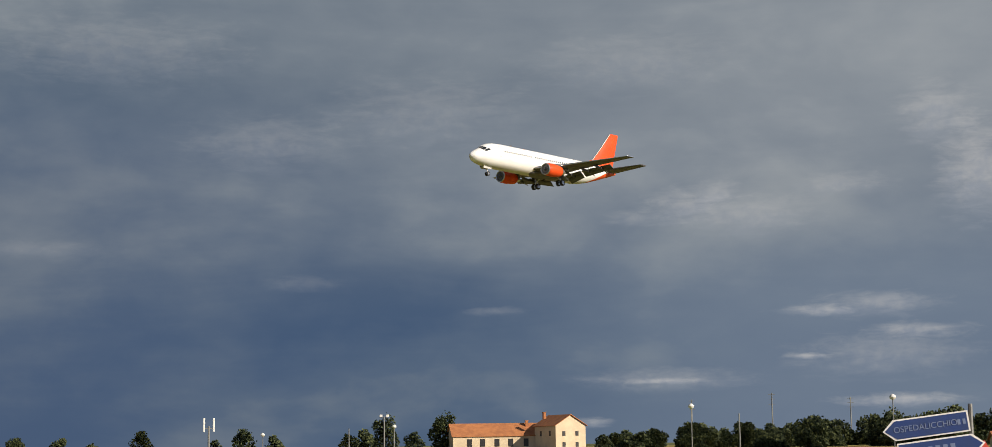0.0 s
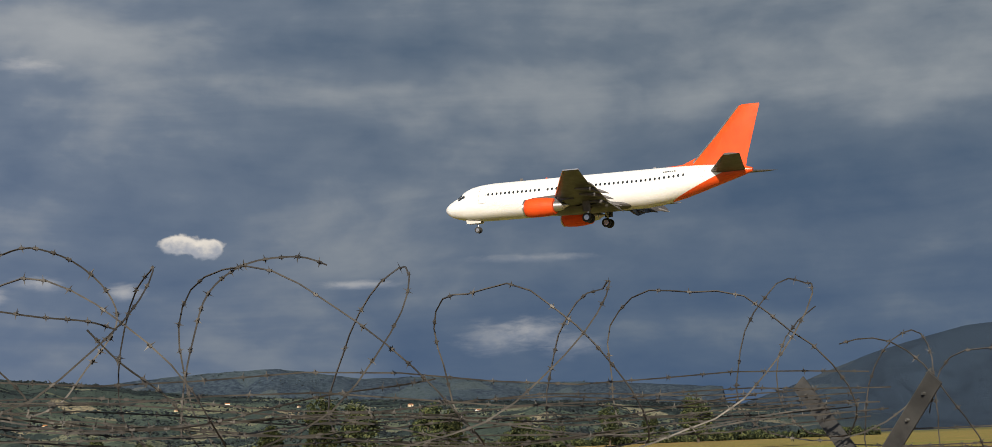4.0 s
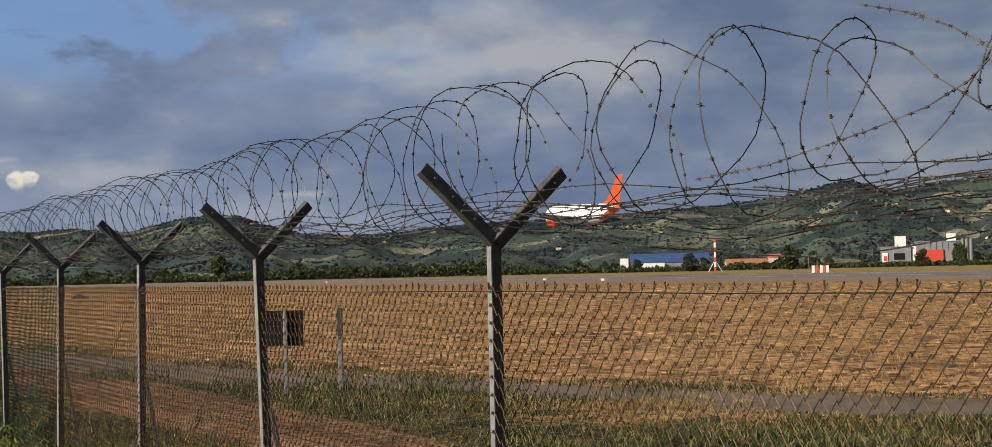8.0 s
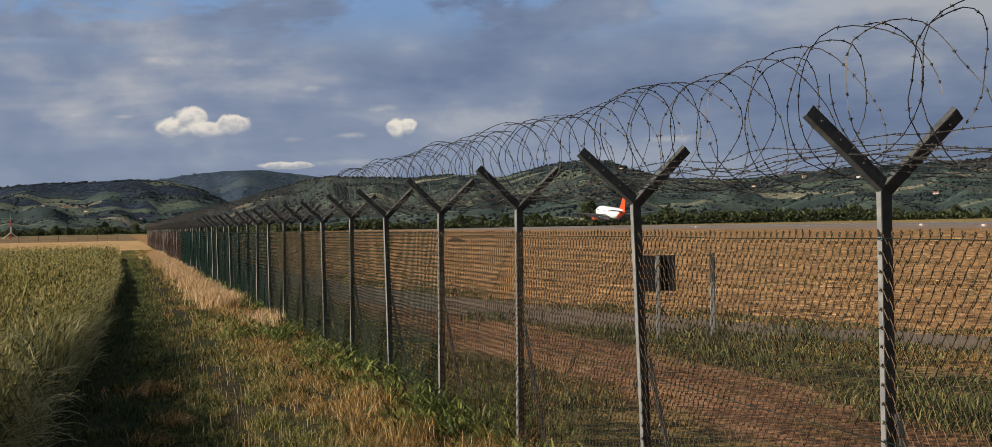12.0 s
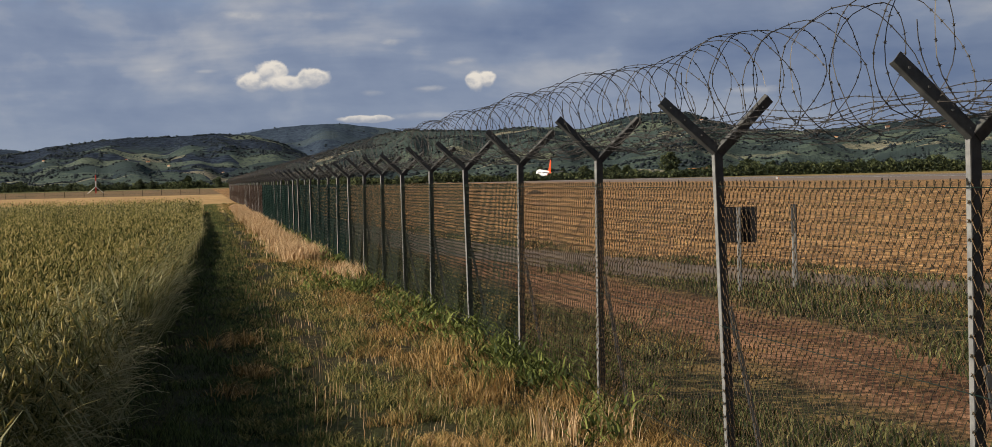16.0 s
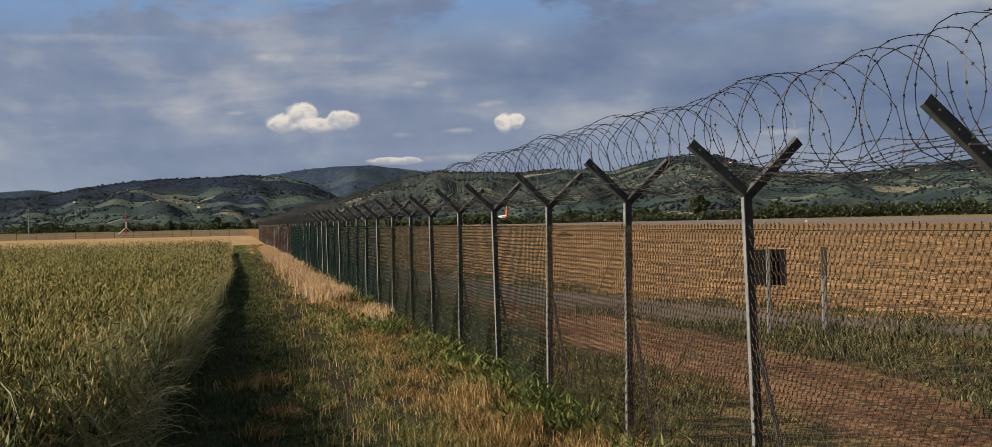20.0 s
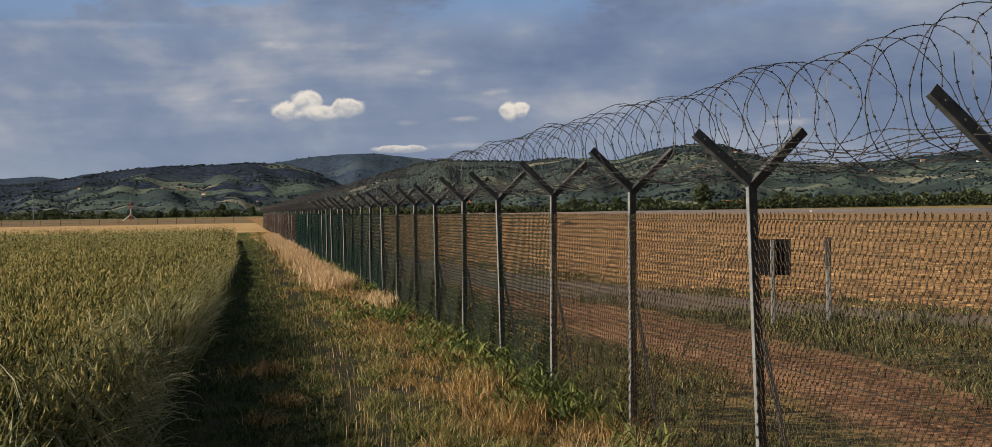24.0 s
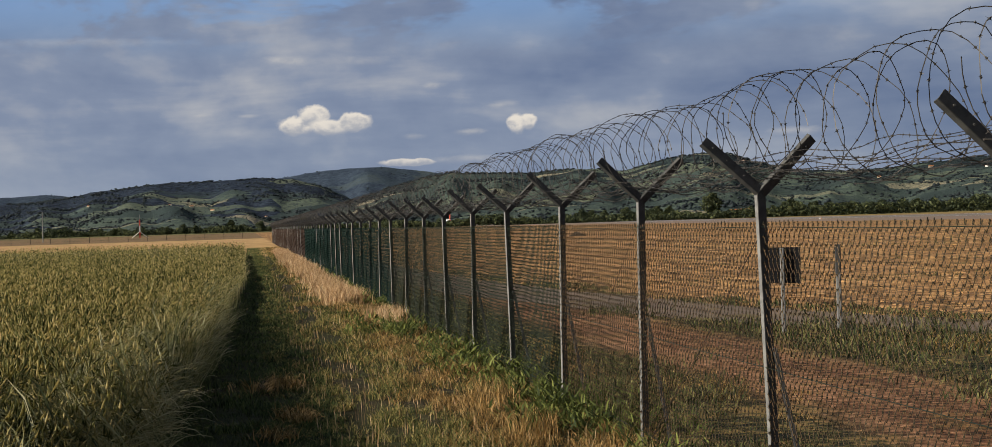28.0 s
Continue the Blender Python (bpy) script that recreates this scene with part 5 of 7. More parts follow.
def tree(name, height, spread, seed, mat, clumps=260, size=0.5, label="", lobes=6, base=0.2, category="tree"):
    """A tapered trunk with limbs, and a crown of leaf clumps gathered in uneven lobes."""
    rng = random.Random(seed)
    p = holder(name, label=label, category=category)
    trunk = Build()
    lean = Vector((rng.uniform(-0.05, 0.05), rng.uniform(-0.05, 0.05), 1))
    trunk.tube([(0, 0, -0.2), lean * height * 0.3, lean * height * 0.7], [height * 0.035, height * 0.025, height * 0.008], 7)
    centres = []
    for k in range(lobes):
        a, h = k * 2.4 + rng.random(), base + (0.92 - base) * ((k + 0.5) / lobes)
        wide = spread * math.sin(math.pi * min(0.97, 0.22 + 0.75 * (h - base) / (1 - base))) * 0.55
        c = Vector((math.cos(a) * wide, math.sin(a) * wide, h * height))
        centres.append((c, spread * rng.uniform(0.38, 0.58)))
        trunk.tube([lean * height * (h - 0.15), c], [height * 0.012, height * 0.004], 5)
    part("trunk", trunk, M_BARK, p, "brown trunk and limbs")
    v, f = [], []
    for i in range(clumps):
        c, r = centres[i % lobes]
        d = Vector((rng.gauss(0, 1), rng.gauss(0, 1), rng.gauss(0, 0.85)))
        d = d.normalized() * r * rng.uniform(0.55, 1.08) * (1 + 0.25 * noise.noise(d * 2 + Vector((seed, 0, 0))))
        q = c + d
        q.z = max(q.z, base * height * 0.7)
        s = size * rng.uniform(0.6, 1.5)
        for _ in range(3):
            u = Vector((rng.gauss(0, 1), rng.gauss(0, 1), rng.gauss(0, 1))).normalized() * s
            w = u.orthogonal().normalized() * s * rng.uniform(0.6, 1)
            k = len(v)
            o = q + Vector((rng.uniform(-s, s), rng.uniform(-s, s), rng.uniform(-s, s))) * 0.6
            v += [tuple(o - u), tuple(o + w), tuple(o + u), tuple(o - w * 0.8)]
            f += [(k, k + 1, k + 2), (k, k + 2, k + 3)]
    part("crown", fast_mesh("crown", v, f, mat), None, p, "dense leafy crown")
    return p


def spot(turn, dist):
    return dist * math.sin(radians(turn)), dist * math.cos(radians(turn))


def trees():
    protos = [tree("tree", 9.0, 4.2, 1, M_LEAF, 950, 0.30, "broad dark green tree beyond the airfield"),
              tree("tree", 7.0, 3.6, 2, M_LEAF, 850, 0.28, "round dark green tree beyond the airfield", 5, 0.12),
              tree("tree", 12.0, 4.6, 3, M_LEAF, 1200, 0.32, "tall dark green tree beyond the airfield", 8),
              tree("tree", 4.2, 3.0, 4, M_LEAF, 600, 0.25, "low dark green bush beyond the airfield", 4, 0.05)]
    rng = random.Random(11)
    k = 0

    def plant(kind, turn, dist, scale):
        nonlocal k
        x, y = spot(turn, dist)
        m = pose(x, y, -0.1 if turn < 115 else -1.5, 0, 0, rng.uniform(0, 360)) @ Matrix.Scale(scale, 4)
        src = protos[kind]
        if not src.get("used"):
            src["used"] = 1
            src.matrix_basis = m
            tagged(src, group="trees round the airfield")
        else:
            ob = copy_thing(src, Matrix.Identity(4))
            ob.matrix_basis = m
        k += 1

    # belt behind the runway
    for i in range(120):
        a = 10 + 35 * rng.random() ** 0.9
        plant(rng.choice((0, 1, 1, 3, 3)), a, rng.uniform(880, 1250), rng.uniform(0.7, 1.15))
    for i in range(70):
        plant(rng.choice((0, 1, 2, 3, 3)), rng.uniform(40, 79), rng.uniform(640, 900), rng.uniform(0.6, 1.1))
    for a, dist, kind, s in ((15.9, 900, 0, 1.5), (43.9, 620, 2, 1.75), (44.6, 640, 0, 1.1), (46.6, 640, 0, 0.9), (35.4, 640, 1, 1.3), (32.0, 700, 1, 1.1), (39.7, 700, 1, 1.0),
                             (63.2, 520, 2, 1.45), (64.5, 520, 2, 1.3), (66.8, 540, 2, 1.25), (67.7, 540, 2, 1.1), (61.5, 560, 0, 1.2), (70.0, 560, 0, 1.2), (73.0, 520, 2, 1.0), (76, 540, 2, 1.2)):
        plant(kind, a, dist, s)
    # low scrub out to the north
    for i in range(46):
        plant(rng.choice((1, 3, 3)), rng.uniform(-11, 9), rng.uniform(1050, 1300), rng.uniform(0.7, 1.2))
    # round the farmhouse
    for a, dist, kind, s in ((136.0, 470, 2, 0.92), (138.0, 490, 2, 0.98), (134.8, 520, 1, 0.95), (123.8, 560, 0, 0.8), (125.2, 560, 1, 0.95), (127.9, 560, 0, 1.0), (131.2, 540, 0, 1.0), (132.3, 540, 1, 0.95),
                             (126.3, 560, 3, 1.1), (130.3, 550, 1, 0.8), (153.2, 430, 2, 0.85), (135.4, 500, 1, 1.1), (137.0, 520, 1, 1.0)):
        plant(kind, a, dist, s)
    for i in range(80):
        a = rng.uniform(143.2, 157)
        plant(rng.choice((0, 1, 1)), a, rng.uniform(400, 560), rng.uniform(0.8, 1.05) * (0.85 + 0.35 * (a - 143) / 14))


trees()

# ---- buildings and airfield furniture ----


def facing(turn, dist, z=0.0, extra=0.0):
    """A place out on the plain, with y pointing away from the path and x to the right of it."""
    x, y = spot(turn, dist)
    return pose(x, y, z, 0, 0, -turn + extra)


def gable_house(m, length, depth, eave, rise, wall, roof, label, windows=(), chimneys=(), category="house"):
    """Walls, a tiled gable roof with its ridge along x, openings on the south front and the east gable."""
    h = holder("house", m, label=label, category=category)
    l, d = length / 2, depth / 2
    b = Build()
    b.add([(-l, -d, 0), (l, -d, 0), (l, d, 0), (-l, d, 0), (-l, -d, eave), (l, -d, eave), (l, d, eave), (-l, d, eave), (-l, 0, eave + rise), (l, 0, eave + rise)],
          [(0, 1, 5, 4), (2, 3, 7, 6), (1, 2, 6, 9, 5), (3, 0, 4, 8, 7), (4, 5, 9, 8), (6, 7, 8, 9), (3, 2, 1, 0)])
    part("wall", b, wall, h)
    b = Build()
    o, th = 0.45, 0.16
    k = rise / d
    for s in (-1, 1):
        b.add([(-l - o, s * (d + o), eave - o * k + 0.05), (l + o, s * (d + o), eave - o * k + 0.05), (l + o, 0, eave + rise + 0.05), (-l - o, 0, eave + rise + 0.05),
               (-l - o, s * (d + o), eave - o * k + 0.05 + th), (l + o, s * (d + o), eave - o * k + 0.05 + th), (l + o, 0, eave + rise + 0.05 + th), (-l - o, 0, eave + rise + 0.05 + th)],
              [(0, 1, 2, 3), (7, 6, 5, 4), (0, 4, 5, 1), (1, 5, 6, 2), (2, 6, 7, 3), (3, 7, 4, 0)])
    r = part("roof", b, roof, h, "red-brown tiled roof")
    for face, u, z, w, t in windows:
        b = Build()
        if face == "front":
            b.box((u, -d - 0.02, z), (w, 0.14, t))
        else:
            b.box((l + 0.02 if face == "east" else -l - 0.02, u, z), (0.14, w, t))
        part("window", b, M_DARK, h)
    for u, v in chimneys:
        part("chimney", Build().box((u, v, eave + rise * 0.7 + 0.9), (0.8, 0.8, 1.8)).box((u, v, eave + rise * 0.7 + 1.85), (1.0, 1.0, 0.15)), M_TILE, r)
    return h


def buildings():
    # farmhouse with a lower wing, seen past the runway's end
    m = facing(142.0, 480, -1.8, -62)
    gable_house(m, 13.0, 9.6, 8.6, 2.9, M_PLASTER, M_TILE, "tall cream farmhouse with a tiled roof", [("front", -2.5, 6.4, 1.0, 1.5), ("front", 3.0, 6.4, 1.0, 1.5)] + [("east", u, z, 0.95, 1.35) for u in (-2.2, 2.0) for z in (3.2, 6.3)], [(-3.0, -3.4)])
    gable_house(facing(139.85, 487, -1.8, 10), 27.5, 11.0, 6.0, 3.4, M_PLASTER, M_TILE, "long stone farmhouse wing with a tiled roof", [("front", u, 4.0, 1.4, 2.2) for u in (-9.0, -5.2, -1.0, 3.0, 7.5)], [(8.5, -1.5)])
    gable_house(facing(150.3, 470, -0.8, 20), 14, 8, 2.2, 1.4, M_STONE_WALL, M_TILE, "low house with a terracotta roof among trees")
    gable_house(facing(156.9, 300, -3.0, 10), 6, 6, 4.4, 1.2, M_PLASTER, M_TILE, "small house with a terracotta roof among trees")
    # two houses beyond the runway
    gable_house(facing(47.9, 820, 0, 15), 13, 9, 3.0, 2.0, M_STONE_WALL, M_TILE, "low house with a red tiled roof beyond the runway")
    gable_house(facing(49.2, 830, 0, -12), 13, 8, 3.4, 1.4, M_WHITE, M_TILE, "low white house with a tiled roof beyond the runway")
    gable_house(facing(33.9, 900, 0, 10), 22, 9, 3.4, 2.4, M_STONE_WALL, M_TILE, "brick farm building with a tiled roof")
    gable_house(facing(35.0, 930, 0, -15), 10, 8, 6.5, 1.6, M_STONE_WALL, M_TILE, "tall brick house with a tiled roof")
    gable_house(facing(16.9, 1000, 0, 5), 12, 8, 3.2, 1.8, M_STONE_WALL, M_TILE, "small brick house by the tree line")
    # houses up on the slopes
    rng = random.Random(8)
    for a, r, s in ((38.9, 2300, 1.6), (39.4, 2320, 1.4), (40.6, 2400, 1.1), (48.0, 2600, 1.3), (50.4, 2500, 1.0), (52.2, 2700, 1.2), (55.5, 2600, 1.1), (58.3, 2500, 1.1), (60.0, 2650, 1.2), (62.4, 2700, 1.0), (66.2, 2700, 1.3),
                    (21.5, 2700, 1.0), (23.2, 2800, 1.2), (25.0, 2700, 1.0), (-1.2, 2500, 1.2), (-2.6, 2480, 1.1), (-5.3, 2600, 1.0), (0.6, 2450, 1.0), (17.0, 2900, 1.0), (68.5, 2500, 1.2), (36.2, 2350, 1.0), (43.0, 2500, 1.0),
                    (-3.3, 1560, 1.7), (-2.8, 1600, 1.9), (-2.35, 1580, 1.5), (-1.9, 2550, 1.3), (-3.9, 2700, 1.2), (45.3, 2100, 1.2), (49.2, 2000, 1.3), (54.0, 2150, 1.2), (41.9, 2050, 1.5), (27.5, 2200, 1.2), (31.0, 2350, 1.1)):
        x, y = spot(a, r)
        gable_house(pose(x, y, hill_height(a, r) - 0.5, 0, 0, rng.uniform(-70, 20)) @ Matrix.Scale(s * (0.5 if a > 12 else 0.36), 4), 12, 8, 5.0, 2.0, rng.choice((M_WHITE, M_PLASTER, M_STONE_WALL)), M_TILE, "small farmhouse on the hillside among fields")


def factory():
    """The grey plant with one red bay, silos and roof boxes."""
    h = holder("factory", facing(39.95, 900, 0, 4), label="grey industrial building with a red bay and silos", category="factory")
    part("hall", Build().box((-17, 0, 5.0), (15, 14, 10.0)).box((-17, 0, 10.2), (15.6, 14.6, 0.5)), M_GREY, h, "grey hall")
    part("main_hall", Build().box((6, 1, 6.2), (26, 16, 12.4)).box((6, 1, 12.6), (26.6, 16.6, 0.5)), M_GREY, h, "wide grey hall")
    part("red_bay", Build().box((0.0, -7.4, 4.2), (13.5, 1.2, 8.4)), M_RED, h, "bright red bay")
    part("white_bay", Build().box((-22.8, -6.9, 3.6), (3.0, 1.2, 7)), M_WHITE, h, "white panel")
    part("sign_panel", Build().box((-15.5, -7.1, 5.2), (5.5, 0.4, 3.4), None, 0.0), M_BOARD, h, "dark round-cornered sign panel")
    part("red_mark", Build().box((-22.6, -7.6, 4.2), (1.6, 0.2, 2.6)), M_RED, h)
    part("roof_box", Build().box((-14.5, 0, 13.2), (5.5, 6, 5.4)), M_WHITE, h, "white roof box")
    part("stair_tower", Build().box((-8.0, -2, 5.4), (2.2, 8, 10.8)).box((-8, -2, 11.0), (2.6, 8.4, 0.4)), M_WHITE, h, "white stair tower")
    part("roof_box", Build().box((11.5, 1, 14.6), (4.5, 5, 4.2)), M_WHITE, h, "white roof box")
    for x in (16.5, 18.6, 20.7):
        part("silo", Build().lathe([(0, 0.95), (13.2, 0.95), (14.0, 0.2)], "z", (x, -8.2, 0), 14), M_STEEL, h, "tall steel silo", True)
    for k in range(9):
        part("wall_rib", Build().box((-6.0 + 3 * k + 0.2, -7.1, 10.2), (0.25, 0.3, 4.2)), M_STEEL, h)
    b = holder("warehouse", facing(31.3, 1000, 0, 0) @ pose(0, 0, 1.5), label="long low warehouse with a blue roof", category="warehouse")
    part("wall", Build().box((0, 0, 1.2), (46, 20, 5.2)), M_GREY, b, "grey wall")
    part("roof", Build().add([(-23.6, -10.6, 3.8), (23.6, -10.6, 3.8), (23.6, 10.6, 3.8), (-23.6, 10.6, 3.8), (-23.6, 0, 9.2), (23.6, 0, 9.2)], [(0, 1, 5, 4), (2, 3, 4, 5), (1, 2, 5), (3, 0, 4), (3, 2, 1, 0)]), M_BLUE_ROOF, b, "blue sheet roof")
    part("annex", Build().box((-27, 0, 2.6), (5, 10, 8)), M_WHITE, b)
    part("front_shed", Build().box((-12, -14, 1.0), (18, 6, 5.0)), M_WHITE, b)


def striped_mast(m, height, label, n=7, r=0.55):
    """A lattice-like mast in red and white bands, with a stayed foot."""
    h = holder("radio_mast", m, label=label, category="mast")
    for i in range(n):
        part("band", Build().prism([(r * math.cos(k * 1.571 + 0.785), r * math.sin(k * 1.571 + 0.785)) for k in range(4)], height * i / n, height * (i + 1) / n), M_RED if i % 2 == 0 else M_WHITE, h)
    part("antenna", Build().tube([(0, 0, height), (0, 0, height + 2)], 0.06, 5), M_STEEL, h)
    for s in (-1, 1):
        part("stay", Build().tube([(0, 0, height * 0.35), (s * 2.6, 0, 0)], 0.12, 5), M_WHITE, h)


def pole(name, m, height, r, label, head=None, category="pole"):
    h = holder(name, m, label=label, category=category)
    part("shaft", Build().tube([(0, 0, -0.2), (0, 0, height)], [r * 1.4, r], 8), M_STEEL, h)
    if head == "globe":
        part("lamp_head", Build().lathe([(-0.35, 0.1), (-0.2, 0.34), (0, 0.42), (0.2, 0.34), (0.38, 0.05)], "z", (0, 0, height + 0.3), 12), M_WHITE, h, "white globe lamp head", True)
    elif head == "flood":
        for s in (-1, 1):
            part("lamp_head", Build().box((s * 0.8, 0, height + 0.2), (0.7, 0.4, 0.6), None, 0.08), M_WHITE, h, "floodlight head")
        part("crossbar", Build().box((0, 0, height - 0.1), (2.4, 0.12, 0.12)), M_STEEL, h)
    elif head == "antenna":
        for s in (-1, 1):
            part("antenna_panel", Build().box((s * 0.85, 0, height + 0.2), (0.35, 0.3, 2.4), None, 0.06), M_WHITE, h, "white aerial panel")
            part("bracket", Build().box((s * 0.42, 0, height - 0.4), (0.9, 0.12, 0.12)), M_STEEL, h)
    elif head == "pylon":
        for z in (0.78, 0.88, 0.97):
            part("crossarm", Build().box((0, 0, height * z), (3.0, 0.2, 0.2)), M_STEEL, h)
    return h


def airfield():
    striped_mast(facing(32.85, 640), 13.0, "red and white banded mast beyond the runway")
    striped_mast(facing(-3.64, 560), 6.0, "thin red and white banded mast out on the fields", 3, 0.3)
    pole("field_pole", facing(-6.8, 420), 7.5, 0.09, "thin grey pole out on the fields")
    # red and white equipment boxes
    for i, (dx, mat) in enumerate(((-1.5, M_WHITE), (-0.75, M_RED), (0.15, M_WHITE), (0.8, M_RED), (1.35, M_WHITE))):
        h = holder("equipment_box", facing(36.4, 350) @ pose(dx, 0, 0), label="red and white striped equipment box by the runway" if mat != M_BOARD else "dark equipment box by the runway", category="equipment box", group="equipment boxes by the runway")
        part("body", Build().box((0, 0, 0.85), (0.62, 1.2, 1.5), None, 0.05), mat, h)
        part("foot", Build().box((0, 0, 0.08), (0.5, 0.9, 0.2)), M_STEEL_DARK, h)
    for dx in (-2.4, -0.7):
        pole("aerial_pole", facing(36.4, 352) @ pose(dx, 0, 0), 3.6, 0.05, "thin dark aerial pole")
    # small lit marker boxes on the near edge of the runway
    for a, r in ((29.0, 210), (27.0, 250), (19.5, 330)):
        h = holder("marker_board", facing(a, r), label="small white and orange marker board in the grass", category="marker")
        part("panel", Build().box((0, 0, 0.45), (0.36, 0.1, 0.28)), M_WHITE, h)
        part("stripe", Build().box((0.3, 0, 0.45), (0.2, 0.12, 0.28)), M_ORANGE, h)
        for s in (-0.2, 0.2):
            part("leg", Build().box((s, 0, 0.1), (0.08, 0.08, 0.3)), M_STEEL, h)
    # roped-off instrument near the corner
    h = holder("weather_instrument", facing(43.8, 86), label="white instrument cabinet on the mown grass", category="instrument")
    part("column", Build().box((0, 0, 0.5), (0.24, 0.24, 1.0), None, 0.05).lathe([(1.0, 0.13), (1.08, 0.05)], "z", (0, 0, 0), 8), M_WHITE, h)
    part("box", Build().box((0.35, 0, 0.32), (0.28, 0.2, 0.36), None, 0.04), M_WHITE, h)
    for dx in (-1.75, -0.7, -0.45, 0.85, 0.98, 2.35):
        s = holder("rope_stake", facing(43.8, 86) @ pose(dx, 0.4 * math.sin(dx * 5), 0), label="orange stake of a roped-off square", category="stake", group="stakes of the roped-off square")
        part("stake", Build().box((0, 0, 0.30), (0.05, 0.05, 0.75)), M_ORANGE, s)
    r = holder("rope", facing(43.8, 86), label="pale rope strung between stakes", category="rope")
    part("rope", Build().tube([(-1.75 + 4.1 * i / 20, 0, 0.62 - 0.10 * abs(math.sin(i * 0.47))) for i in range(21)], 0.012, 5), M_WHITE, r)
    # approach light stakes
    for a0, step, n, r in ((60.9, 0.42, 9, 108), (69.9, 0.45, 5, 112)):
        for i in range(n):
            s = holder("light_stake", facing(a0 + step * i, r + 0.8 * i), label="short yellow stake of the approach lights", category="stake", group="stakes of the approach lights")
            part("stake", Build().box((0, 0, 0.26), (0.05, 0.05, 0.56)), M_YELLOW, s)
            part("lamp", Build().lathe([(0.53, 0.05), (0.60, 0.05), (0.63, 0.02)], "z", (0, 0, 0), 8), M_YELLOW, s)
    for a, r, h0 in ((54.9, 160, 0.6), (52.0, 190, 0.5), (47.5, 240, 0.5), (56.0, 118, 0.9)):
        s = holder("edge_light", facing(a, r), label="small yellow runway edge light", category="edge light", group="runway edge lights")
        part("stem", Build().tube([(0, 0, 0), (0, 0, h0)], 0.08, 6), M_YELLOW, s)
        part("lamp", Build().lathe([(h0, 0.14), (h0 + 0.2, 0.12), (h0 + 0.28, 0.03)], "z", (0, 0, 0), 8), M_WHITE, s)
    # black guidance signs near the corner
    for a, r, w, hh in ((72.2, 33, 0.34, 0.75), (76.9, 31, 0.95, 0.85)):
        s = holder("guidance_sign", facing(a, r), label="small black guidance sign with a white mark", category="sign", group="guidance signs on the airfield")
        part("panel", Build().box((0, 0, hh - 0.25), (w, 0.1, 0.55)), M_BOARD, s)
        part("white_bar", Build().box((0.12 * w, -0.06, hh - 0.25), (0.07, 0.02, 0.36)), M_WHITE, s)
        for k in (-0.3, 0.3):
            part("leg", Build().box((k * w, 0, 0.1), (0.05, 0.05, 0.5)), M_STEEL_DARK, s)
    # dark board and a stake just inside the fence
    s = holder("notice_board", pose(7.3, 22.2, 0, 0, 0, -19), label="dark square board on a grey post, seen from behind", category="sign")
    part("post", Build().box((0, -0.03, 0.5), (0.06, 0.06, 1.4), None, 0.01), M_STEEL, s, "grey steel post")
    part("board", Build().box((-0.03, 0.03, 0.96), (0.56, 0.03, 0.50)), M_BOARD, s, "dark square board")
    s = holder("marker_post", pose(8.4, 23.0, 0, 0, 0, -20), label="grey post with a dark cap in the weeds", category="post")
    part("shaft", Build().box((0, 0, 0.5), (0.075, 0.075, 1.4), None, 0.012), M_STEEL, s)
    part("cap", Build().box((0, 0, 1.0), (0.085, 0.085, 0.42), None, 0.012), M_STEEL_DARK, s, "dark cap")
    # a small heap out in the mown field
    heap = Build()
    for j in range(5):
        for i in range(14):
            a = i * 0.4488
            r = 0.75 * (1 - (j / 4) ** 1.6) * (1 + 0.25 * math.sin(a * 3 + j) + 0.12 * math.sin(a * 5))
            heap.v.append((1.1 * r * math.cos(a), r * math.sin(a), -0.05 + 0.5 * (j / 4) ** 0.8 + 0.05 * math.sin(a * 4 + j * 2)))
    heap.f = [(14 * j + i, 14 * j + (i + 1) % 14, 14 * j + 14 + (i + 1) % 14, 14 * j + 14 + i) for j in range(4) for i in range(14)]
    tagged(part("soil_heap", heap, M_BARK), "small dark heap of soil on the mown field", "heap").matrix_basis = facing(11.25, 167)
    # low wire fence across the far fields
    fence = holder("field_fence", label="low wire fence across the fallow field", category="fence")
    pts = [(-84 + 3.6 * i, 322 + 0.1 * i) for i in range(24)]
    for x, y in pts:
        part("post", Build().box((x, y, 0.55), (0.09, 0.09, 1.2)), M_BARK, fence)
    for z in (0.45, 0.95):
        part("wire", Build().tube([(x, y, z) for x, y in pts], 0.015, 3), M_WIRE, fence)
    # along the road by the farmhouse
    pole("flood_mast", facing(136.0, 420), 9.0, 0.14, "floodlight mast near the farmhouse", "flood", "lamp")
    pole("street_lamp", facing(136.35, 300), 4.8, 0.07, "street lamp with a white globe", "globe", "lamp")
    pole("street_lamp", facing(131.9, 320), 3.8, 0.07, "street lamp with a white globe", "globe", "lamp")
    pole("street_lamp", facing(146.5, 230), 6.2, 0.06, "street lamp with a white globe", "globe", "lamp")
    pole("street_lamp", facing(153.2, 215), 6.6, 0.06, "street lamp with a white globe", "globe", "lamp")
    pole("aerial_mast", facing(130.1, 300), 5.6, 0.16, "grey mast with two white aerial panels", "antenna", "mast")
    pole("power_pole", facing(148.1, 330), 7.0, 0.12, "wooden power pole among trees", None)
    pole("power_pole", facing(134.8, 420), 6.2, 0.12, "grey pole among trees", None)
    for a, r, h0 in ((146.5, 900, 24), (149.2, 800, 24), (151.8, 820, 22)):
        pole("power_pylon", facing(a, r), h0, 0.25, "far power pylon over the trees", "pylon", "pylon")


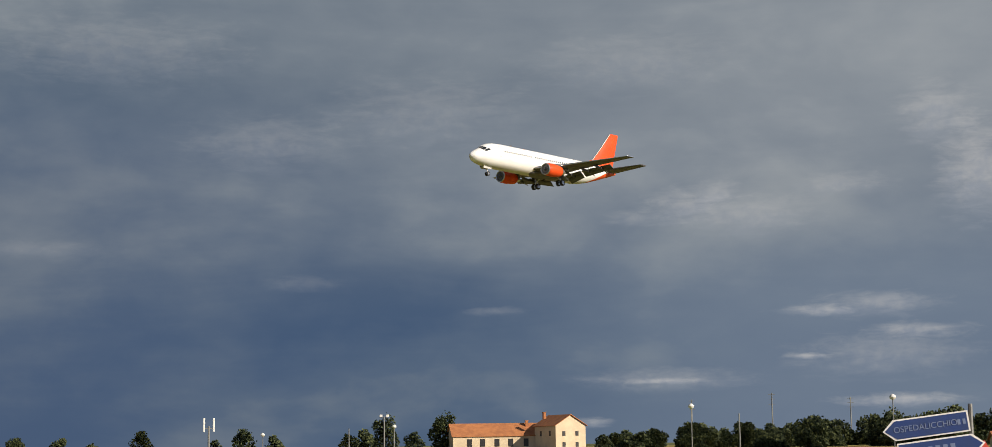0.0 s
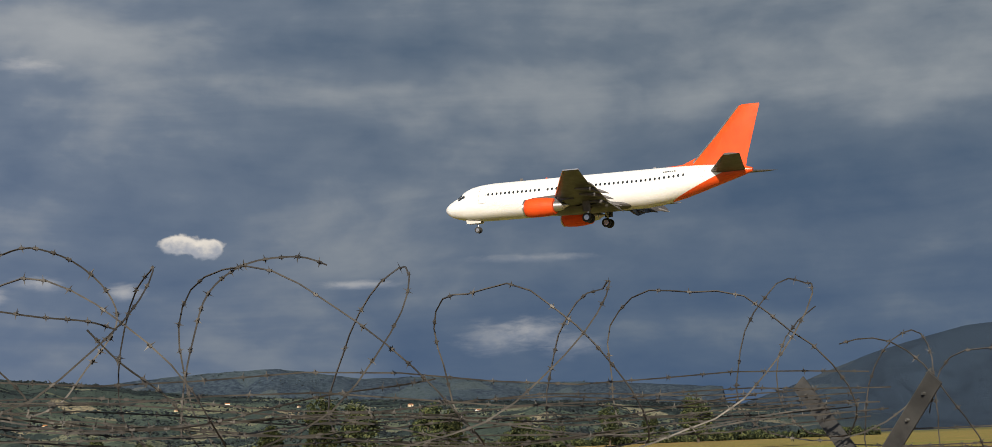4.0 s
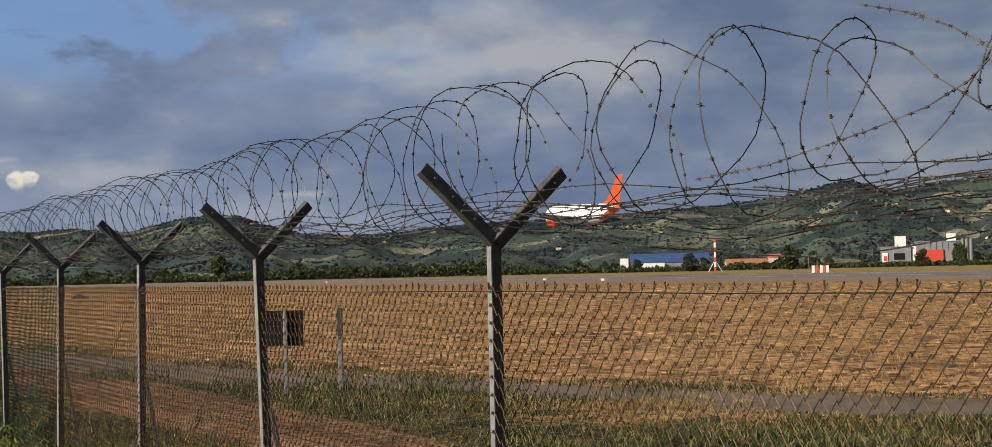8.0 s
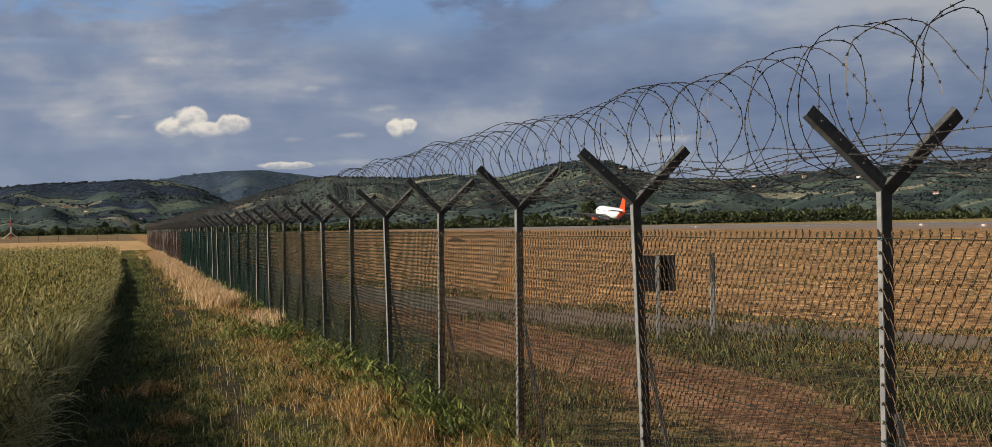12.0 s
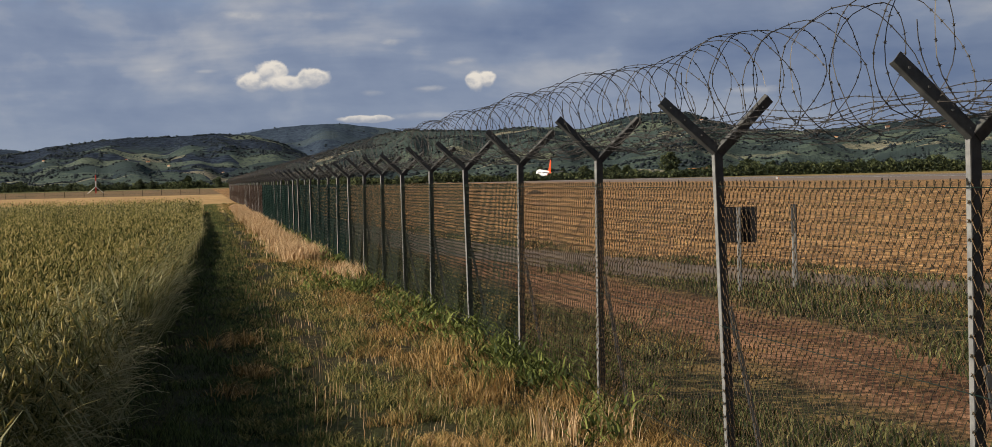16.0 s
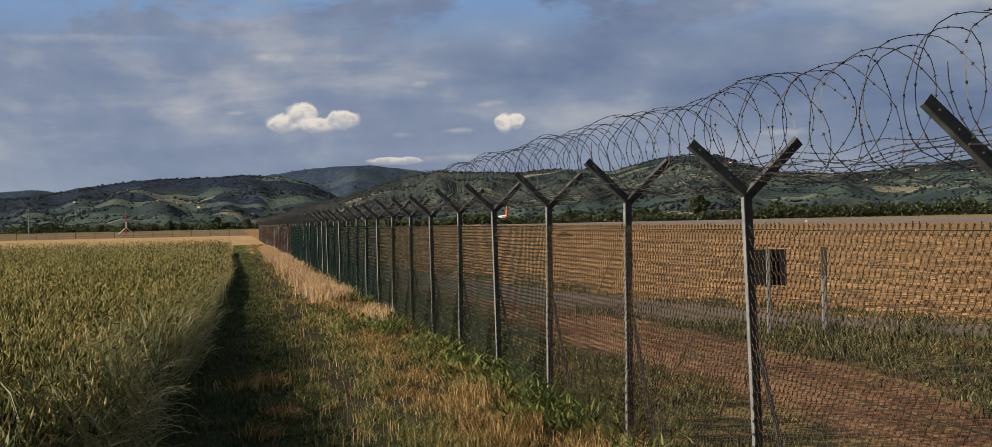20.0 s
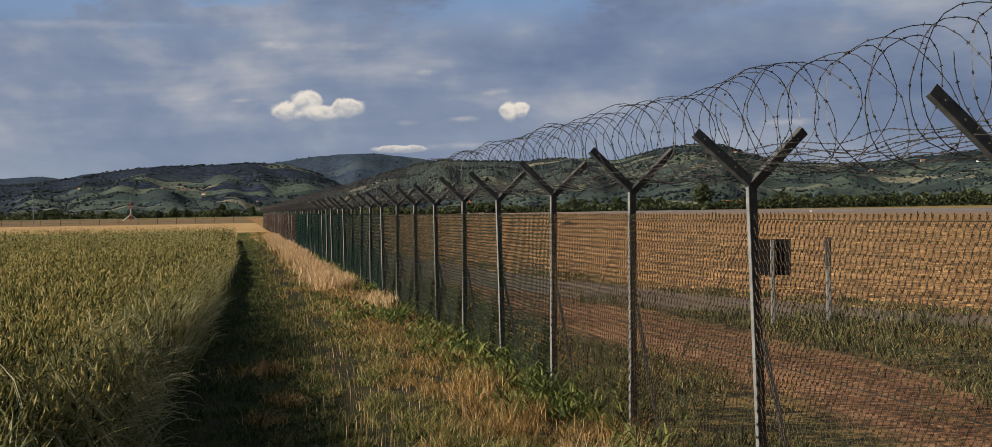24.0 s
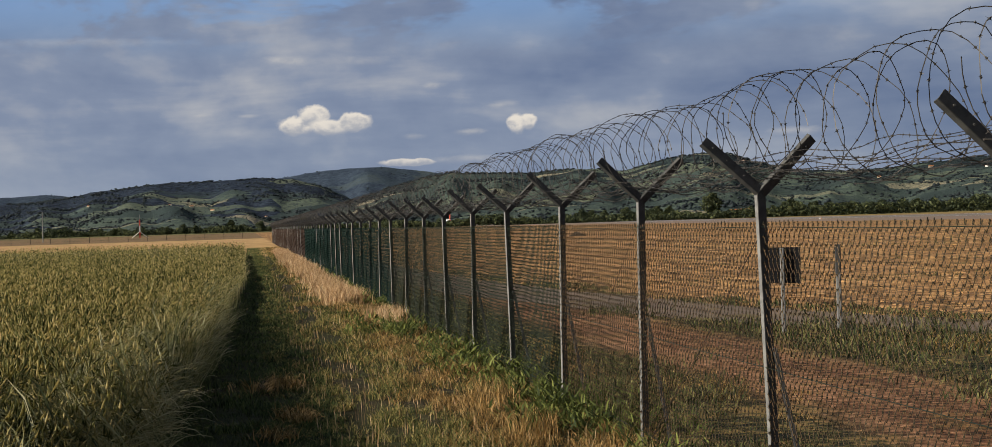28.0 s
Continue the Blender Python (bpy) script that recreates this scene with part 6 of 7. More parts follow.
def letters(text, size, mat, name):
    c = bpy.data.curves.new(name, "FONT")
    c.body, c.size, c.extrude, c.align_x, c.align_y = text, size, 0.004, "CENTER", "CENTER"
    ob = new(name, c)
    deps = bpy.context.evaluated_depsgraph_get()
    me = bpy.data.meshes.new_from_object(ob.evaluated_get(deps))
    bpy.data.objects.remove(ob)
    me.materials.clear()
    me.materials.append(mat)
    return me


def road_signs():
    """Two arrow-shaped direction signs, leaning on their post."""
    blue = plain("sign_blue", (0.013, 0.040, 0.17), (0.018, 0.042, 0.14), 2, 0.45)
    pale = plain("faded_lettering", (0.16, 0.21, 0.34), (0.12, 0.17, 0.30), 2, 0.6)
    base = facing(154.5, 30, 0.07, 14)
    s = holder("direction_signs", base, label="blue arrow-shaped direction signs with white borders on a grey post", category="road sign")
    part("post", Build().tube([(0.72, 0.06, -0.2), (0.72, 0.06, 2.2)], 0.04, 8), M_STEEL, s, "round grey post", True)
    for z, dirx, text, tilt in ((1.83, -1, "OSPEDALICCHIO", 7), (1.42, 1, "", 7)):
        w, h = 1.36, 0.36
        ring = [(-w / 2 - 0.14, 0), (-w / 2 + 0.06, -h / 2), (w / 2, -h / 2), (w / 2, h / 2), (-w / 2 + 0.06, h / 2)]
        if dirx > 0:
            ring = [(-x + 0.12, y) for x, y in reversed(ring)]
        stand = Matrix.Rotation(radians(-tilt), 3, "Y") @ Matrix.Rotation(radians(90), 3, "X")
        c = Vector((0, 0, z))
        plate = part("plate", Build().prism(ring, -0.012, 0.0, c, stand), M_WHITE, s, "white-edged arrow plate")
        inner = [(x * 0.955, y * 0.86) for x, y in ring]
        part("face", Build().prism(inner, 0.0, 0.006, c, stand), blue, plate, "blue sign face")
        if text:
            ob = part("lettering", letters(text, 0.145, pale, "lettering"), None, plate, "pale blue-grey lettering")
            ob.matrix_basis = Matrix.Translation(c) @ stand.to_4x4() @ pose(-0.08, 0, 0.01)
            bars = Build()
            for k in range(2):
                bars.box(c + stand @ Vector((0.50 + 0.09 * k, 0, 0.009)), (0.05, 0.09, 0.006), stand)
            part("figures", bars, pale, plate)
        else:
            bars = Build()
            for k in range(7):
                bars.box(c + stand @ Vector((-0.40 + 0.13 * k, 0, 0.009)), (0.08, 0.13, 0.006), stand)
            part("lettering", bars, pale, plate, "pale bars of lettering")
    r = holder("warning_sign", base @ pose(1.0, 0.3, -0.25), label="white triangular sign with a red border", category="road sign")
    part("post", Build().tube([(0, 0.04, -0.2), (0, 0.04, 1.8)], 0.035, 8), M_STEEL, r, "", True)
    part("plate", Build().prism([(-0.45, 0), (0.45, 0), (0, 0.78)], -0.01, 0.0, (0, 0, 1.05), Matrix.Rotation(radians(90), 3, "X")), M_RED, r)


buildings()
factory()
airfield()
road_signs()

# ---- crops and grass ----


def blades(name, xs, ys, zs, height, width, bend, mat, label, category, seed=0, heads=False, face=None):
    """Many bent blades in one mesh; heads adds an ear on top of each."""
    rng = np.random.default_rng(seed)
    n = len(xs)
    root = np.stack([xs, ys, zs], 1)
    a = rng.uniform(0, 2 * np.pi, n)
    lean = np.stack([np.cos(a), np.sin(a), np.zeros(n)], 1) * (bend * rng.uniform(0.2, 1.3, n))[:, None]
    if face is not None:
        lean = lean + np.array(face) * (bend * rng.uniform(0.2, 1.2, n))[:, None]
    b = rng.uniform(0, 2 * np.pi, n)
    side = np.stack([np.cos(b), np.sin(b), np.zeros(n)], 1) * (width * rng.uniform(0.7, 1.3, n))[:, None]
    h = height * rng.uniform(0.65, 1.2, n)
    up = np.array([0, 0, 1.0])
    mid = root + lean * 0.35 + up * (h * 0.6)[:, None]
    tip = root + lean * 1.1 + up * h[:, None]
    v = [root - side * 0.6, root + side * 0.6, mid - side * 0.5, mid + side * 0.5, tip]
    tris = [(0, 1, 3), (0, 3, 2), (2, 3, 4)]
    if heads:
        nod = lean + up * (0.16 * rng.uniform(-0.4, 1.1, n))[:, None] + rng.normal(0, 0.03, (n, 3))
        d = nod / np.linalg.norm(nod, axis=1)[:, None]
        ear = tip + d * 0.035
        w2 = np.linalg.norm(side, axis=1)[:, None]
        s2 = np.cross(d, up)
        s2 = s2 / (np.linalg.norm(s2, axis=1)[:, None] + 1e-6) * w2
        c = np.cross(d, s2)
        v += [ear - s2 * 1.6, ear + s2 * 1.6, ear + c * 1.6, ear + d * 0.045, tip - d * 0.01]
        tris += [(5, 7, 8), (7, 6, 8), (6, 5, 8), (7, 5, 9), (6, 7, 9), (5, 6, 9)]
    k = len(v)
    verts = np.stack(v, 1).reshape(-1, 3)
    f = (np.arange(n)[:, None, None] * k + np.array(tris)[None]).reshape(-1, 3)
    return tagged(new(name, fast_mesh(name, verts, f, mat)), label, category, kind="stuff")


def arches(name, xs, ys, zs, length, width, mat, label, category, seed, lean=0.0, spread=1.0):
    """Stalks that rise, arch over and droop; lean: the usual heading in radians from +x."""
    rng = np.random.default_rng(seed)
    n, steps = len(xs), 6
    a = lean + rng.normal(0, spread, n)
    ahead = np.stack([np.cos(a), np.sin(a), np.zeros(n)], 1)
    side = np.stack([-np.sin(a), np.cos(a), np.zeros(n)], 1)
    up = np.array([0, 0, 1.0])
    rise = rng.uniform(0.6, 1.35, n)
    fall = rng.uniform(0.7, 2.0, n)
    one = length * rng.uniform(0.6, 1.25, n) / steps
    w = width * rng.uniform(0.7, 1.3, n)
    p = np.stack([xs, ys, zs], 1)
    v = []
    for k in range(steps + 1):
        ang = rise - fall * (k / steps) ** 1.4
        fat = (w * (1 - 0.75 * k / steps))[:, None]
        flat = side * fat + up * fat * 0.4
        v += [p - flat, p + flat]
        p = p + (ahead * np.cos(ang)[:, None] + up * np.sin(ang)[:, None]) * one[:, None]
    tris = []
    for k in range(steps):
        q = 2 * k
        tris += [(q, q + 1, q + 3), (q, q + 3, q + 2)]
    verts = np.stack(v, 1).reshape(-1, 3)
    f = (np.arange(n)[:, None, None] * len(v) + np.array(tris)[None]).reshape(-1, 3)
    return tagged(new(name, fast_mesh(name, verts, f, mat)), label, category, kind="stuff")


def sown(n, seed, y0, y1, x0, x1, power=1.6):
    """Places between y0 and y1, thinning out with distance; x0, x1: functions of y."""
    rng = np.random.default_rng(seed)
    u = rng.random(n)
    e = 1 - power
    y = (y0 ** e + u * (y1 ** e - y0 ** e)) ** (1 / e)
    x = x0(y) + rng.random(n) * (x1(y) - x0(y))
    return x, y


def edge(y):
    return -0.83 - 0.06 * np.exp(-(np.maximum(y, 8.5) - 9) / 6) + 0.0145 * np.minimum(y, 45) + 0.05 * np.sin(y * 0.7) + 0.04 * np.sin(y * 2.3)


def field_of(x, y, scale, seed):
    """Smooth patches between -1 and 1 at each place."""
    return np.array([noise.noise(Vector((a * scale, c * scale, seed))) for a, c in zip(x, y)])


def tufts(spots, n, seed):
    """Places of blades gathered in tufts: x, y, spread."""
    rng = np.random.default_rng(seed)
    xs, ys = [], []
    for x, y, r in spots:
        k = max(4, int(n * r))
        xs.append(x + rng.normal(0, r * 0.5, k))
        ys.append(y + rng.normal(0, r * 0.9, k))
    return np.concatenate(xs), np.concatenate(ys)


def vegetation():
    # standing crop: a dense body below, stalks and ears on top of it
    b = Build()
    ys = [-9.0 + 1.3 * i for i in range(10)] + [2.5 + 1.5 * 1.045 ** i for i in range(6, 110)]
    ys = [y for y in ys if y < 105] + [105]
    for y in ys:
        for k in range(15):
            s = (k / 14) ** 2
            rim = float(edge(np.array(y))) - 0.42
            x = rim - s * (6 + y * 0.9) - 0.12 * min(k, 5)
            z = 0.32 + 0.33 * min(1, (rim - x) / 0.35) + 0.05 * noise.noise(Vector((x * 2, y * 2, 0)))
            if k == 0:
                b.v.append((x + 0.02, y, 0.0))
            b.v.append((x, y, z))
    for i in range(len(ys) - 1):
        for k in range(15):
            a = i * 16 + k
            b.f.append((a, a + 1, a + 17, a + 16))
    tagged(part("crop_body", b, plain("crop_shade", (0.12, 0.12, 0.035), (0.32, 0.29, 0.11), 14.0, 0.95, 0, 0.8, 0.06, 60, False)), "dense lower part of the standing green crop", "crop", kind="stuff")
    x, y = sown(270000, 1, 4.6, 105, lambda q: -1.5 - q * 0.23, lambda q: edge(q) - 0.03, 1.9)
    inner = np.clip((edge(y) - x) / 0.3, 0, 1)
    h = (0.64 + 0.19 * inner) + 0.06 * field_of(x, y, 0.9, 4)
    # the rim is thin: few upright stalks, and tufts that arch out over the path
    keep = (y > 20) | (edge(y) - x > 0.5) | (np.random.default_rng(71).random(len(x)) < 0.22)
    x, y, h = x[keep], y[keep], h[keep]
    blades("crop", x, y, np.zeros_like(x) - 0.02, h, 0.0024 + 0.00018 * y, 0.09, M_CROP, "half-ripe green and yellow cereal field with drooping ears", "crop", 1, True)
    x, y = sown(110000, 12, 4.2, 60, lambda q: -1.4 - q * 0.23, edge, 1.8)
    blades("crop_leaf", x, y, 0.40 + 0.24 * np.clip((edge(y) - x) / 0.3, 0, 1), 0.19, 0.0046 + 0.0001 * y, 0.19, M_CROP, "drooping flag leaves of the cereal crop", "crop", 12)
    x, y = sown(52000, 41, 4.4, 15, lambda q: -1.6 - q * 0.23, lambda q: edge(q) - 0.04, 1.3)
    blades("crop_leaf", x, y, (0.62 + 0.20 * np.clip((edge(y) - x) / 0.3, 0, 1)) * np.random.default_rng(42).uniform(0.82, 1.04, len(x)), 0.07, 0.0050, 0.10, M_RIM, "short curled leaves on top of the cereal crop", "crop", 41)
    x, y = sown(900, 2, 9.0, 60, lambda q: edge(q) - 0.30, lambda q: edge(q) + 0.02, 1.1)
    blades("crop_edge", x, y, 0.42 + 0.12 * np.sin(y * 7), 0.10, 0.0045 + 0.0001 * y, 0.26, M_PALE, "pale stalks leaning out of the crop over the path", "crop", 2, False, (0.7, -0.1, 0))
    rng = np.random.default_rng(15)
    x, y = sown(13000, 23, 4.6, 30, lambda q: edge(q) - 0.6, lambda q: edge(q) + 0.05, 1.7)
    blades("crop_side", x, y, 0.3 * np.abs(rng.normal(0, 1, len(x))), 0.20, 0.0075 + 0.0001 * y, 0.19, M_RIM, "leaves along the shaded rim of the crop", "crop", 23, False, (0.25, -0.15, 0))
    spots = [(edge(q) - rng.uniform(0.02, 0.5), q, rng.uniform(0.05, 0.16)) for q in 6.5 + 20 * rng.random(190) ** 1.5]
    x, y = tufts(spots, 110, 72)
    inner = np.clip((edge(y) - x) / 0.35, 0, 1)
    arches("crop_edge", x, y, 0.12 + 0.45 * inner * rng.uniform(0.5, 1.05, len(x)), 0.30, 0.0072 + 0.0001 * y, M_RIM, "stalks of the crop arching out over the path", "crop", 72, -0.5, 0.9)
    spots = [(edge(q) - rng.uniform(0.0, 0.25), q, rng.uniform(0.03, 0.07)) for q in 7.5 + 14 * rng.random(46) ** 1.3]
    x, y = tufts(spots, 190, 73)
    arches("crop_edge", x, y, 0.34 + rng.uniform(-0.2, 0.12, len(x)), 0.42, 0.0065, M_PALE, "pale bent stalks hanging from the crop over the path", "crop", 73, -0.2, 0.5)
    # short curled leaves and nodding ears over the near part of the crop
    x, y = sown(60000, 74, 5.0, 22, lambda q: -1.6 - q * 0.23, lambda q: edge(q) - 0.2, 1.3)
    arches("crop_leaf", x, y, 0.66 + 0.12 * rng.uniform(-1, 1, len(x)), 0.13, 0.0036 + 0.00014 * y, M_CROP, "curled leaves and nodding ears on top of the crop", "crop", 74, 0, 2.5)
    dice = np.random.default_rng(4)
    # the crop and the grass go on past the corner of the fence
    x, y = dice.uniform(-3.8, -0.98, 26000), dice.uniform(-9, 4.6, 26000)
    blades("crop", x, y, np.zeros_like(x) - 0.02, 0.80, 0.0032, 0.09, M_CROP, "half-ripe green and yellow cereal field with drooping ears", "crop", 27, True)
    x, y = dice.uniform(-0.8, 2.6, 30000), dice.uniform(-9, 9.3, 30000)
    keep = field_of(x, y, 1.8, 61) + 0.6 * field_of(x, y, 6.0, 62) > -0.1
    blades("path_grass", x[keep], y[keep], np.zeros(keep.sum()) - 0.01, 0.06, 0.0036, 0.05, M_TRODDEN, "short trodden green grass on the path", "grass", 28)
    # trodden grass on the path
    x, y = sown(70000, 21, 9.3, 150, lambda q: edge(q) - 0.05, lambda q: 0 * q + 0.75, 1.6)
    c = field_of(x, y, 1.8, 11) + 0.6 * field_of(x, y, 6.0, 12)
    keep = dice.random(len(x)) > np.clip(0.45 - 0.7 * c, 0, 0.95)
    blades("path_grass", x[keep], y[keep], np.zeros(keep.sum()) - 0.01, 0.055 * (1 + 0.7 * np.clip(c[keep], -0.7, 1)), 0.0030 + 0.0002 * y[keep], 0.05, M_TRODDEN, "short trodden green grass on the path", "grass", 22)
    # verge: green grass by the path, tan grass towards the fence, in clumps, with a rut between
    x, y = sown(230000, 3, 9.3, 150, lambda q: 0 * q + 0.15, lambda q: 0 * q + 2.9, 1.6)
    rut = 1.6 * np.exp(-((x - 1.03 - 0.05 * np.sin(y * 0.8) - 0.05 * np.sin(y * 2.1)) / 0.16) ** 2) * (0.75 + 0.5 * np.sin(y * 1.3 + 1))
    side = np.clip((0.75 - x) / 0.6, 0, 1)
    clump = field_of(x, y, 2.4, 1) + 0.7 * field_of(x, y, 6.5, 2)
    patch = field_of(x, y * 0.45, 1.1, 31)
    keep = dice.random(len(x)) > np.clip(1.0 * rut + 0.45 * side - 1.9 * clump + 0.48, 0, 0.99)
    h = (0.05 + 0.05 * np.clip((x - 0.3) / 1.8, 0, 1)) * (1 + 1.1 * np.clip(clump, -0.65, 1.1))
    tan = dice.random(len(x)) < np.clip((x - 1.0) / 0.9 - 0.12 - 0.35 * np.clip((13 - y) / 3, 0, 1) + 1.7 * patch, 0.05, 0.95)
    for name, pick, mat, words in (("verge_grass", keep & ~tan, M_GRASS, "short green grass along the path"), ("verge_straw", keep & tan, M_TAN, "tan and rusty dry grass between path and fence")):
        blades(name, x[pick], y[pick], np.zeros(pick.sum()) - 0.01, h[pick] * 0.85, 0.0026 + 0.00019 * y[pick], 0.085, mat, words, "grass", 3)
    # straw dropped on the path
    x, y = tufts([(0.1, 17.2, 0.3), (0.34, 17.3, 0.2), (0.3, 14.4, 0.16), (0.42, 14.2, 0.12), (0.15, 13.0, 0.16)], 900, 81)
    arches("straw_litter", x, y, 0.05 + np.random.default_rng(82).uniform(-0.02, 0.03, len(x)), 0.14, 0.0045, M_TAN, "loose dry straw dropped on the trodden path", "straw", 81, 0, 2.0)
    # bleached tufts: a band far along the fence, and a few close by
    spots = [(2.02 + rng.normal(0, 0.17), 36 + 85 * rng.random() ** 1.5, rng.uniform(0.14, 0.3)) for _ in range(330)]
    spots += [(2.14 + rng.normal(0, 0.10), 15.0 + rng.normal(0, 0.25), 0.09) for _ in range(12)] + [(2.16 + rng.normal(0, 0.10), 12.7 + rng.normal(0, 0.25), 0.07) for _ in range(12)]
    spots += [(2.22 + rng.normal(0, 0.13), 28.3 + rng.normal(0, 0.9), 0.14) for _ in range(13)] + [(2.5 + rng.normal(0, 0.1), 11.3 + rng.normal(0, 0.2), 0.07) for _ in range(8)]
    x, y = tufts(spots, 330, 16)
    near = y < 20
    blades("rusty_tufts", x[near], y[near], np.zeros(near.sum()), 0.22, 0.0026 + 0.0002 * y[near], 0.11, M_TAN, "tufts of rust-brown dry grass beside the fence", "grass", 25)
    x, y = x[~near], y[~near]
    blades("dry_grass", x, y, np.zeros_like(x), 0.30, 0.0026 + 0.00022 * y, 0.16, M_DRY, "tufts of bleached dry grass beside the fence", "grass", 5)
    x, y = tufts([(2.05 + 0.16 * k + rng.normal(0, 0.05), 10.1 + rng.normal(0, 0.12), 0.05) for k in range(4) for _ in range(2)], 420, 43)
    blades("bleached_plumes", x, y, np.zeros_like(x), 0.26, 0.0042, 0.07, M_DRY, "upright bleached grass plumes beside the fence", "grass", 43)
    # single bleached stalks standing over the verge
    sx, sy = sown(1400, 26, 9.3, 60, lambda q: 0 * q + 0.5, lambda q: 0 * q + 2.75, 1.4)
    blades("dry_stalks", sx, sy, np.zeros_like(sx), 0.13, 0.0018 + 0.00014 * sy, 0.05, M_DRY, "thin bleached stalks standing in the verge", "grass", 26)
    # cut hay lying on the path
    x, y = tufts([(0.12 + rng.normal(0, 0.16), yy + rng.normal(0, 0.1), 0.13) for yy in (16.8, 16.9, 17.0, 17.2, 17.4, 13.9, 14.1, 14.3, 21.0)], 260, 17)
    blades("cut_hay", x, y, np.zeros_like(x) + 0.01, 0.03, 0.0022, 0.14, M_TAN, "wisps of cut hay lying on the path", "hay", 17)
    # leafy weeds at the foot of the fence
    spots = [(2.62 + rng.normal(0, 0.18), 10 + 57 * rng.random() ** 1.4, rng.uniform(0.10, 0.2)) for _ in range(120)]
    spots += [(2.30 + rng.normal(0, 0.2), 19.2 + rng.normal(0, 1.2), 0.16) for _ in range(22)] + [(2.74 + rng.normal(0, 0.17), 13.8 + rng.normal(0, 1.3), 0.16) for _ in range(52)] + [(2.1 + rng.normal(0, 0.2), 25.6 + rng.normal(0, 1.2), 0.16) for _ in range(24)] + [(2.2 + rng.normal(0, 0.15), 13.2 + rng.normal(0, 0.3), 0.12) for _ in range(12)]
    x, y = tufts(spots, 210, 18)
    z = np.abs(rng.normal(0, 0.10, len(x)))
    blades("fence_weeds", x, y, z, 0.08, 0.011 + 0.0003 * y, 0.14, M_LEAFY, "leafy green weeds at the foot of the fence", "weeds", 6)
    # weeds and stubble on the airfield side
    x, y = sown(190000, 7, 8, 60, lambda q: 2.9 + 0 * q, lambda q: 8 + q * 0.75, 1.25)
    road = 13.5 - 9.0 * (1 - np.exp(-np.maximum(0, y - 14) / 15))
    n1 = field_of(x, y, 0.28, 2) + 0.8 * field_of(x, y, 1.6, 2)
    dirt = np.exp(-((x - 5.4 - 0.3 * np.sin(y * 0.4)) / 1.1) ** 4)
    gone = np.clip(1.25 * dirt + 1.1 * np.exp(-((x - road) / 1.15) ** 4) - 0.9 * n1 + 0.2, 0, 1)
    keep = (np.random.default_rng(19).random(len(x)) > gone) & (x < road + 2.0 + n1)
    blades("airfield_weeds", x[keep], y[keep], np.zeros(keep.sum()), 0.075 * (1 + 1.0 * np.clip(n1[keep], -0.7, 1)), 0.008 + 0.0003 * y[keep], 0.09, M_WEED, "low dark green weeds between the track and the road", "weeds", 7)
    dry = keep & (field_of(x, y, 0.22, 6) > 0.12) & (np.abs(x - road + 1.6) < 1.3)
    blades("straw_patch", x[dry], y[dry], np.zeros(dry.sum()), 0.06, 0.004 + 0.0003 * y[dry], 0.06, M_TAN, "patch of yellow dry grass beside the gravel road", "grass", 20)
    x, y = tufts([(8.9 + rng.normal(0, 0.4), 19.2 + rng.normal(0, 1.0), 0.2) for _ in range(90)] + [(10.4 + rng.normal(0, 0.6), 17.6 + rng.normal(0, 0.7), 0.2) for _ in range(80)] + [(4.3 + rng.normal(0, 0.45), 15.2 + rng.normal(0, 0.9), 0.16) for _ in range(40)] + [(3.6 + rng.normal(0, 0.2), 21 + rng.normal(0, 2), 0.15) for _ in range(30)], 230, 29)
    blades("orange_grass", x, y, np.zeros_like(x), 0.055, 0.0055, 0.06, M_TAN, "patches of orange dry grass inside the fence", "grass", 29)
    # stubble all over the mown field, thinning out into the distance
    r = 9 * (170 / 9) ** dice.random(210000)
    a = np.radians(dice.uniform(2, 128, len(r)))
    x, y = r * np.sin(a), r * np.cos(a)
    road = np.where(y > 0, 13.5 - 9.0 * (1 - np.exp(-np.maximum(0, y - 14) / 15)), 9)
    keep = (x > road + 1.0) & (field_of(x, y, 0.9, 21) + 0.8 * field_of(x, y, 3.1, 22) > 0.0) & (x + 0.75 * y > 6)
    fade = 1 - 0.55 * (r[keep] / 170)
    blades("airfield_stubble", x[keep], y[keep], np.zeros(keep.sum()), 0.10 * fade, 0.0022 + 0.00018 * r[keep], 0.07, M_STUBBLE, "short straw stubble of the mown airfield", "grass", 8)
    keep = (x > road + 1.5) & (field_of(x * 0.5, y, 0.16, 41) + 0.6 * field_of(x, y, 0.9, 42) > 0.33) & (x + 0.75 * y > 6)
    blades("field_weeds", x[keep], y[keep], np.zeros(keep.sum()), 0.07, 0.004 + 0.0003 * r[keep], 0.08, M_WEED, "scattered green weeds in the mown field", "weeds", 9)
    # lumpy tufts of cut grass, larger and wider apart far out
    n = 60000
    r = 13 * (150 / 13) ** dice.random(n)
    a = np.radians(dice.uniform(3, 104, n))
    x, y = r * np.sin(a), r * np.cos(a)
    road = np.where(y > 0, 13.5 - 9.0 * (1 - np.exp(-np.maximum(0, y - 14) / 15)), 9)
    keep = (x > road + 1.3) & (x + 0.75 * y > 6) & (field_of(x, y, 0.35, 71) + 0.6 * field_of(x, y, 1.7, 72) > -0.25)
    x, y, r = x[keep], y[keep], r[keep]
    n = len(x)
    wide = (0.08 + 0.0024 * r) * dice.uniform(0.5, 1.7, n)
    tall = (0.010 + 0.00026 * r) * dice.uniform(0.2, 1.8, n)
    ring = np.arange(5) * 1.2566
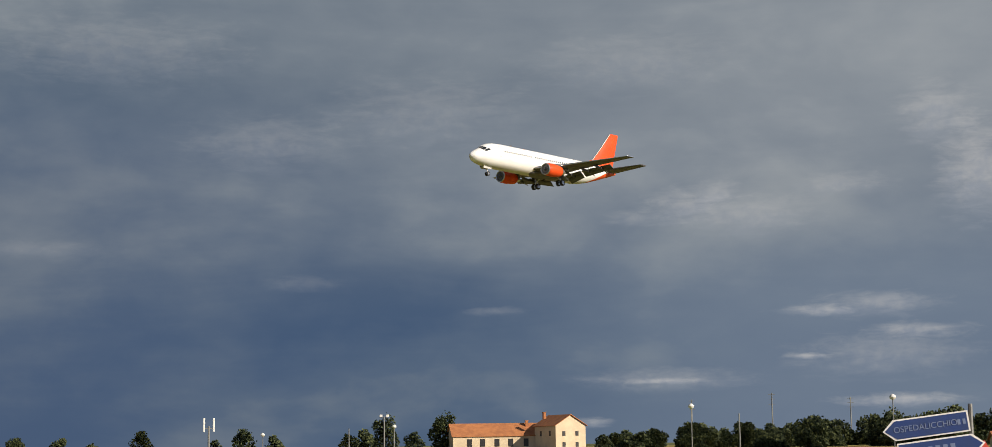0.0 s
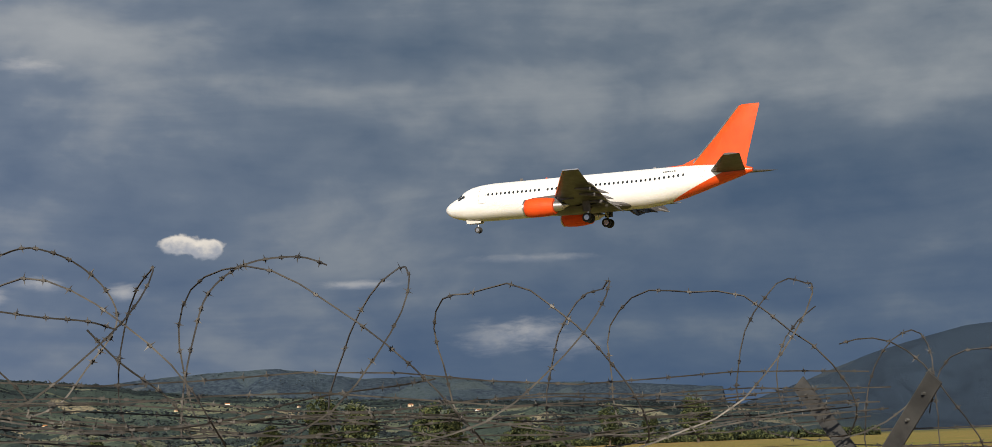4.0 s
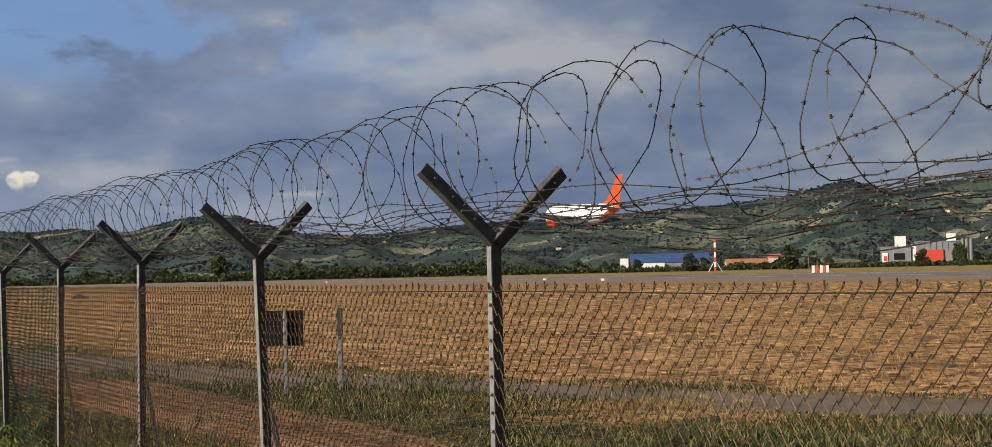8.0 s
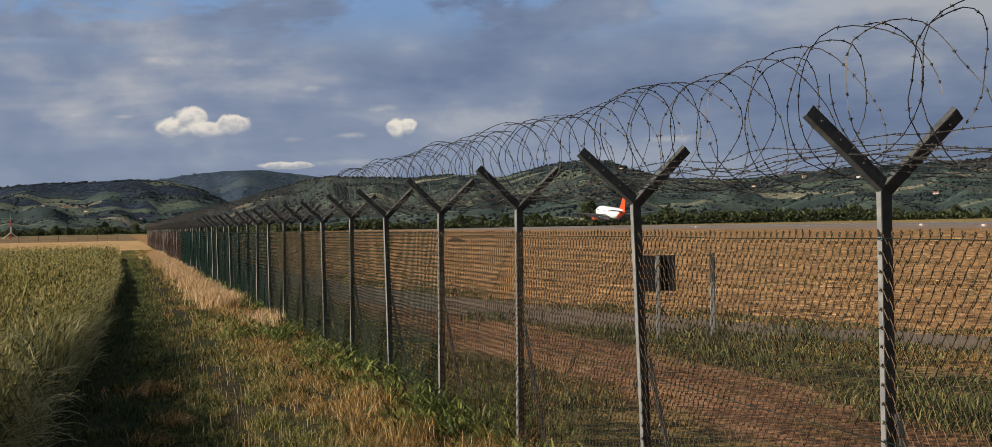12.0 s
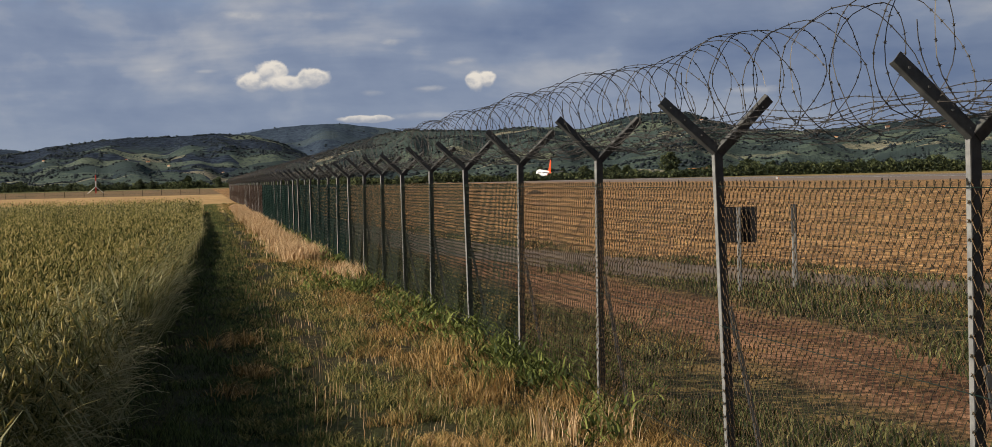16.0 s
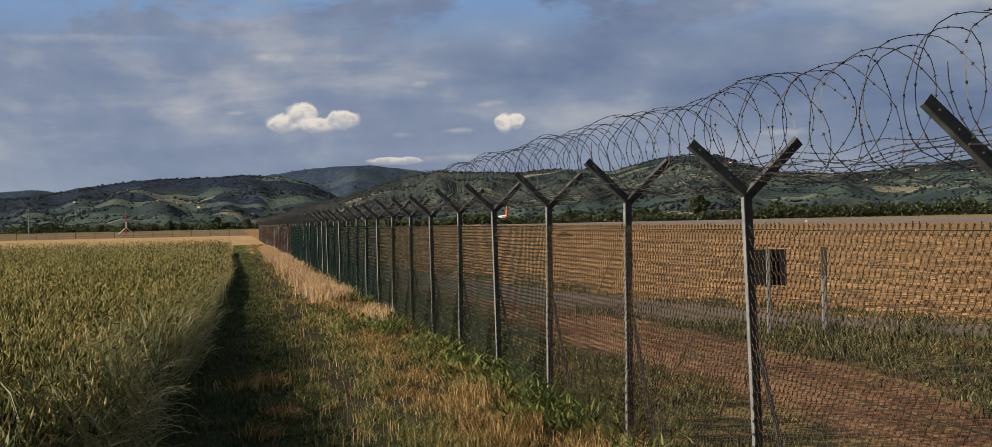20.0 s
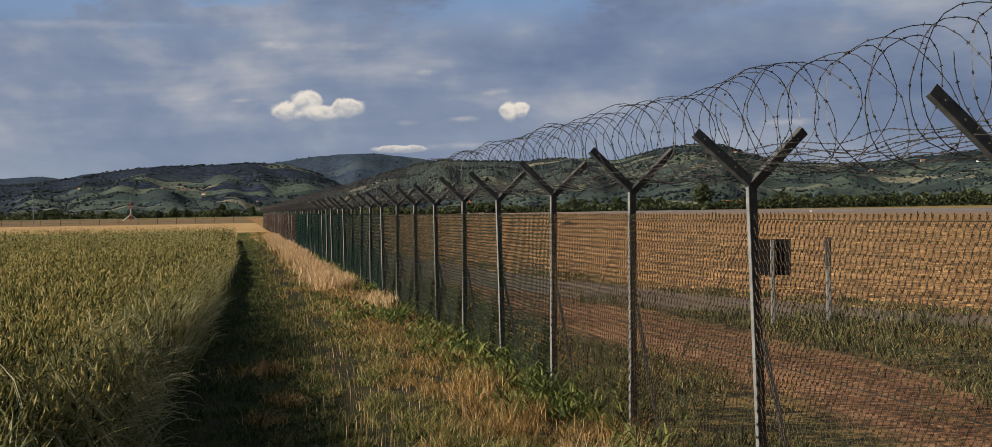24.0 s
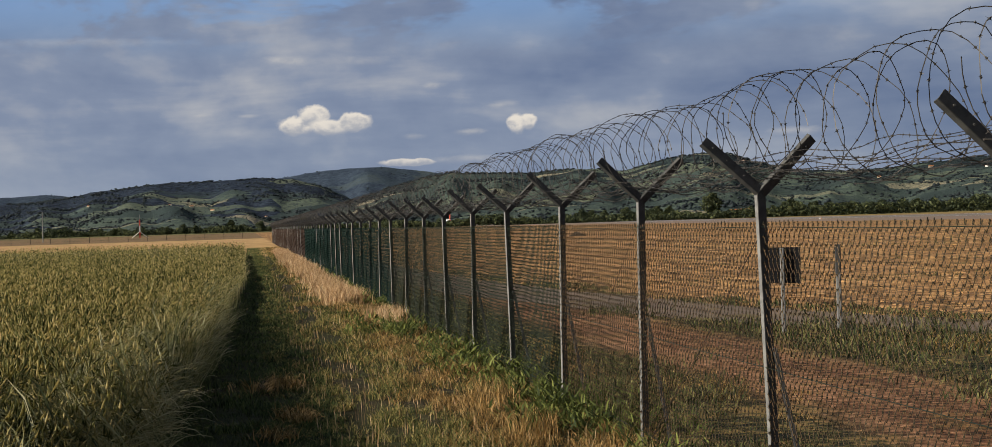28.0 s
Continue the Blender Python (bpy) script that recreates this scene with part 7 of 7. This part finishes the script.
    rim = np.stack([np.cos(ring), np.sin(ring), np.zeros(5)], 1)
    v = np.zeros((n, 6, 3))
    v[:, :5] = rim[None] * (wide[:, None, None] * dice.uniform(0.6, 1.4, (n, 5, 1))) + np.stack([x, y, np.zeros(n) - 0.01], 1)[:, None]
    v[:, 5] = np.stack([x + wide * dice.normal(0, 0.4, n), y + wide * dice.normal(0, 0.4, n), tall], 1)
    f = (np.arange(n)[:, None, None] * 6 + np.array([(i, (i + 1) % 5, 5) for i in range(5)])[None]).reshape(-1, 3)
    tagged(new("field_tufts", fast_mesh("field_tufts", v.reshape(-1, 3), f, M_MOWN)), "lumpy tufts of dry cut grass on the airfield", "grass", kind="stuff")
    # hedges and scrub that close the far side of the airfield
    n = 140000
    a = dice.uniform(-12, 82, n)
    tall = 3.3 + 3.6 * np.clip(field_of(a, 0 * a, 0.55, 51), -0.5, 1) + 2.4 * field_of(a, 0 * a, 2.9, 52) + 2.2 * np.exp(-((a - 22) / 5.0) ** 4)
    tall = np.where((np.abs(a - 39.7) < 3.4) | (np.abs(a - 31.3) < 2.2), 1.8 + 0.15 * (tall - 3), tall)
    tall = np.maximum(tall, 1.4) * np.where(a > 45, 0.8, 1.0)
    r = np.where(a < 5, 1120 + 60 * np.sin(a * 2.1), np.where(a < 45, 850, 655)) + dice.normal(0, 7, n)
    z = tall * dice.random(n) ** 0.7
    quads = np.stack([r * np.sin(np.radians(a)), r * np.cos(np.radians(a)), z], 1)
    s = dice.uniform(0.5, 1.3, (n, 1, 1))
    u = dice.normal(0, 1, (n, 4, 3)) * 0.5 * s
    v = (quads[:, None, :] + u).reshape(-1, 3)
    v[:, 2] = np.maximum(v[:, 2], 0.0)
    f = (np.arange(n)[:, None, None] * 4 + np.array([(0, 1, 2), (0, 2, 3)])[None]).reshape(-1, 3)
    tagged(new("hedge_row", fast_mesh("hedge_row", v, f, M_LEAF)), "dark green hedges and scrub beyond the runway", "hedge", kind="stuff")


vegetation()
perimeter()
motions()
